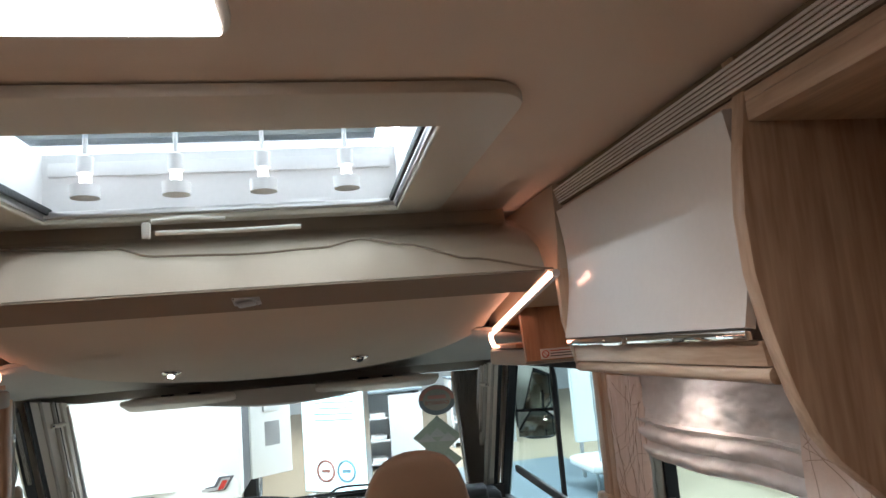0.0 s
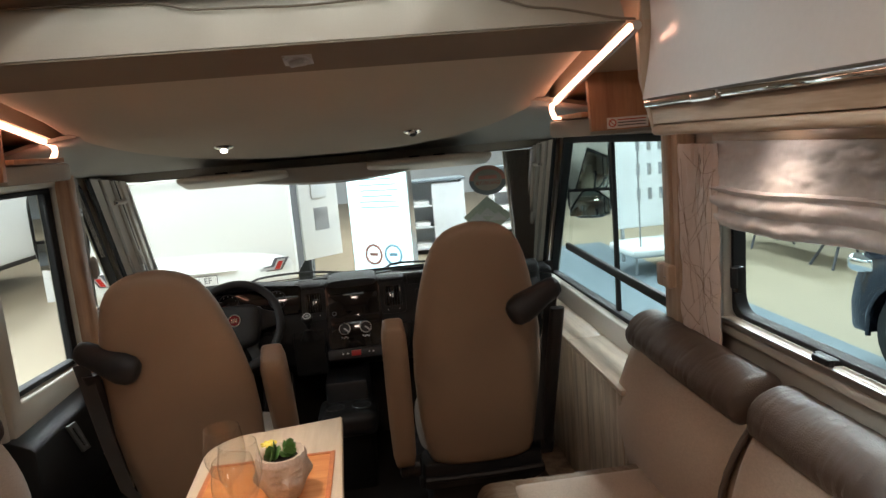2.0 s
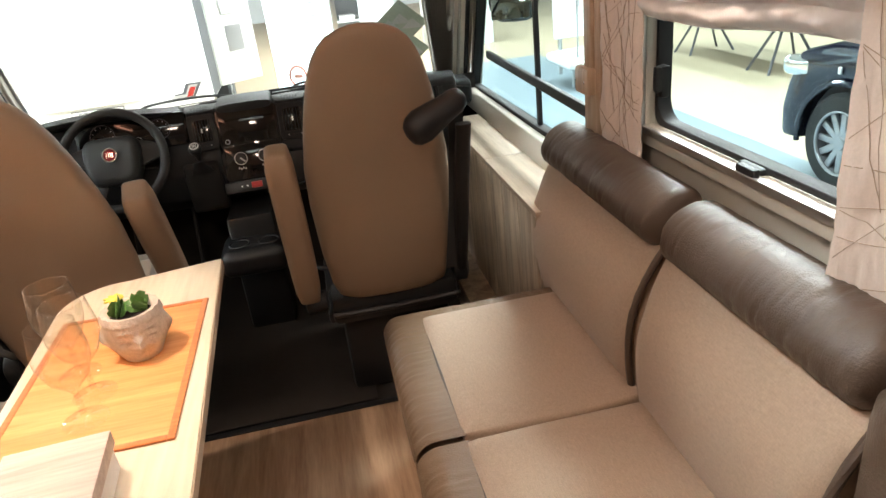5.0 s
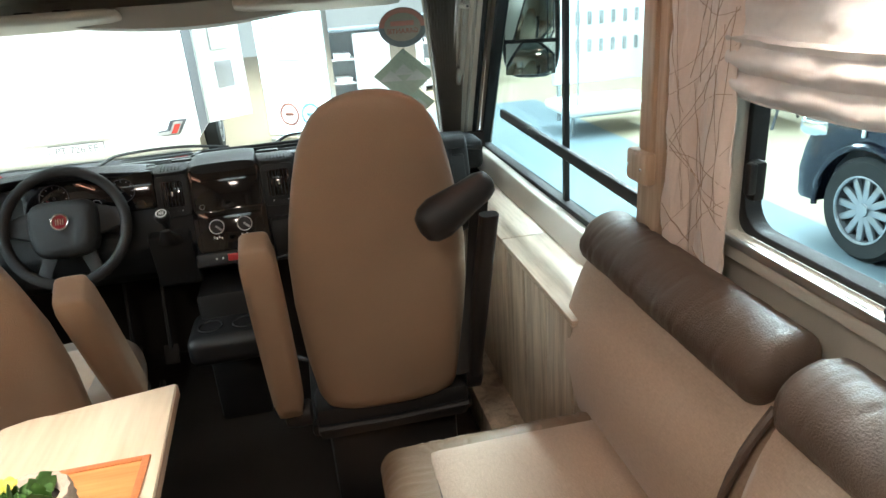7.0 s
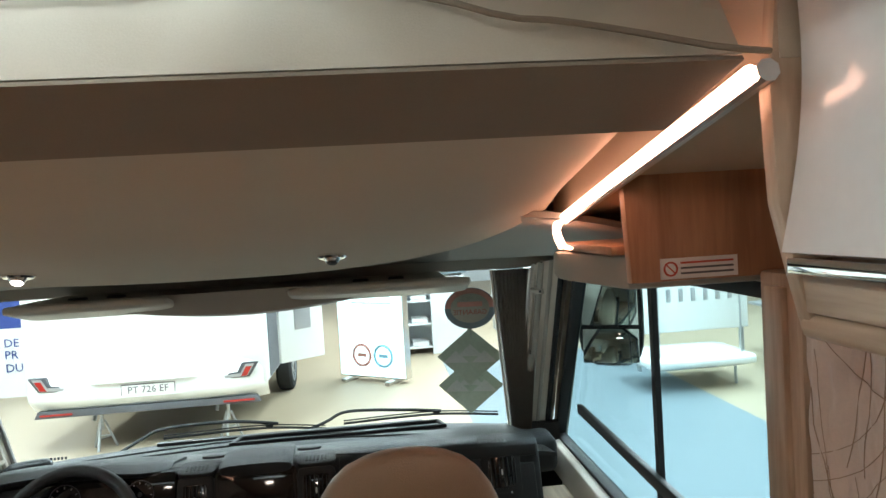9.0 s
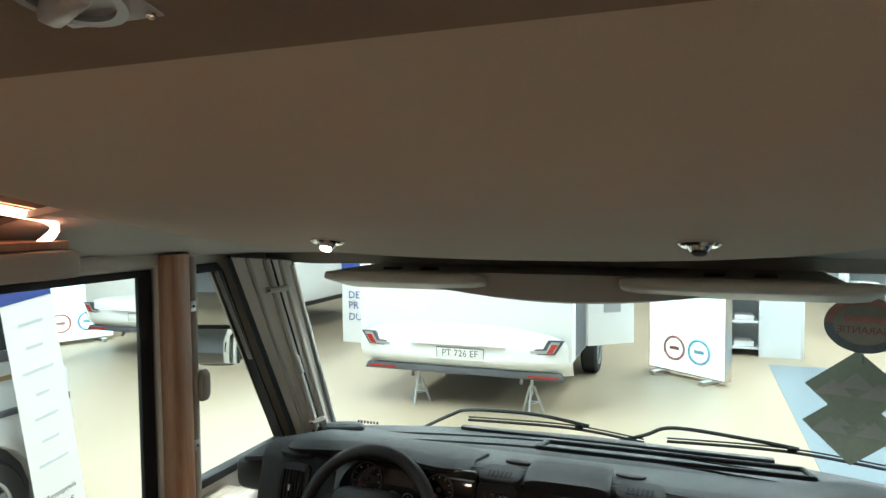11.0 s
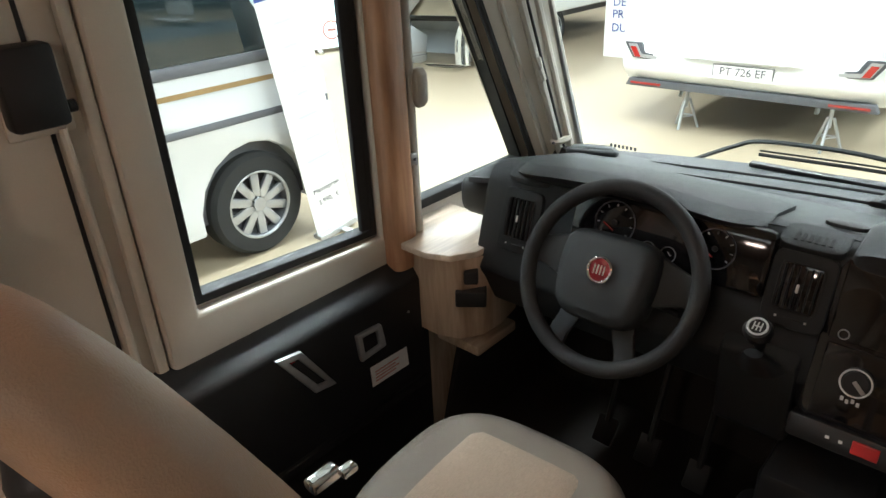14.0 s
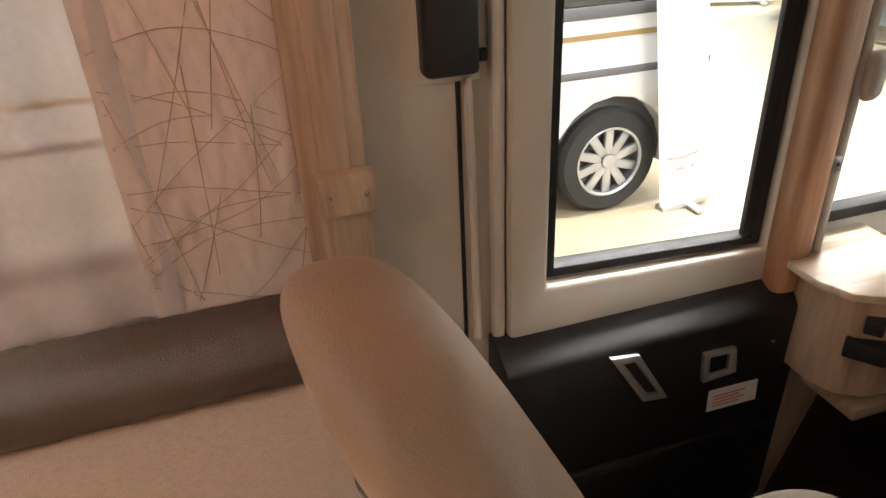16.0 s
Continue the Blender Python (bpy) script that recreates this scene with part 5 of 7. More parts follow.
def dashboard():
    t = thing("dashboard", "black moulded plastic dashboard", "dashboard")

    def top(u, v):
        x = -0.90 + 1.82 * u
        q = (x - 0.0) / 0.93
        y0 = 4.055 + 0.02 * math.cos(6 * x) - 0.03 * abs(q) ** 4
        y1 = 4.60 + 0.185 * (1 - q * q)
        z0 = 0.905 - 0.055 * abs(q) ** 3
        z = z0 + (0.762 - z0) * v ** 0.85
        step = 0.012 * (1 / (1 + math.exp(-60 * (v - 0.42))) - 1) * -1
        return (x, y0 + (y1 - y0) * v, z + 0.012 - step)
    part("top_panel", thick(sheet(top, 60, 26), 0.012), M["dash"], t)
    for v, ua, ub in ((0.30, 0.42, 0.97), (0.52, 0.05, 0.97), (0.72, 0.08, 0.94)):
        part("top_groove", tube([Vector(top(ua + (ub - ua) * k / 24, v)) + Vector((0, 0, 0.002)) for k in range(25)], 0.0045, 6), M["black"], t)
    part("fascia", prism([(4.09, 0.905), (4.05, 0.902), (4.028, 0.882), (3.962, 0.67), (4.02, 0.56), (4.20, 0.47), (4.55, 0.45), (4.55, 0.80), (4.20, 0.88)], "x", -0.83, 0.86, 0.012), M["dash"], t)
    part("glovebox_lid", prism([(4.006, 0.838), (4.022, 0.842), (3.972, 0.680), (3.956, 0.684)], "x", 0.30, 0.84, 0.004), M["dash"], t)
    part("glovebox_shelf", prism([(4.03, 0.905), (4.018, 0.893), (4.010, 0.862), (4.03, 0.858)], "x", 0.27, 0.85, 0.004), M["dash"], t)
    part("side_cheek", rbox(-0.88, 4.13, 0.80, 0.13, 0.17, 0.10, 0.03, 3), M["dash"], t)
    part("side_cheek", rbox(0.90, 4.28, 0.78, 0.14, 0.14, 0.12, 0.03, 3), M["dash"], t)
    part("map_tray", prism([(-0.12, 4.36), (0.62, 4.36), (0.60, 4.43), (-0.10, 4.43)], "z", 0.858, 0.872, 0.006, holes=([(-0.10, 4.368), (0.60, 4.368), (0.585, 4.422), (-0.085, 4.422)],)), M["dash"], t)
    part("demist_slot", span(-0.45, 0.55, 4.66, 4.685, 0.79, 0.803, 0.003), M["black"], t)
    part("tweeter", moved(cushion(0, 0, 0, 0.13, 0.07, 0.03, 0.014, 0.006), pose(-0.80, 4.45, 0.825, -12, 0, 20)), M["dash"], t)
    # hood over the clocks
    rings = []
    for k in range(29):
        a = k / 28
        x = -0.76 + 0.545 * a
        h = 0.034 * math.sin(math.pi * a) ** 0.6
        e = 0.07 * abs(2 * a - 1) ** 8
        rings.append([(x, 3.994 + e, 0.892 + h * 0.85), (x, 3.986 + e, 0.900 + h), (x, 4.03 + e, 0.910 + h), (x, 4.22, 0.885 + h * 0.4), (x, 4.22, 0.87), (x, 4.03 + e, 0.872 + h * 0.8)])
    part("clock_hood", loft(rings), M["dash"], t, sharp=50)
    mc = pose(-0.385, 4.005, 0.850, -17.7, 0, 0)
    c = part("clock_face", moved(rbox(0, 0.01, 0, 0.40, 0.03, 0.125, 0.018), mc), M["gloss"], t)
    for x, r in ((-0.100, 0.043), (0.102, 0.037)):
        part("dial_ring", moved(tube([(x + r * math.cos(a * math.pi / 16), -0.007, 0.006 + r * math.sin(a * math.pi / 16)) for a in range(32)], 0.0014, 6, True), mc), M["rim"], c)
        for a in range(0, 9):
            an = radians(220 - 32 * a)
            part("dial_tick", moved(rbox(x + 0.82 * r * math.cos(an), -0.007, 0.006 + 0.82 * r * math.sin(an), 0.0018, 0.002, 0.005, 0, 1, Matrix.Rotation(math.pi / 2 - an, 4, "Y")), mc), M["silver"], c)
        part("dial_hub", moved(lathe([(0.006, 0), (0.005, 0.004), (0.001, 0.005)], 12), mc @ pose(x, -0.007, 0.006, 90, 0, 0)), M["black"], c)
        part("needle", moved(rbox(x - 0.012, -0.008, -0.004, 0.026, 0.002, 0.002, 0, 1, Matrix.Rotation(0.5, 4, "Y")), mc), M["red"], c)
    for x in (-0.022, 0.020):
        part("small_dial", moved(tube([(x + 0.015 * math.cos(a * math.pi / 8), -0.007, -0.028 + 0.015 * math.sin(a * math.pi / 8)) for a in range(16)], 0.0011, 6, True), mc), M["silver"], c)
        part("small_needle", moved(rbox(x + 0.002, -0.007, -0.026, 0.010, 0.002, 0.0014, 0, 1, Matrix.Rotation(0.7, 4, "Y")), mc), M["mark"], c)

    def vent(x, z, w, h):
        mv = pose(x, 3.990 + 0.32 * (z - 0.764), z, -17.7, 0, 0)
        v = part("air_vent", moved(prism(oval(w / 2 + 0.020, h / 2 + 0.028, 32, 7), "y", -0.010, 0.03, 0.004), mv), M["dash"], t)
        part("vent_well", moved(rbox(0, -0.0105, 0.006, w, 0.004, h, 0.001), mv), M["gloss"], v)
        part("vent_rim", moved(tube([(px, -0.011, 0.006 + pz) for px, pz in oval(w / 2 + 0.002, h / 2 + 0.002, 32, 9)], 0.0022, 6, True), mv), M["black"], v)
        for k in range(6):
            part("vent_fin", moved(rbox(-w / 2 + w * (k + 0.5) / 6, -0.014, 0.006, 0.0028, 0.008, h - 0.004, 0.001), mv), M["dash"], v)
        part("vent_slider", moved(rbox(0, -0.0195, 0.006, 0.005, 0.004, 0.016, 0.0018), mv), M["mark"], v)
        for dx in (-0.024, 0.024):
            part("vent_mark", moved(rbox(dx, -0.0105, -h / 2 - 0.010, 0.004, 0.001, 0.004), mv), M["mark"], v)
        part("vent_wheel", moved(rbox(0.002, -0.0105, -h / 2 - 0.010, 0.026, 0.003, 0.003, 0.001), mv), M["black"], v)
        lid = part("vent_lid", moved(prism(oval(w / 2 + 0.022, 0.036, 24, 4), "z", -0.006, 0.010, 0.004), pose(x, 4.055, 0.893, 14, 0, 0)), M["dash"], v)
        for k in range(6):
            part("top_grille", moved(rbox(-0.028 + 0.011 * k, -0.008, 0.0105, 0.0055, 0.022, 0.002), pose(x, 4.055, 0.893, 14, 0, 0)), M["rubber"], lid)
    vent(-0.135, 0.818, 0.064, 0.080)
    vent(0.203, 0.815, 0.070, 0.084)
    vent(-0.715, 0.80, 0.066, 0.090)
    vent(0.74, 0.815, 0.076, 0.084)
    for x in (-0.105, 0.175):
        part("coin_tray", moved(prism(oval(0.036, 0.018, 24, 2.4), "z", -0.004, 0.003, 0.001), pose(x, 4.125, 0.9075, -4, 0, 0)), M["black"], t)
    # middle stack, leaning away at its top
    m = pose(0.032, 3.992, 0.745, -17.7, 0, 0)
    s = part("radio_console", moved(rbox(0, 0.05, 0, 0.245, 0.12, 0.315, 0.02, 3), m), M["dash"], t)
    pod = [[(0.032 + k * px, y, z + pz) for px, pz in oval(0.104, 0.016, 28, 4)] for y, z, k in ((4.018, 0.893, 0.94), (4.024, 0.893, 1.0), (4.06, 0.902, 1.0), (4.11, 0.908, 0.99), (4.15, 0.904, 0.95), (4.17, 0.895, 0.90))]
    part("pod_cover", loft(pod), M["dash"], s, "rounded pod cover", sharp=50)
    part("face_frame", moved(prism(oval(0.119, 0.146, 40, 8), "y", -0.012, -0.002, 0.003), m @ Matrix.Translation((0, 0, 0.012))), M["gloss"], s, "gloss black surround")
    part("screen", slab(-0.106, 0.106, 0.014, 0.150, -0.015, -0.006, 0.003, m), M["gloss"], s, "switched-off glossy screen")
    part("screen_edge", moved(tube([(-0.106, -0.0155, 0.1505), (0.0, -0.0155, 0.1505), (0.106, -0.0155, 0.1505)], 0.0012, 6), m), M["rim"], s)
    part("climate_panel", slab(-0.104, 0.104, -0.122, 0.008, -0.015, -0.006, 0.004, m), M["gloss"], s, "gloss black climate panel")
    part("home_button", moved(tube([(-0.084 + 0.008 * math.cos(a * math.pi / 8), -0.016, 0.026 + 0.008 * math.sin(a * math.pi / 8)) for a in range(16)], 0.0012, 6, True), m), M["silver"], s)
    for x in (-0.046, 0.043):
        kn = part("climate_knob", moved(lathe([(0.024, 0), (0.023, 0.014), (0.018, 0.018), (0.002, 0.018)], 24), m @ pose(x, -0.014, -0.043, 90, 0, 0)), M["black"], s)
        part("knob_ring", moved(tube([(x + 0.023 * math.cos(a * math.pi / 14), -0.030, -0.043 + 0.023 * math.sin(a * math.pi / 14)) for a in range(28)], 0.0016, 6, True), m), M["mark"], kn)
        part("knob_pointer", moved(rbox(x + 0.006, -0.0335, -0.048, 0.024, 0.003, 0.007, 0.001, 1, Matrix.Rotation(radians(42), 4, "Y")), m), M["silver"], kn)
        for k in range(4):
            part("knob_symbol", moved(rbox(x - 0.014 + 0.008 * k, -0.0155, -0.078 - 0.003 * (k % 2), 0.005, 0.001, 0.007), m), M["mark"], s)
    part("lower_bezel", slab(-0.128, 0.124, -0.172, -0.126, -0.026, 0.03, 0.010, m), M["black"], s)
    part("hazard_button", slab(-0.026, 0.014, -0.159, -0.136, -0.029, -0.024, 0.002, m), M["red"], s, "red hazard button")
    for x in (-0.062, -0.042, 0.048, 0.066):
        part("switch_mark", slab(x - 0.003, x + 0.003, -0.150, -0.145, -0.0272, -0.0255, 0.0, m), M["mark"], s)
    part("cup_tray", prism([(0.158, 0.715), (0.272, 0.715), (0.252, 0.64), (0.225, 0.60), (0.158, 0.585)], "y", 3.935, 4.02, 0.008), M["black"], t)
    part("tray_lip", tube(line([(0.276, 3.934, 0.722), (0.258, 3.930, 0.645), (0.228, 3.928, 0.598), (0.160, 3.930, 0.582)], 5), 0.005, 6), M["dash"], t)
    # gear lever
    part("gear_console", prism([(3.95, 0.70), (4.05, 0.76), (4.05, 0.50), (3.97, 0.52)], "x", -0.235, -0.10, 0.012), M["dash"], t)
    part("gear_boot", loft([[(-0.160 + px, 3.95 - 0.055 * v + py, 0.685 + 0.055 * v) for px, py in oval(0.042 * (1 - 0.65 * v), 0.040 * (1 - 0.65 * v), 16, 2)] for v in (0, 0.3, 0.5, 0.8, 1)]), M["rubber"], t)
    g = part("gear_knob", moved(lathe([(0.008, -0.06), (0.012, -0.03), (0.022, -0.012), (0.024, 0.0), (0.020, 0.010), (0.004, 0.012)], 20), pose(-0.157, 3.885, 0.793, 32, 0, 0)), M["black"], t)
    part("knob_badge", moved(tube([(0.015 * math.cos(a * math.pi / 10), 0.015 * math.sin(a * math.pi / 10), 0.0125) for a in range(20)], 0.002, 6, True), pose(-0.157, 3.885, 0.793, 32, 0, 0)), M["mark"], g)
    for a in ((-0.006, 0, 0.002, 0.016), (0, 0, 0.002, 0.016), (0.006, 0, 0.002, 0.016), (0, 0, 0.014, 0.002)):
        part("gear_mark", moved(rbox(a[0], a[1], 0.0128, a[2], a[3], 0.001), pose(-0.157, 3.885, 0.793, 32, 0, 0)), M["mark"], g)
    # footwell, pedals, cup holders
    part("bulkhead", span(-1.05, 1.05, 4.50, 4.54, -0.02, 0.80), M["carpet"], t)
    h = part("cup_holder", cushion(-0.03, 3.86, 0.36, 0.24, 0.22, 0.10, 0.03, 0.004), M["black"], t)
    for x in (-0.08, 0.03):
        part("cup_well", moved(tube([(0.038 * math.cos(a * math.pi / 10), 0.038 * math.sin(a * math.pi / 10), 0) for a in range(20)], 0.004, 6, True), Matrix.Translation((x, 3.84, 0.413))), M["dash"], h)
    part("console_leg", span(-0.12, 0.06, 3.90, 4.4, 0.0, 0.50, 0.02), M["black"], t)
    for x, z in ((-0.30, 0.17), (-0.43, 0.18), (-0.55, 0.18)):
        p = part("pedal", moved(rbox(0, 0, 0, 0.055, 0.015, 0.075, 0.006), pose(x, 4.16, z, -35, 0, 0)), M["rubber"], t)
        part("pedal_arm", tube([(x, 4.17, z + 0.02), (x, 4.24, z + 0.20), (x, 4.30, z + 0.34)], 0.009, 6), M["black"], p)


dashboard()


def steering_wheel():
    t = thing("steering_wheel", "black leather steering wheel with a round red badge", "steering wheel", pose(-0.443, 3.905, 0.788, -27, 0, 0))
    # the local y axis runs along the column, away from the driver
    R = 0.176
    part("rim", tube([(R * math.cos(a * math.pi / 32), 0, R * math.sin(a * math.pi / 32)) for a in range(64)], 0.0165, 12, True), M["rubber"], t)
    part("airbag", loft([[(px * (1 + 1.6 * min(0.0, pz)), y, pz - 0.004) for px, pz in oval(0.100 * k, 0.088 * k, 32, 4.6)] for y, k in ((0.05, 0.80), (0.02, 1.0), (-0.015, 0.99), (-0.034, 0.90), (-0.040, 0.70))]), M["dash"], t, sharp=50)
    for s in (-1, 1):
        part("side_spoke", loft([[(s * x, 0.012 + py, 0.018 + pz) for py, pz in oval(0.010, w, 12, 3)] for x, w in ((0.085, 0.052), (0.12, 0.040), (0.150, 0.030), (0.177, 0.032))]), M["dash"], t)
        part("lower_spoke", loft([[(s * (x + px), 0.012 + py, z) for px, py in oval(w, 0.009, 12, 3)] for x, z, w in ((0.050, -0.055, 0.030), (0.058, -0.095, 0.024), (0.074, -0.135, 0.022), (0.084, -0.158, 0.030))]), M["dash"], t)
        part("seam", tube([(s * 0.072, -0.036, 0.055), (s * 0.070, -0.038, 0.0), (s * 0.060, -0.037, -0.05)], 0.0015, 5), M["black"], t)
    b = part("badge", moved(lathe([(0.024, 0), (0.024, 0.004), (0.019, 0.006), (0.002, 0.006)], 28), pose(0, -0.038, 0.012, 90, 0, 0)), M["badge_red"], t, "plain round red badge")
    part("badge_ring", tube([(0.0235 * math.cos(a * math.pi / 16), -0.044, 0.012 + 0.0235 * math.sin(a * math.pi / 16)) for a in range(32)], 0.0028, 8, True), M["chrome"], b)
    for k in range(4):
        part("badge_bar", rbox(-0.010 + 0.0066 * k, -0.0445, 0.012, 0.003, 0.0015, 0.018), M["chrome"], b)
    part("column_shroud", loft([[(px, y, pz - 0.01) for px, pz in oval(w, w * 0.8, 20, 3)] for y, w in ((0.04, 0.050), (0.10, 0.062), (0.20, 0.068), (0.26, 0.06))]), M["dash"], t)
    for s in (-1, 1):
        part("stalk", tube([(s * 0.05, 0.07, 0.012), (s * 0.12, 0.06, 0.020), (s * 0.165, 0.05, 0.024)], 0.008, 8), M["black"], t)
        part("lower_stalk", tube([(s * 0.05, 0.08, -0.025), (s * 0.13, 0.07, -0.03)], 0.007, 8), M["black"], t)


steering_wheel()


# ---- driver's door ----
def driver_door():
    t = thing("door_1", "cream driver's door with black lower lining", "door", kind="structure")
    o = [(3.295, 0.645), (3.905, 0.628), (3.905, 1.46), (3.295, 1.46)]
    part("window_surround", prism(o, "x", LX, LX + 0.034, 0.010, holes=([(3.370, 0.748), (3.862, 0.722), (3.862, 1.415), (3.370, 1.415)],)), M["cream"], t)
    part("seal_strip", span(LX, LX + 0.022, 3.268, 3.292, 0.50, 1.46, 0.008), M["cream"], t)
    part("gap", span(LX, LX + 0.003, 3.216, 3.223, 0.05, 1.46), M["black"], t)
    part("lining", prism([(-1.06, 0.05), (-0.965, 0.05), (-0.960, 0.615), (-0.972, 0.628), (-1.03, 0.655), (-1.06, 0.655)], "y", 3.262, 3.935, 0.006), M["black"], t, "black plastic lower door lining")
    part("pocket_edge", span(-0.964, -0.948, 3.28, 3.91, 0.30, 0.325, 0.006), M["black"], t)
    pull = part("pull_handle", prism([(3.468, 0.610), (3.532, 0.602), (3.612, 0.470), (3.552, 0.478)], "x", -0.962, -0.950, 0.003, holes=([(3.498, 0.590), (3.522, 0.587), (3.588, 0.488), (3.564, 0.492)],)), M["silver"], t, "silver pull handle frame")
    part("lock_mark", rbox(-0.9605, 3.512, 0.583, 0.002, 0.012, 0.008), M["red"], pull)
    part("release", prism([(3.684, 0.560), (3.762, 0.556), (3.772, 0.490), (3.690, 0.484)], "x", -0.962, -0.948, 0.004, holes=([(3.700, 0.548), (3.748, 0.545), (3.752, 0.500), (3.704, 0.497)],)), M["silver"], t, "silver latch frame")
    lab = part("door_label", prism([(3.721, 0.446), (3.846, 0.441), (3.850, 0.384), (3.723, 0.387)], "x", -0.9615, -0.9600), M["paper"], t, "white paper label")
    for k in range(4):
        part("label_line", span(-0.9600, -0.9590, 3.735, 3.815 - 0.012 * (k % 2), 0.424 - 0.009 * k, 0.428 - 0.009 * k), M["pale_red"], lab)
    part("door_screw", moved(lathe([(0.004, 0), (0.003, 0.003)], 8), pose(-0.958, 3.86, 0.54, 0, 90, 0)), M["steel"], t)


driver_door()
bb = thing("belt_anchor", "black seat belt reel box on the door pillar", "belt reel")
part("box", rbox(-1.035, 3.200, 1.222, 0.045, 0.085, 0.125, 0.010), M["black"], bb)
part("knob", moved(lathe([(0.010, 0), (0.010, 0.01), (0.004, 0.012)], 14), pose(-1.030, 3.245, 1.185, -90, 0, 0)), M["black"], bb)
part("backing", rbox(-1.055, 3.205, 1.208, 0.01, 0.100, 0.130, 0.004), M["cream"], bb)
single("belt_rail", tube([(-1.048, 3.232, 1.15), (-1.046, 3.236, 0.9), (-1.046, 3.238, 0.66)], 0.007, 8), M["cream"], "cream belt guide rail on the door pillar", "rail")
single("belt_buckle", join(rbox(-0.63, 3.33, 0.60, 0.03, 0.06, 0.02, 0.005), rbox(-0.60, 3.36, 0.615, 0.02, 0.03, 0.014, 0.003)), M["chrome"], "chrome seat belt buckle beside the driver's seat", "buckle")


def door_pillar():
    t = thing("cab_pillar", "wood-look cab pillar between door and quarter window", "pillar", kind="structure")
    part("cover", loft([[(-1.012 + px, 3.902 + py, z) for px, py in oval(0.034, 0.040, 20, 3)] for z in (0.64, 0.9, 1.2, 1.45)]), M["wood_red"], t)
    part("rail", tube([(-0.998, 3.953, 0.72), (-0.996, 3.953, 1.44)], 0.013, 10), M["liner_grey"], t, "grey plastic blind rail")
    for z in (0.913, 1.304):
        c = part("clip", rbox(-0.985, 3.940, z, 0.010, 0.022, 0.030, 0.003), M["alu"], t)
        part("screw", rbox(-0.979, 3.940, z, 0.004, 0.008, 0.008, 0.002), M["rim"], c)
    part("grip", cushion(-0.985, 3.975, 1.075, 0.03, 0.040, 0.085, 0.014, 0.004), M["liner_grey"], t)


door_pillar()


def door_console():
    t = thing("side_console", "small light wooden console between door and dashboard", "console")
    top = [(-1.055, 3.90), (-0.98, 3.875), (-0.90, 3.872), (-0.84, 3.895), (-0.805, 3.95), (-0.80, 4.02), (-0.82, 4.12), (-1.055, 4.14)]
    part("top_board", prism(top, "z", 0.700, 0.718, 0.004), M["wood_top"], t)
    low = [(x * 0.94 - 0.055, 3.905 + (y - 3.872) * 0.92) for x, y in top]
    part("front", loft([[(x + 0.03 * (1 - k), y, z) for x, y in low] for k, z in ((1, 0.470), (0.9, 0.55), (0.7, 0.64), (0.5, 0.699))]), M["wood"], t)
    part("slot", moved(rbox(0, 0, 0, 0.034, 0.05, 0.032, 0.004), pose(-0.822, 3.948, 0.652, 0, 0, 37)), M["black"], t)
    part("slot", moved(rbox(0, 0, 0, 0.075, 0.05, 0.042, 0.004), pose(-0.826, 3.950, 0.592, 0, 0, 37)), M["black"], t)
    part("kick_panel", span(-1.055, -0.98, 3.94, 4.45, 0.0, 0.68, 0.005), M["wood"], t)
    part("carpet_wedge", prism([(3.955, 0.0), (4.455, 0.0), (4.455, 0.56), (4.10, 0.47)], "x", -0.979, -0.962, 0.004), M["carpet"], t, "black carpet wedge")
    part("lower_trim", rbox(-0.87, 4.02, 0.44, 0.14, 0.16, 0.03, 0.006), M["wood_y"], t)


door_console()


# ---- above the windscreen ----
def sun_visor(x0, x1):
    t = thing("sun_visor", "folded-up cream sun visor on black hinges", "sun visor", None, "sun visors")
    xm = (x0 + x1) / 2
    part("pad", cushion(xm, 4.13, 1.372, x1 - x0, 0.15, 0.028, 0.013, 0.003, 0.0, 10, 9, Matrix.Rotation(radians(-14), 4, "X")), M["cream"], t)
    for dx in (-0.06, 0.05):
        part("hinge", rbox(xm + dx, 4.16, 1.400, 0.05, 0.03, 0.014, 0.005), M["black"], t)


sun_visor(-0.64, -0.19)
sun_visor(0.15, 0.69)
rings = []
for k in range(25):
    u = -1 + k / 12
    x = 0.62 * u
    h = 0.012 + 0.052 * math.cos(math.pi * u / 2) ** 1.5
    rings.append([(x, 4.10, 1.400), (x, 4.14, 1.392 - h), (x, 4.20, 1.386 - h * 1.1), (x, 4.34, 1.388 - h * 0.3), (x, 4.40, 1.398)])
single("header_pad", loft(rings), M["liner_grey"], "curved beige padded header over the windscreen", "header", kind="structure")


def wiper(arm, blade):
    t = thing("windscreen_wiper", "black windscreen wiper resting on the glass", "wiper", None, "windscreen wipers")
    y = 4.852
    part("arm", tube(line([(x, y, z) for x, z in arm], 8), 0.007, 6), M["black"], t)
    part("blade", tube(line([(x, y - 0.006, z) for x, z in blade], 8), 0.0055, 6), M["rubber"], t)
    part("blade_spine", tube(line([(x, y - 0.004, z + 0.011) for x, z in blade], 8), 0.003, 6), M["black"], t)
    (xa, za), (xb, zb) = arm[-1], blade[1]
    part("joint", rbox((xa + xb) / 2, y - 0.004, (za + zb) / 2, 0.03, 0.012, 0.02, 0.004), M["black"], t)


wiper(((-0.70, 0.70), (-0.56, 0.776), (-0.472, 0.806), (-0.231, 0.812), (-0.03, 0.788)), ((-0.483, 0.768), (-0.10, 0.776), (0.16, 0.752)))
wiper(((0.02, 0.726), (0.16, 0.776), (0.257, 0.812), (0.491, 0.798), (0.64, 0.782)), ((0.235, 0.765), (0.60, 0.772), (0.88, 0.748)))

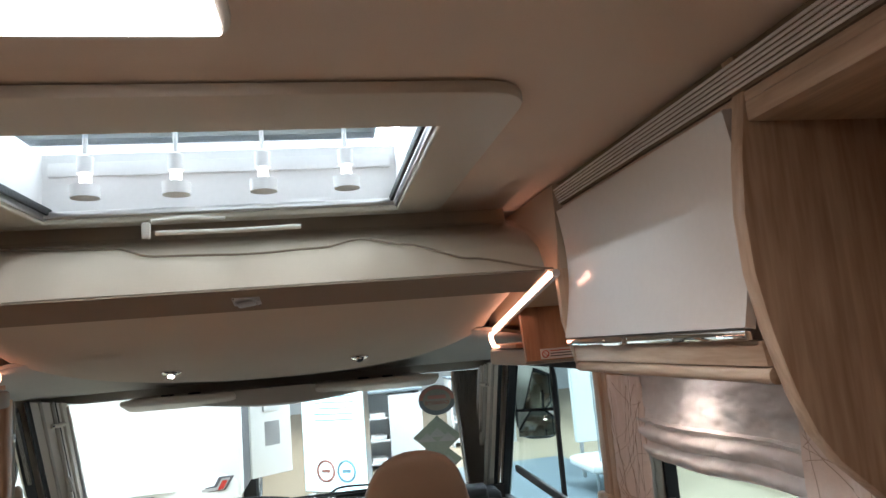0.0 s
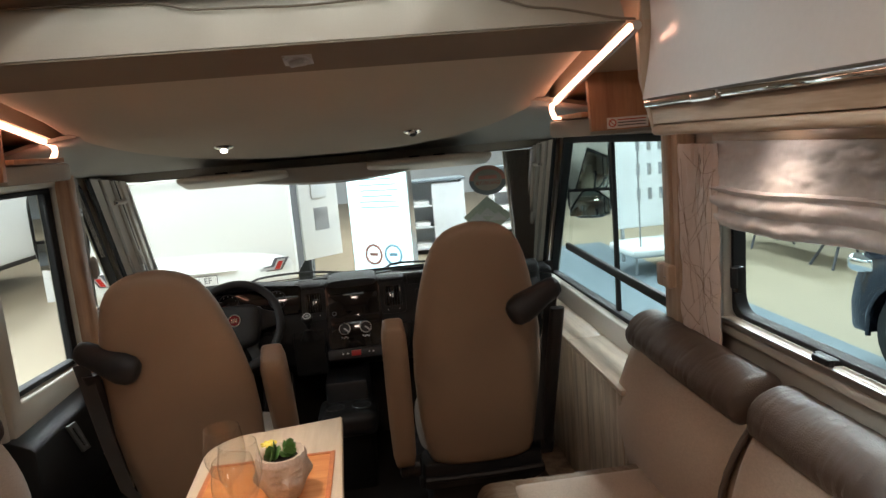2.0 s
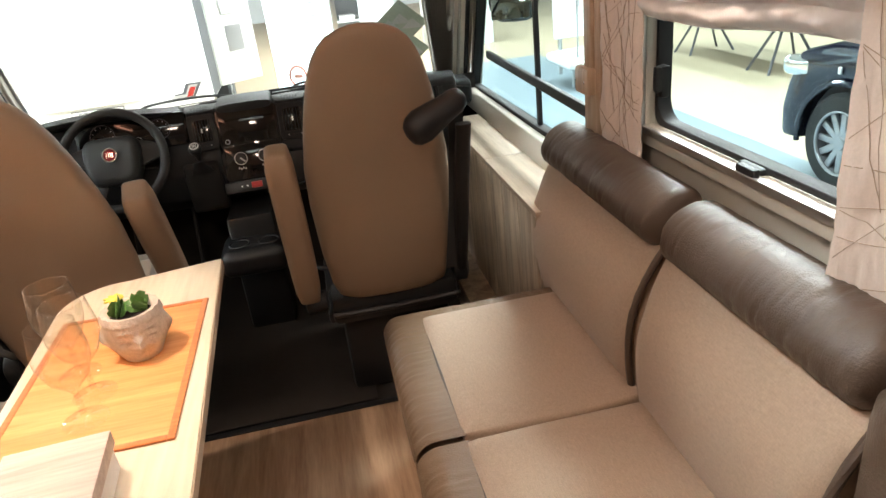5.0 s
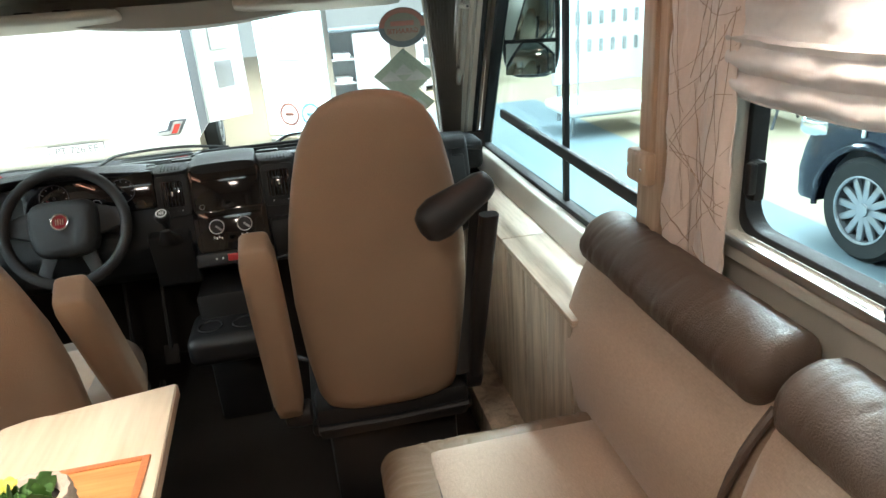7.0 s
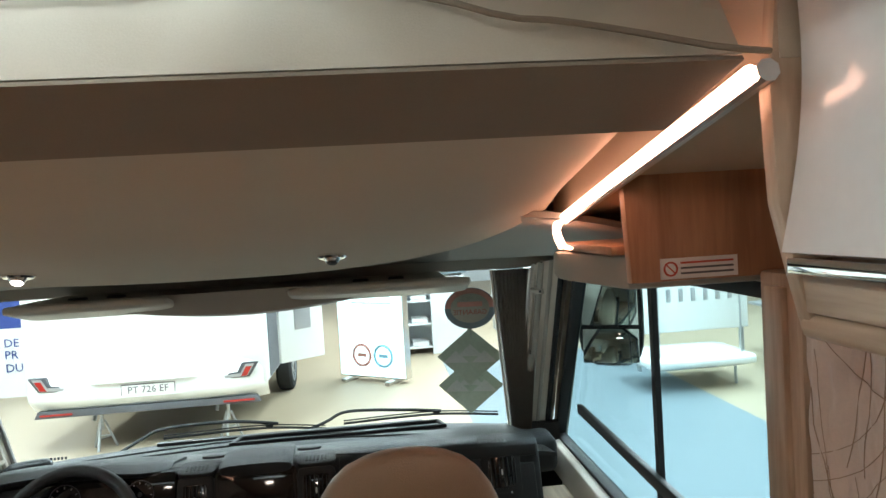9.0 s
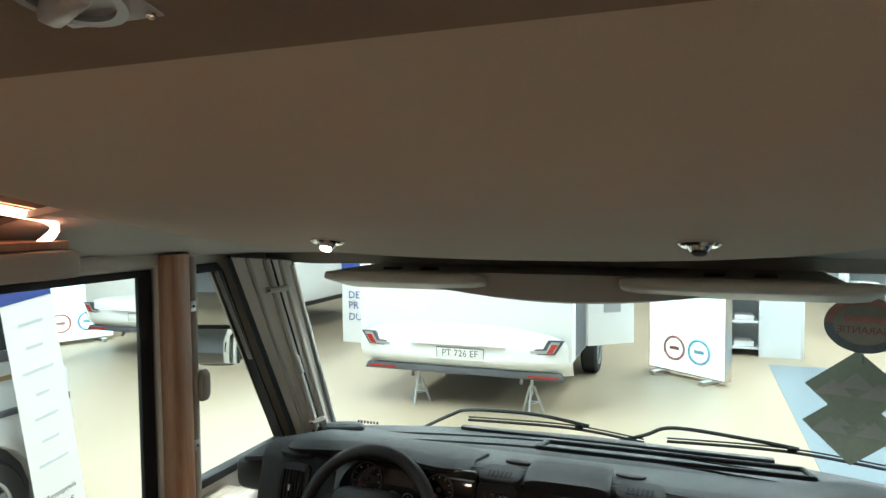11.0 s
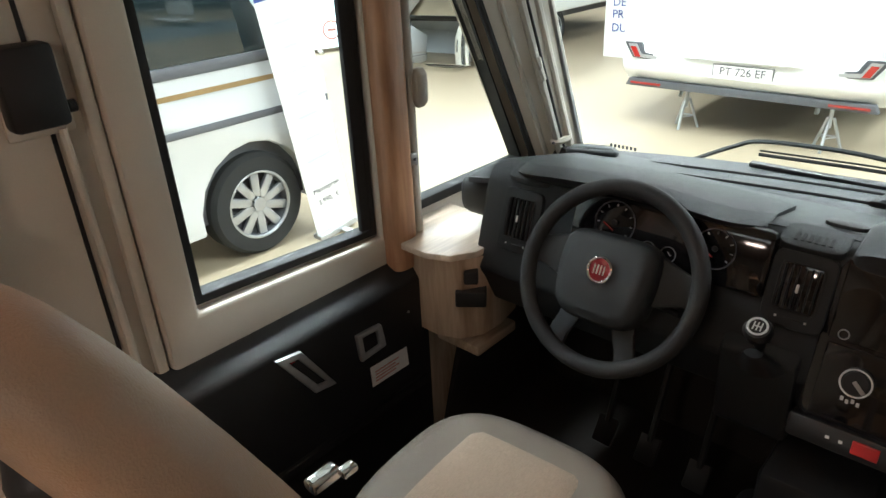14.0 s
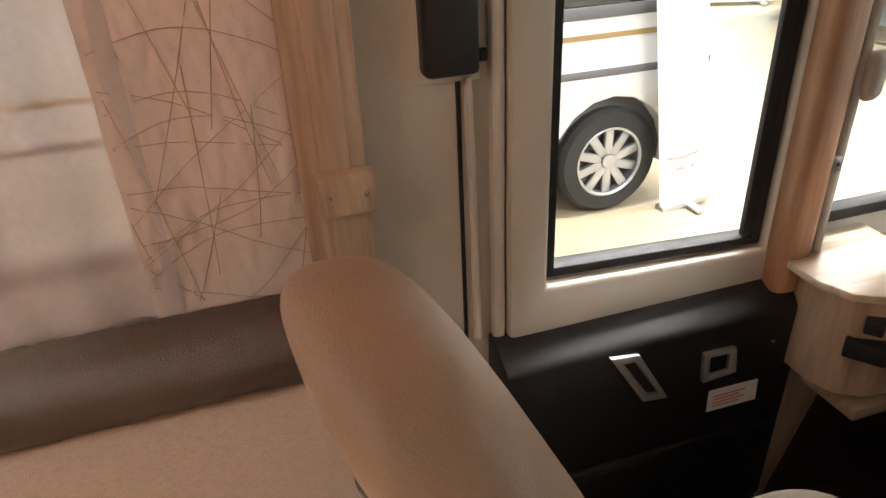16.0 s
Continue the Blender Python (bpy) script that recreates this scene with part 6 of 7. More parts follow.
# stickers on the windscreen
disc = thing("round_sticker", "round red and white sticker inside the windscreen", "sticker", pose(0.742, 4.510, 1.247, 76, 0, -13))
part("disc", prism(oval(0.094, 0.076, 44, 2), "z", 0, 0.0012), M["sticker_blue"], disc)
part("band", prism([(0.091 * math.cos(a * math.pi / 24), 0.073 * math.sin(a * math.pi / 24)) for a in range(25)], "z", 0.0014, 0.0018), M["pale_red"], disc, "pale red upper band")
# the centre's backlit shade is painted in grey
part("inner_disc", prism(oval(0.072, 0.054, 40, 2), "z", 0.002, 0.003), M["shade"], disc, "pale centre, backlit shade put into its grey-beige")
part("text_bar", rbox(0, 0.014, 0.0037, 0.092, 0.018, 0.0008), M["pale_red"], disc)
lettering("GARANTIE", 0.026, M["sticker_red"], pose(0, -0.016, 0.0038) @ Matrix.Diagonal((-1, 1, 1, 1)), disc)
part("thread", tube([(0, -0.076, 0.0), (0, -0.105, 0.0)], 0.0012, 5), M["ink"], disc)
for z, y, dy in ((1.055, 4.595, 0), (0.930, 4.655, 1)):
    d = thing("diamond_sticker", "olive diamond-shaped sticker inside the windscreen", "sticker", pose(0.742 + 0.004 * dy, y - 0.012, z, 72, 0, -16), "diamond stickers")
    part("sheet", prism([(0.128, 0), (0, 0.108), (-0.128, 0), (0, -0.108)], "z", 0.0 + 0.002 * dy, 0.0012 + 0.002 * dy), M["sticker"], d)
    for a, b in ((-0.055, -0.012), (0.055, -0.012), (0.0, 0.012)):
        part("print", prism([(a + 0.050, b - 0.012), (a, b + 0.034), (a - 0.050, b - 0.012)], "z", 0.0014 + 0.002 * dy, 0.0018 + 0.002 * dy), M["pleat"], d)
etch = thing("glass_marks", "small row of dark marks at the windscreen's foot", "marking", kind="structure")
for k in range(7):
    part("mark", rbox(-0.852 + 0.013 * k, 4.655, 0.782, 0.007, 0.002, 0.010), M["ink"], etch)


def mirror(s):
    t = thing("wing_mirror", "black wing mirror with two glasses outside the cab window", "wing mirror", pose(1.235, 4.40, 1.22, 0, 0, -26) if s > 0 else pose(-1.275, 4.40, 1.22, 0, 0, 16), "wing mirrors")
    part("housing", loft([[(px, y, pz) for px, pz in oval(0.115 * k, 0.20 * k, 28, 4)] for y, k in ((-0.035, 0.96), (-0.02, 1.0), (0.05, 0.92), (0.09, 0.6))]), M["black"], t)
    part("upper_glass", rbox(0, -0.039, 0.062, 0.195, 0.004, 0.225, 0.0015), M["mirror"], t)
    part("lower_glass", moved(rbox(0, 0, 0, 0.195, 0.004, 0.125, 0.0015), pose(0, -0.041, -0.122, -8, 0, 0)), M["mirror"], t)
    part("divider", rbox(0, -0.040, -0.054, 0.20, 0.006, 0.010, 0.002), M["black"], t)
    part("arm", tube([(-s * 0.05, 0.05, 0.15), (-s * 0.14, 0.09, 0.20), (-s * 0.22, 0.10, 0.24)], 0.022, 10), M["black"], t)


mirror(1)
mirror(-1)

# ---- cab floor ----
cm = thing("cab_mat", "black cab carpet mat with blue stitched letters", "mat")
part("mat", rbox(0.02, 3.80, 0.004, 0.62, 1.08, 0.008, 0.003), M["carpet"], cm)
for k in range(7):
    part("letter_bar", rbox(-0.14 + 0.024 * k, 4.24, 0.0095, 0.014 if k % 2 else 0.018, 0.030, 0.002), M["ink_navy"], cm, "blue stitched letter")
single("step_trim", span(-0.5, 0.40, 3.225, 3.25, 0.001, 0.006, 0.002), M["black"], "black threshold strip between saloon and cab", "trim", kind="structure")
warn = thing("warning_label", "white warning label on the corner shelf", "label")
part("paper", span(0.843, 0.965, 3.0515, 3.0545, 1.4555, 1.487), M["paper"], warn)
part("symbol", moved(tube([(0.010 * math.cos(a * math.pi / 10), 0, 0.010 * math.sin(a * math.pi / 10)) for a in range(20)], 0.0016, 6, True), Matrix.Translation((0.858, 3.0505, 1.471))), M["ink_red"], warn)
part("symbol_bar", rbox(0.858, 3.0505, 1.471, 0.018, 0.001, 0.002, 0, 1, Matrix.Rotation(radians(45), 4, "Y")), M["ink_red"], warn)
for k in range(3):
    part("text_bar", span(0.874, 0.958, 3.0505, 3.0513, 1.478 - 0.008 * k, 1.481 - 0.008 * k), M["ink_red"] if k == 0 else M["ink"], warn)


# ---- the exhibition hall ----
GZ = -0.55
single("ground", span(-30, 30, -20, 40, GZ - 0.05, GZ), M["hall_floor"], "smooth beige hall floor", "floor", kind="structure")
single("pavement", span(1.30, 4.08, 2.2, 12.5, GZ, GZ + 0.004), M["hall_blue"], "blue-grey carpet lane on the hall floor", "carpet", kind="structure")
for nm, a in (("hall_wall_north", (-30, 30, 26, 26.3)), ("hall_wall_south", (-30, 30, -14.3, -14)), ("hall_wall_west", (-30.3, -30, -14, 26.3)), ("hall_wall_east", (30, 30.3, -14, 26.3))):
    single(nm, span(a[0], a[1], a[2], a[3], GZ, 6.6), M["hall_wall"], "plain grey hall wall", "wall", kind="structure")
single("hall_ceiling", span(-30, 30, -14, 26, 6.6, 6.8), M["hall_wall"], "plain grey hall ceiling", "ceiling", kind="structure")


def wheel(parent, x, y, z, s, rim, r=0.345, w=0.22, spokes=10):
    """A wheel whose outer face looks along s * x."""
    m = pose(x, y, z, 0, 90 * s, 0)
    ty = part("tyre", moved(lathe([(r * 0.66, -w / 2), (r * 0.92, -w / 2), (r, -w * 0.36), (r, w * 0.36), (r * 0.92, w / 2), (r * 0.66, w / 2), (r * 0.64, w * 0.3)], 36, False), m), M["tyre"], parent)
    part("rim", moved(lathe([(r * 0.66, w * 0.48), (r * 0.62, w * 0.40), (r * 0.60, w * 0.15), (0.01, w * 0.12)], 36, False), m), M["ink"], ty)
    part("rim_edge", moved(tube([(r * 0.645 * math.cos(a * math.pi / 18), r * 0.645 * math.sin(a * math.pi / 18), w * 0.46) for a in range(36)], 0.012, 6, True), m), M["alloy"], ty)
    for k in range(spokes):
        a = 2 * math.pi * k / spokes
        part("spoke", moved(rbox(r * 0.36, 0, w * 0.34, r * 0.54, rim, 0.03, 0.01), m @ Matrix.Rotation(a, 4, "Z")), M["alloy"], ty)
    part("hub", moved(lathe([(r * 0.15, w * 0.25), (r * 0.13, w * 0.46), (0.01, w * 0.48)], 20), m), M["alloy"], ty)


def caravan(x0, x1, y, label, detail):
    """Its rear face looks along -y at the given y."""
    t = thing("caravan", label, "caravan", None, "white caravans")
    L = 5.2
    part("body", prism([(x0, 0.02), (x1, 0.02), (x1, 2.10), (x1 - 0.12, 2.22), (x0 + 0.12, 2.22), (x0, 2.10)], "y", y + 0.06, y + L, 0.04), M["body"], t)
    xm, w = (x0 + x1) / 2, (x1 - x0) / 2

    def apron(u, v):
        a = 2 * u - 1
        z = -0.115 + 0.52 * v
        out = 0.10 * math.exp(-((v - 0.42) / 0.32) ** 4) * (1 - 0.25 * a ** 6) - 0.05 * max(0.0, (0.25 - v)) * 4
        dip = 0.035 * math.exp(-(a / 0.42) ** 6) * math.exp(-((v - 0.45) / 0.2) ** 2)
        return (xm + w * a * (1 - 0.02 * (1 - v)), y + 0.08 - out + dip + 0.10 * abs(a) ** 8, z)
    part("rear_apron", thick(sheet(apron, 40, 16), 0.02), M["body"], t, "moulded white rear apron")
    part("bumper_strip", prism([(xm - w * 0.93, -0.155), (xm + w * 0.93, -0.155), (xm + w * 0.90, -0.085), (xm - w * 0.90, -0.085)], "y", y + 0.02, y + 0.10, 0.006), M["ink"], t, "dark bumper strip")
    for s in (-1, 1):
        part("reflector", span(xm + s * w * 0.62, xm + s * w * 0.88, y + 0.008, y + 0.022, -0.132, -0.112, 0.002), M["redlamp"], t)
        q = lambda a, b: (xm + s * w * a, b)
        lampb = part("tail_lamp", prism([q(0.50, 0.105), q(0.86, 0.125), q(0.94, 0.270), q(0.80, 0.270), q(0.76, 0.180), q(0.50, 0.155)], "y", y - 0.030, y + 0.02, 0.006), M["rim"], t, "angled chrome-edged tail lamp")
        part("lamp_glass", prism([q(0.53, 0.117), q(0.845, 0.137), q(0.905, 0.256), q(0.83, 0.256), q(0.785, 0.166), q(0.53, 0.144)], "y", y - 0.034, y - 0.028), M["silver"], lampb)
        part("lamp_red", prism([q(0.79, 0.136), q(0.84, 0.140), q(0.885, 0.232), q(0.835, 0.232)], "y", y - 0.038, y - 0.033), M["redlamp"], lampb, "red lamp segment")
    part("plate_lip", prism([(xm - 0.52, 0.165), (xm + 0.50, 0.165), (xm + 0.52, 0.180), (xm - 0.54, 0.180)], "y", y - 0.05, y + 0.03, 0.005), M["body"], t, "white lip over the number plate")
    pl = part("number_plate", rbox(xm + 0.02, y - 0.014, 0.075, 0.52, 0.012, 0.11, 0.004), M["paper"], t, "white number plate")
    if detail:
        lettering("PT 726 EF", 0.098, M["ink"], pose(xm + 0.02, y - 0.0215, 0.075, 90, 0, 0), pl)
    part("plate_frame", prism([(xm - 0.245, 0.015), (xm + 0.285, 0.015), (xm + 0.285, 0.135), (xm - 0.245, 0.135)], "y", y - 0.019, y - 0.012, 0.0, holes=([(xm - 0.235, 0.024), (xm + 0.275, 0.024), (xm + 0.275, 0.126), (xm - 0.235, 0.126)],)), M["ink"], pl)
    part("grab_rail", tube([(xm - 0.75, y + 0.0, 1.26), (xm + 0.75, y + 0.0, 1.28)], 0.015, 8), M["paper"], t)
    part("underframe", span(x0 + 0.3, x1 - 0.3, y + 0.3, y + L, -0.12, 0.02), M["ink"], t)
    wheel(t, x1 - 0.12, y + 2.25, GZ + 0.33, 1, 0.05, 0.33, 0.2, 8)
    wheel(t, x0 + 0.12, y + 2.25, GZ + 0.33, -1, 0.05, 0.33, 0.2, 8)
    if detail:
        # flat ink slab paints the unlit inside of the open doorway
        part("door_opening", span(x1 - 0.01, x1 + 0.006, y + 0.22, y + 0.86, 0.06, 1.95), M["ink"], t, "open doorway, its inner shade put in as a dark slab")
        d = part("door_leaf", moved(span(0, 0.60, -0.02, 0.02, 0.05, 1.95, 0.01), pose(x1 + 0.01, y + 0.92, 0, 0, 0, 38)), M["body"], t, "open white door leaf")
        part("door_vent", moved(span(0.20, 0.42, -0.026, -0.02, 0.42, 0.72, 0.002), pose(x1 + 0.01, y + 0.92, 0, 0, 0, 38)), M["silver"], d)
        for k in range(2):
            part("door_box", moved(span(0.18, 0.42, -0.045, -0.02, 0.85 + 0.42 * k, 1.15 + 0.42 * k, 0.008), pose(x1 + 0.01, y + 0.92, 0, 0, 0, 38)), M["carton"], d)
        part("roof_shade", span(x0 + 0.1, x1 - 0.1, y + 0.045, y + 0.075, 1.32, 1.36, 0.004), M["gold"], t, "thin bronze trim line")
    for s in (-1, 1):
        part("corner_steady", tube([(xm + s * 0.62, y + 0.30, -0.10), (xm + s * 0.62, y + 0.22, -0.26)], 0.02, 8), M["steel"], t)
    return t


caravan(-3.20, -0.80, 9.10, "white caravan seen from its rear with its side door open", True)
caravan(-8.35, -6.0, 10.0, "white caravan parked further off with red tail lamp", False)


def axle_stand(x, y):
    t = thing("axle_stand", "grey steel axle stand under the caravan", "axle stand", pose(x, y, GZ), "axle stands")
    for a in range(3):
        c, s = math.cos(a * 2.09 + 0.5), math.sin(a * 2.09 + 0.5)
        part("leg", tube([(0.13 * c, 0.13 * s, 0.0), (0.025 * c, 0.025 * s, 0.29)], 0.014, 6), M["steel"], t)
    part("brace", tube([(0.085 * math.cos(a * 2.09 + 0.5), 0.085 * math.sin(a * 2.09 + 0.5), 0.12) for a in range(3)], 0.008, 6, True), M["steel"], t)
    part("post", tube([(0, 0, 0.20), (0, 0, 0.43)], 0.018, 8), M["steel"], t)
    part("saddle", rbox(0, 0, 0.435, 0.07, 0.05, 0.02, 0.004), M["steel"], t)


axle_stand(-1.25, 9.27)
axle_stand(-2.54, 9.30)


def poster(ax, ay, bx, by, h, label, rings, group="lit posters"):
    t = thing("light_box", label, "poster", None, group)
    w = math.hypot(bx - ax, by - ay)
    m = pose(ax, ay, GZ, 0, 0, math.degrees(math.atan2(by - ay, bx - ax)))
    part("frame", moved(span(0, w, 0.0, 0.12, 0.05, h, 0.008), m), M["alu"], t)
    part("face", moved(span(0.02, w - 0.02, -0.006, 0.002, 0.07, h - 0.02), m), M["lightbox"], t, "glowing pale blue face")
    for x in (0.2, w - 0.2):
        part("foot", moved(rbox(x, 0.06, 0.025, 0.08, 0.5, 0.05, 0.008), m), M["alu"], t)
    if rings:
        for x, c in ((0.36 * w, M["pale_red"]), (0.68 * w, M["pale_blue"])):
            r = part("seal_mark", moved(tube([(x + 0.145 * math.cos(a * math.pi / 16), -0.010, 0.36 + 0.145 * math.sin(a * math.pi / 16)) for a in range(32)], 0.020, 6, True), m), c, t)
            part("seal_text", moved(rbox(x, -0.009, 0.36, 0.15, 0.004, 0.05), m), c, r)
    for k in range(9):
        part("text_bar", moved(rbox(w / 2 + 0.02 * (k % 3), -0.008, h - 0.28 - 0.085 * k, w * (0.62 if k % 3 else 0.5), 0.002, 0.018), m), M["pale_blue"], t)


poster(-0.217, 11.70, 0.70, 11.04, 2.05, "lit white poster box with two round seals", True)
poster(-9.55, 10.05, -9.0, 11.2, 2.0, "lit pale poster box before the far caravan", True)
b = thing("price_banner", "white roll-up price banner with navy headline", "banner", pose(-3.45, 5.57, GZ, 0, -8, 90))
part("sheet", span(-0.17, 0.17, -0.002, 0.002, 0.03, 2.05), M["paper"], b)
part("cassette", rbox(0, 0.0, 0.03, 0.36, 0.10, 0.05, 0.015), M["silver"], b)
part("foot", rbox(0.02, 0.0, 0.02, 0.05, 0.34, 0.02, 0.004), M["silver"], b)
part("headline", span(-0.168, 0.168, -0.004, -0.002, 1.62, 1.72), M["ink_navy"], b)
for k, w in enumerate((0.16, 0.11, 0.21, 0.09, 0.16, 0.12, 0.20)):
    part("text_bar", rbox(0, -0.003, 1.48 - 0.15 * k, w, 0.002, 0.020), M["hall_wall"], b)
lettering("Messepreis", 0.052, M["ink"], pose(0, -0.004, 0.36, 90, 0, 0), b)
lettering("2.990,- €", 0.050, M["ink"], pose(0, -0.004, 0.27, 90, 0, 0), b)
fl = thing("flag_banner", "white and blue banner behind the caravan", "banner")
part("sheet", span(-5.10, -4.00, 12.2, 12.22, GZ, 2.4), M["paper"], fl)
part("blue_head", span(-5.10, -4.00, 12.19, 12.2, 0.447, 2.4), M["ink_navy"], fl, "blue printed head")
for k, w in enumerate(("DE", "PR", "DU")):
    lettering(w, 0.17, M["ink_navy"], pose(-4.98, 12.185, (0.23, 0.06, -0.13)[k], 90, 0, 0), fl, align="LEFT")


def neighbour():
    t = thing("motorhome", "silver-white motorhome with bronze and black stripes", "motorhome")
    x = -3.55
    prof = [(-1.5, -0.28), (5.62, -0.28), (5.74, 0.1), (5.70, 0.55), (5.52, 0.80), (4.95, 1.70), (4.6, 2.25), (-1.5, 2.25)]
    arch = [(5.06 + 0.41 * math.cos(radians(a)), -0.21 + 0.43 * math.sin(radians(a))) for a in range(-10, 191, 20)]
    low = [(-1.5, -0.28)] + [p for p in reversed(arch)] + prof[1:]
    part("body", prism(low, "x", x - 2.2, x, 0.02), M["bodysilver"], t)
    part("wheel_well", span(x - 0.5, x - 0.10, 4.62, 5.50, -0.25, 0.22), M["ink"], t)
    part("side_window", prism([(3.55, 0.76), (5.38, 0.76), (4.90, 1.56), (3.55, 1.56)], "x", x - 0.002, x + 0.010, 0.01), M["darkglass"], t, "dark cab side window")
    part("window_sill", span(x, x + 0.012, 3.4, 5.5, 0.690, 0.757, 0.004), M["ink"], t)
    part("bronze_stripe", span(x, x + 0.006, -1.5, 5.6, 0.575, 0.605), M["gold"], t, "thin bronze stripe")
    part("black_stripe", span(x, x + 0.008, -1.5, 5.70, 0.355, 0.400, 0.003), M["ink"], t, "black rubbing strip")
    part("door_gap", span(x, x + 0.004, 4.50, 4.512, -0.2, 0.68), M["ink"], t)
    wheel(t, x - 0.125, 5.065, GZ + 0.345, 1, 0.062, 0.345, 0.22, 10)


neighbour()


def suv():
    t = thing("car", "dark navy off-road car with alloy wheels", "car")
    x = 3.80
    y0 = 5.93
    low = [(y0, -0.28), (y0 + 0.02, -0.05), (y0 - 0.02, 0.12), (y0 - 0.12, 0.38), (y0 - 0.45, 0.47), (y0 - 1.25, 0.52), (y0 - 1.95, 1.05), (y0 - 3.9, 1.08), (y0 - 4.4, 0.5), (y0 - 4.42, -0.28)]
    def arch(c):
        return [(c + 0.42 * math.cos(radians(a)), -0.2 + 0.42 * math.sin(radians(a))) for a in range(190, -11, -20)]
    poly = low[:] + [(p[0], p[1]) for p in arch(y0 - 3.55)] + [(p[0], p[1]) for p in arch(y0 - 0.62)]
    part("body", prism(poly, "x", x, x + 1.75, 0.05), M["navy"], t)
    part("side_glass", prism([(y0 - 1.45, 0.56), (y0 - 1.98, 0.98), (y0 - 3.7, 1.0), (y0 - 3.9, 0.58)], "x", x - 0.008, x + 0.01, 0.005), M["darkglass"], t)
    part("lower_trim", span(x - 0.012, x + 0.03, y0 - 3.1, y0 - 1.22, -0.30, -0.14, 0.01), M["black"], t)
    part("headlamp", moved(cushion(0, 0, 0, 0.10, 0.26, 0.13, 0.04, 0.01), pose(x + 0.03, y0 - 0.12, 0.27, 0, 0, 10)), M["mirror"], t)
    part("side_blinker", rbox(x - 0.012, y0 - 0.56, 0.30, 0.014, 0.03, 0.05, 0.006), M["paper"], t, "small white side lamp")
    for c in (0.62, 3.55):
        part("wheel_well", span(x + 0.10, x + 0.5, y0 - c - 0.42, y0 - c + 0.42, -0.25, 0.2), M["ink"], t)
        part("arch_lip", tube([(x - 0.004, y0 - c + 0.42 * math.cos(radians(a)), -0.2 + 0.42 * math.sin(radians(a))) for a in range(-10, 191, 12)], 0.022, 8), M["navy"], t)
        wheel(t, x + 0.11, y0 - c, GZ + 0.35, -1, 0.05, 0.35, 0.23, 12)


suv()


def trestle_table():
    t = thing("trestle_table", "grey folding table on dark trestles in the hall", "table")
    part("top", rbox(6.1, 9.9, 0.18, 0.9, 2.6, 0.04, 0.008), M["silver"], t)
    for y in (9.0, 10.8):
        for dx in (-0.35, 0.35):
            part("leg", tube([(6.1 + dx, y - 0.22, GZ), (6.1, y, 0.16)], 0.018, 6), M["ink"], t)
            part("leg", tube([(6.1 + dx, y + 0.22, GZ), (6.1, y, 0.16)], 0.018, 6), M["ink"], t)


trestle_table()


def counter(x, y, w, d, h):
    t = thing("display_counter", "white display counter with open shelves", "counter", pose(x, y, GZ), "white counters")
    part("side", span(0, 0.04, 0, d, 0, h, 0.004), M["carton"], t)
    part("side", span(w - 0.04, w, 0, d, 0, h, 0.004), M["carton"], t)
    part("front", span(w * 0.42, w - 0.04, 0, 0.03, 0, h - 0.04), M["carton"], t)
    part("back", span(0.04, w - 0.04, d - 0.03, d, 0, h), M["carton"], t)
    part("top", span(-0.03, w + 0.03, -0.03, d + 0.03, h, h + 0.04, 0.006), M["hall_blue"], t)
    for k in range(3):
        part("shelf", span(0.04, w * 0.42, 0.02, d - 0.04, 0.10 + 0.38 * k, 0.13 + 0.38 * k), M["carton"], t)
        part("papers", span(0.10, w * 0.36, 0.08, d - 0.14, 0.13 + 0.38 * k, 0.20 + 0.38 * k, 0.004), M["paper"], t)


counter(0.80, 13.0, 1.0, 0.6, 1.30)
counter(2.6, 14.6, 1.3, 0.6, 1.35)


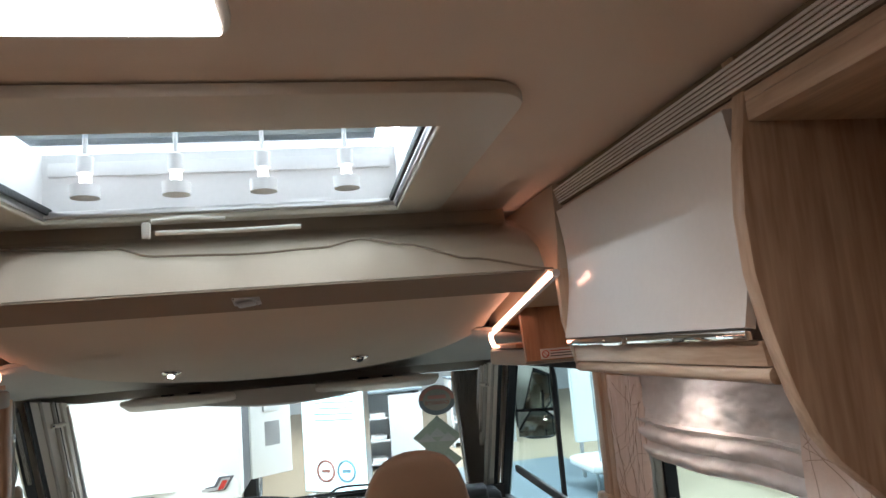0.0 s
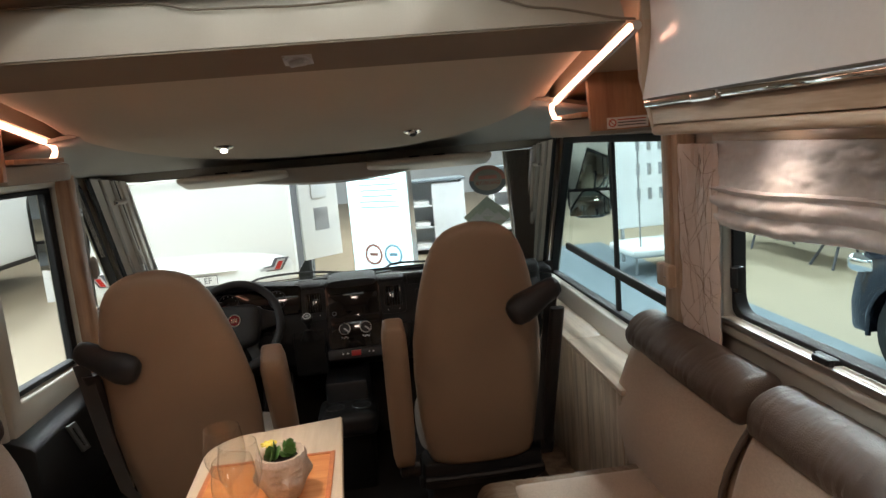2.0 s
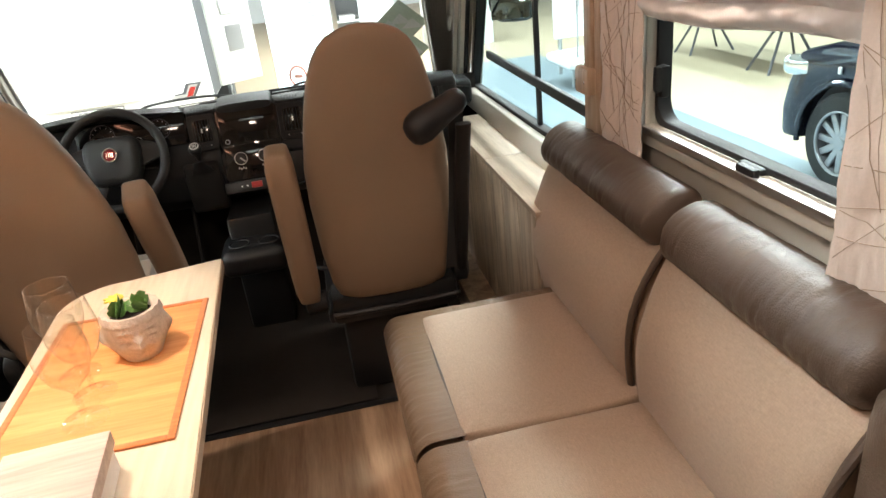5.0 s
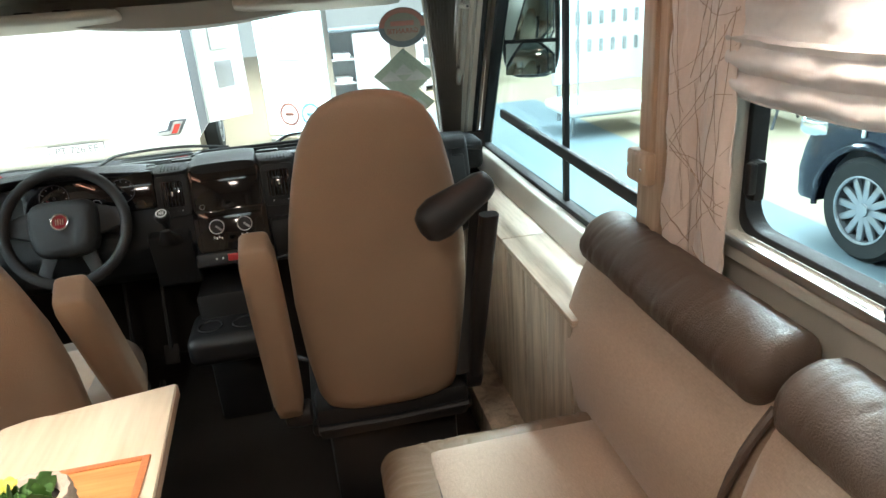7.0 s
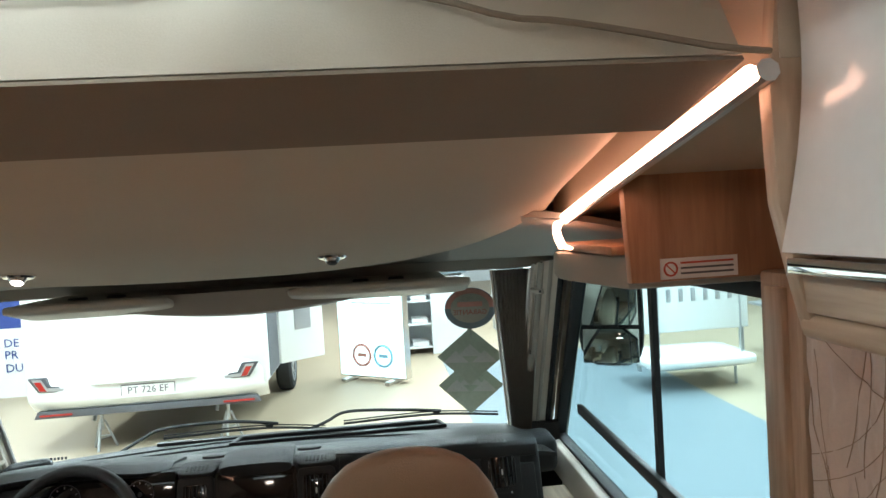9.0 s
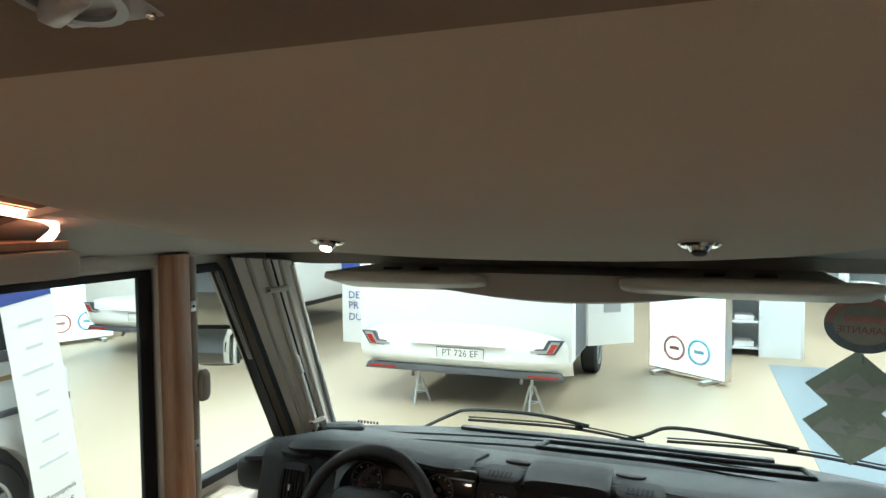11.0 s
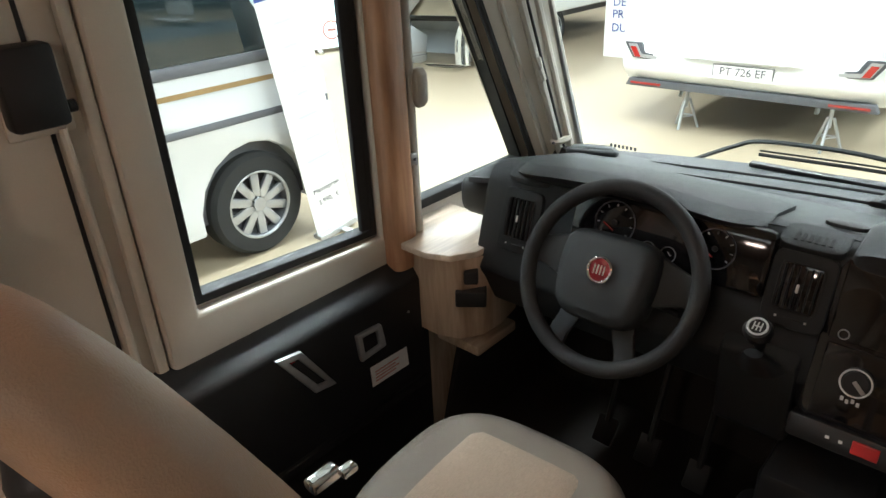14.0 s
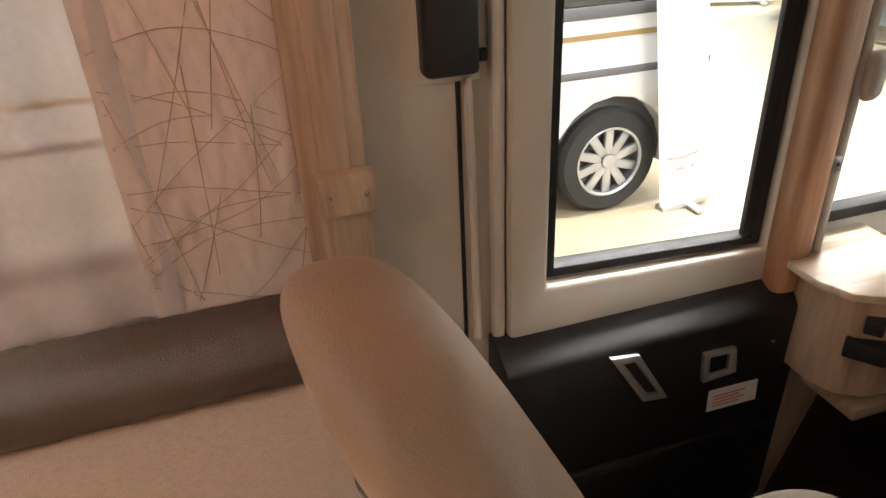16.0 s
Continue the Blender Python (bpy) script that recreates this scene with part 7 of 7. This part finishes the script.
def display_wall():
    t = thing("display_stand", "white display stand with rows of slots", "display stand")
    part("board", span(3.70, 5.30, 10.6, 10.7, -0.05, 2.1, 0.01), M["body"], t)
    for r in range(4):
        for c in range(7):
            part("slot", span(4.0 + 0.17 * c, 4.06 + 0.17 * c, 10.585, 10.6, 0.35 + 0.36 * r, 0.52 + 0.36 * r, 0.004), M["silver"], t)
    part("leg", span(3.76, 3.80, 10.62, 10.68, GZ, -0.05), M["steel"], t)
    part("leg", span(5.20, 5.24, 10.62, 10.68, GZ, -0.05), M["steel"], t)
    part("base_tray", cushion(4.1, 9.9, -0.22, 1.3, 0.9, 0.14, 0.06, 0.02), M["body"], t, "white moulded tray")
    for x in (3.6, 4.6):
        part("tray_leg", tube([(x, 9.7, GZ), (x, 9.7, -0.24)], 0.02, 6), M["steel"], t)
        part("rail", tube([(x, 9.55, -0.2), (x, 9.55, 1.6)], 0.012, 6), M["steel"], t)


display_wall()


# the last tube goes with the lamp added above the rooflight
for hx, hy in HALL_LAMPS + ((1.6, 2.6),):
    tb = thing("tube_light", "long glowing hall tube light", "tube light", None, "hall tube lights")
    part("diffuser", span(hx - 0.3, hx + 0.3, hy - 3, hy + 3, 5.74, 5.80, 0.01), M["display"], tb)
    part("housing", span(hx - 0.4, hx + 0.4, hy - 3.1, hy + 3.1, 5.81, 5.95, 0.02), M["silver"], tb)
    for dy in (-2, 2):
        part("hanger", tube([(hx, hy + dy, 5.95), (hx, hy + dy, 6.6)], 0.01, 6), M["steel"], tb)
# a crosswise row of tubes and the roof beams, seen up through the rooflight
cross = thing("tube_light", "long glowing hall tube light across the hall", "tube light", None, "hall tube lights")
part("diffuser", span(-9, 7, 14.5, 15.0, 5.74, 5.80, 0.01), M["display"], cross)
part("housing", span(-9.1, 7.1, 14.4, 15.1, 5.81, 5.95, 0.02), M["silver"], cross)
for dx in (-8, -3, 2, 6):
    part("hanger", tube([(dx, 14.75, 5.95), (dx, 14.75, 6.6)], 0.01, 6), M["steel"], cross)
for y in (9.0, 12.0, 17.5):
    single("roof_beam", span(-30, 30, y - 0.12, y + 0.12, 6.2, 6.6, 0.01), M["steel"], "grey steel beam under the hall roof", "beam", "hall roof beams", "structure")
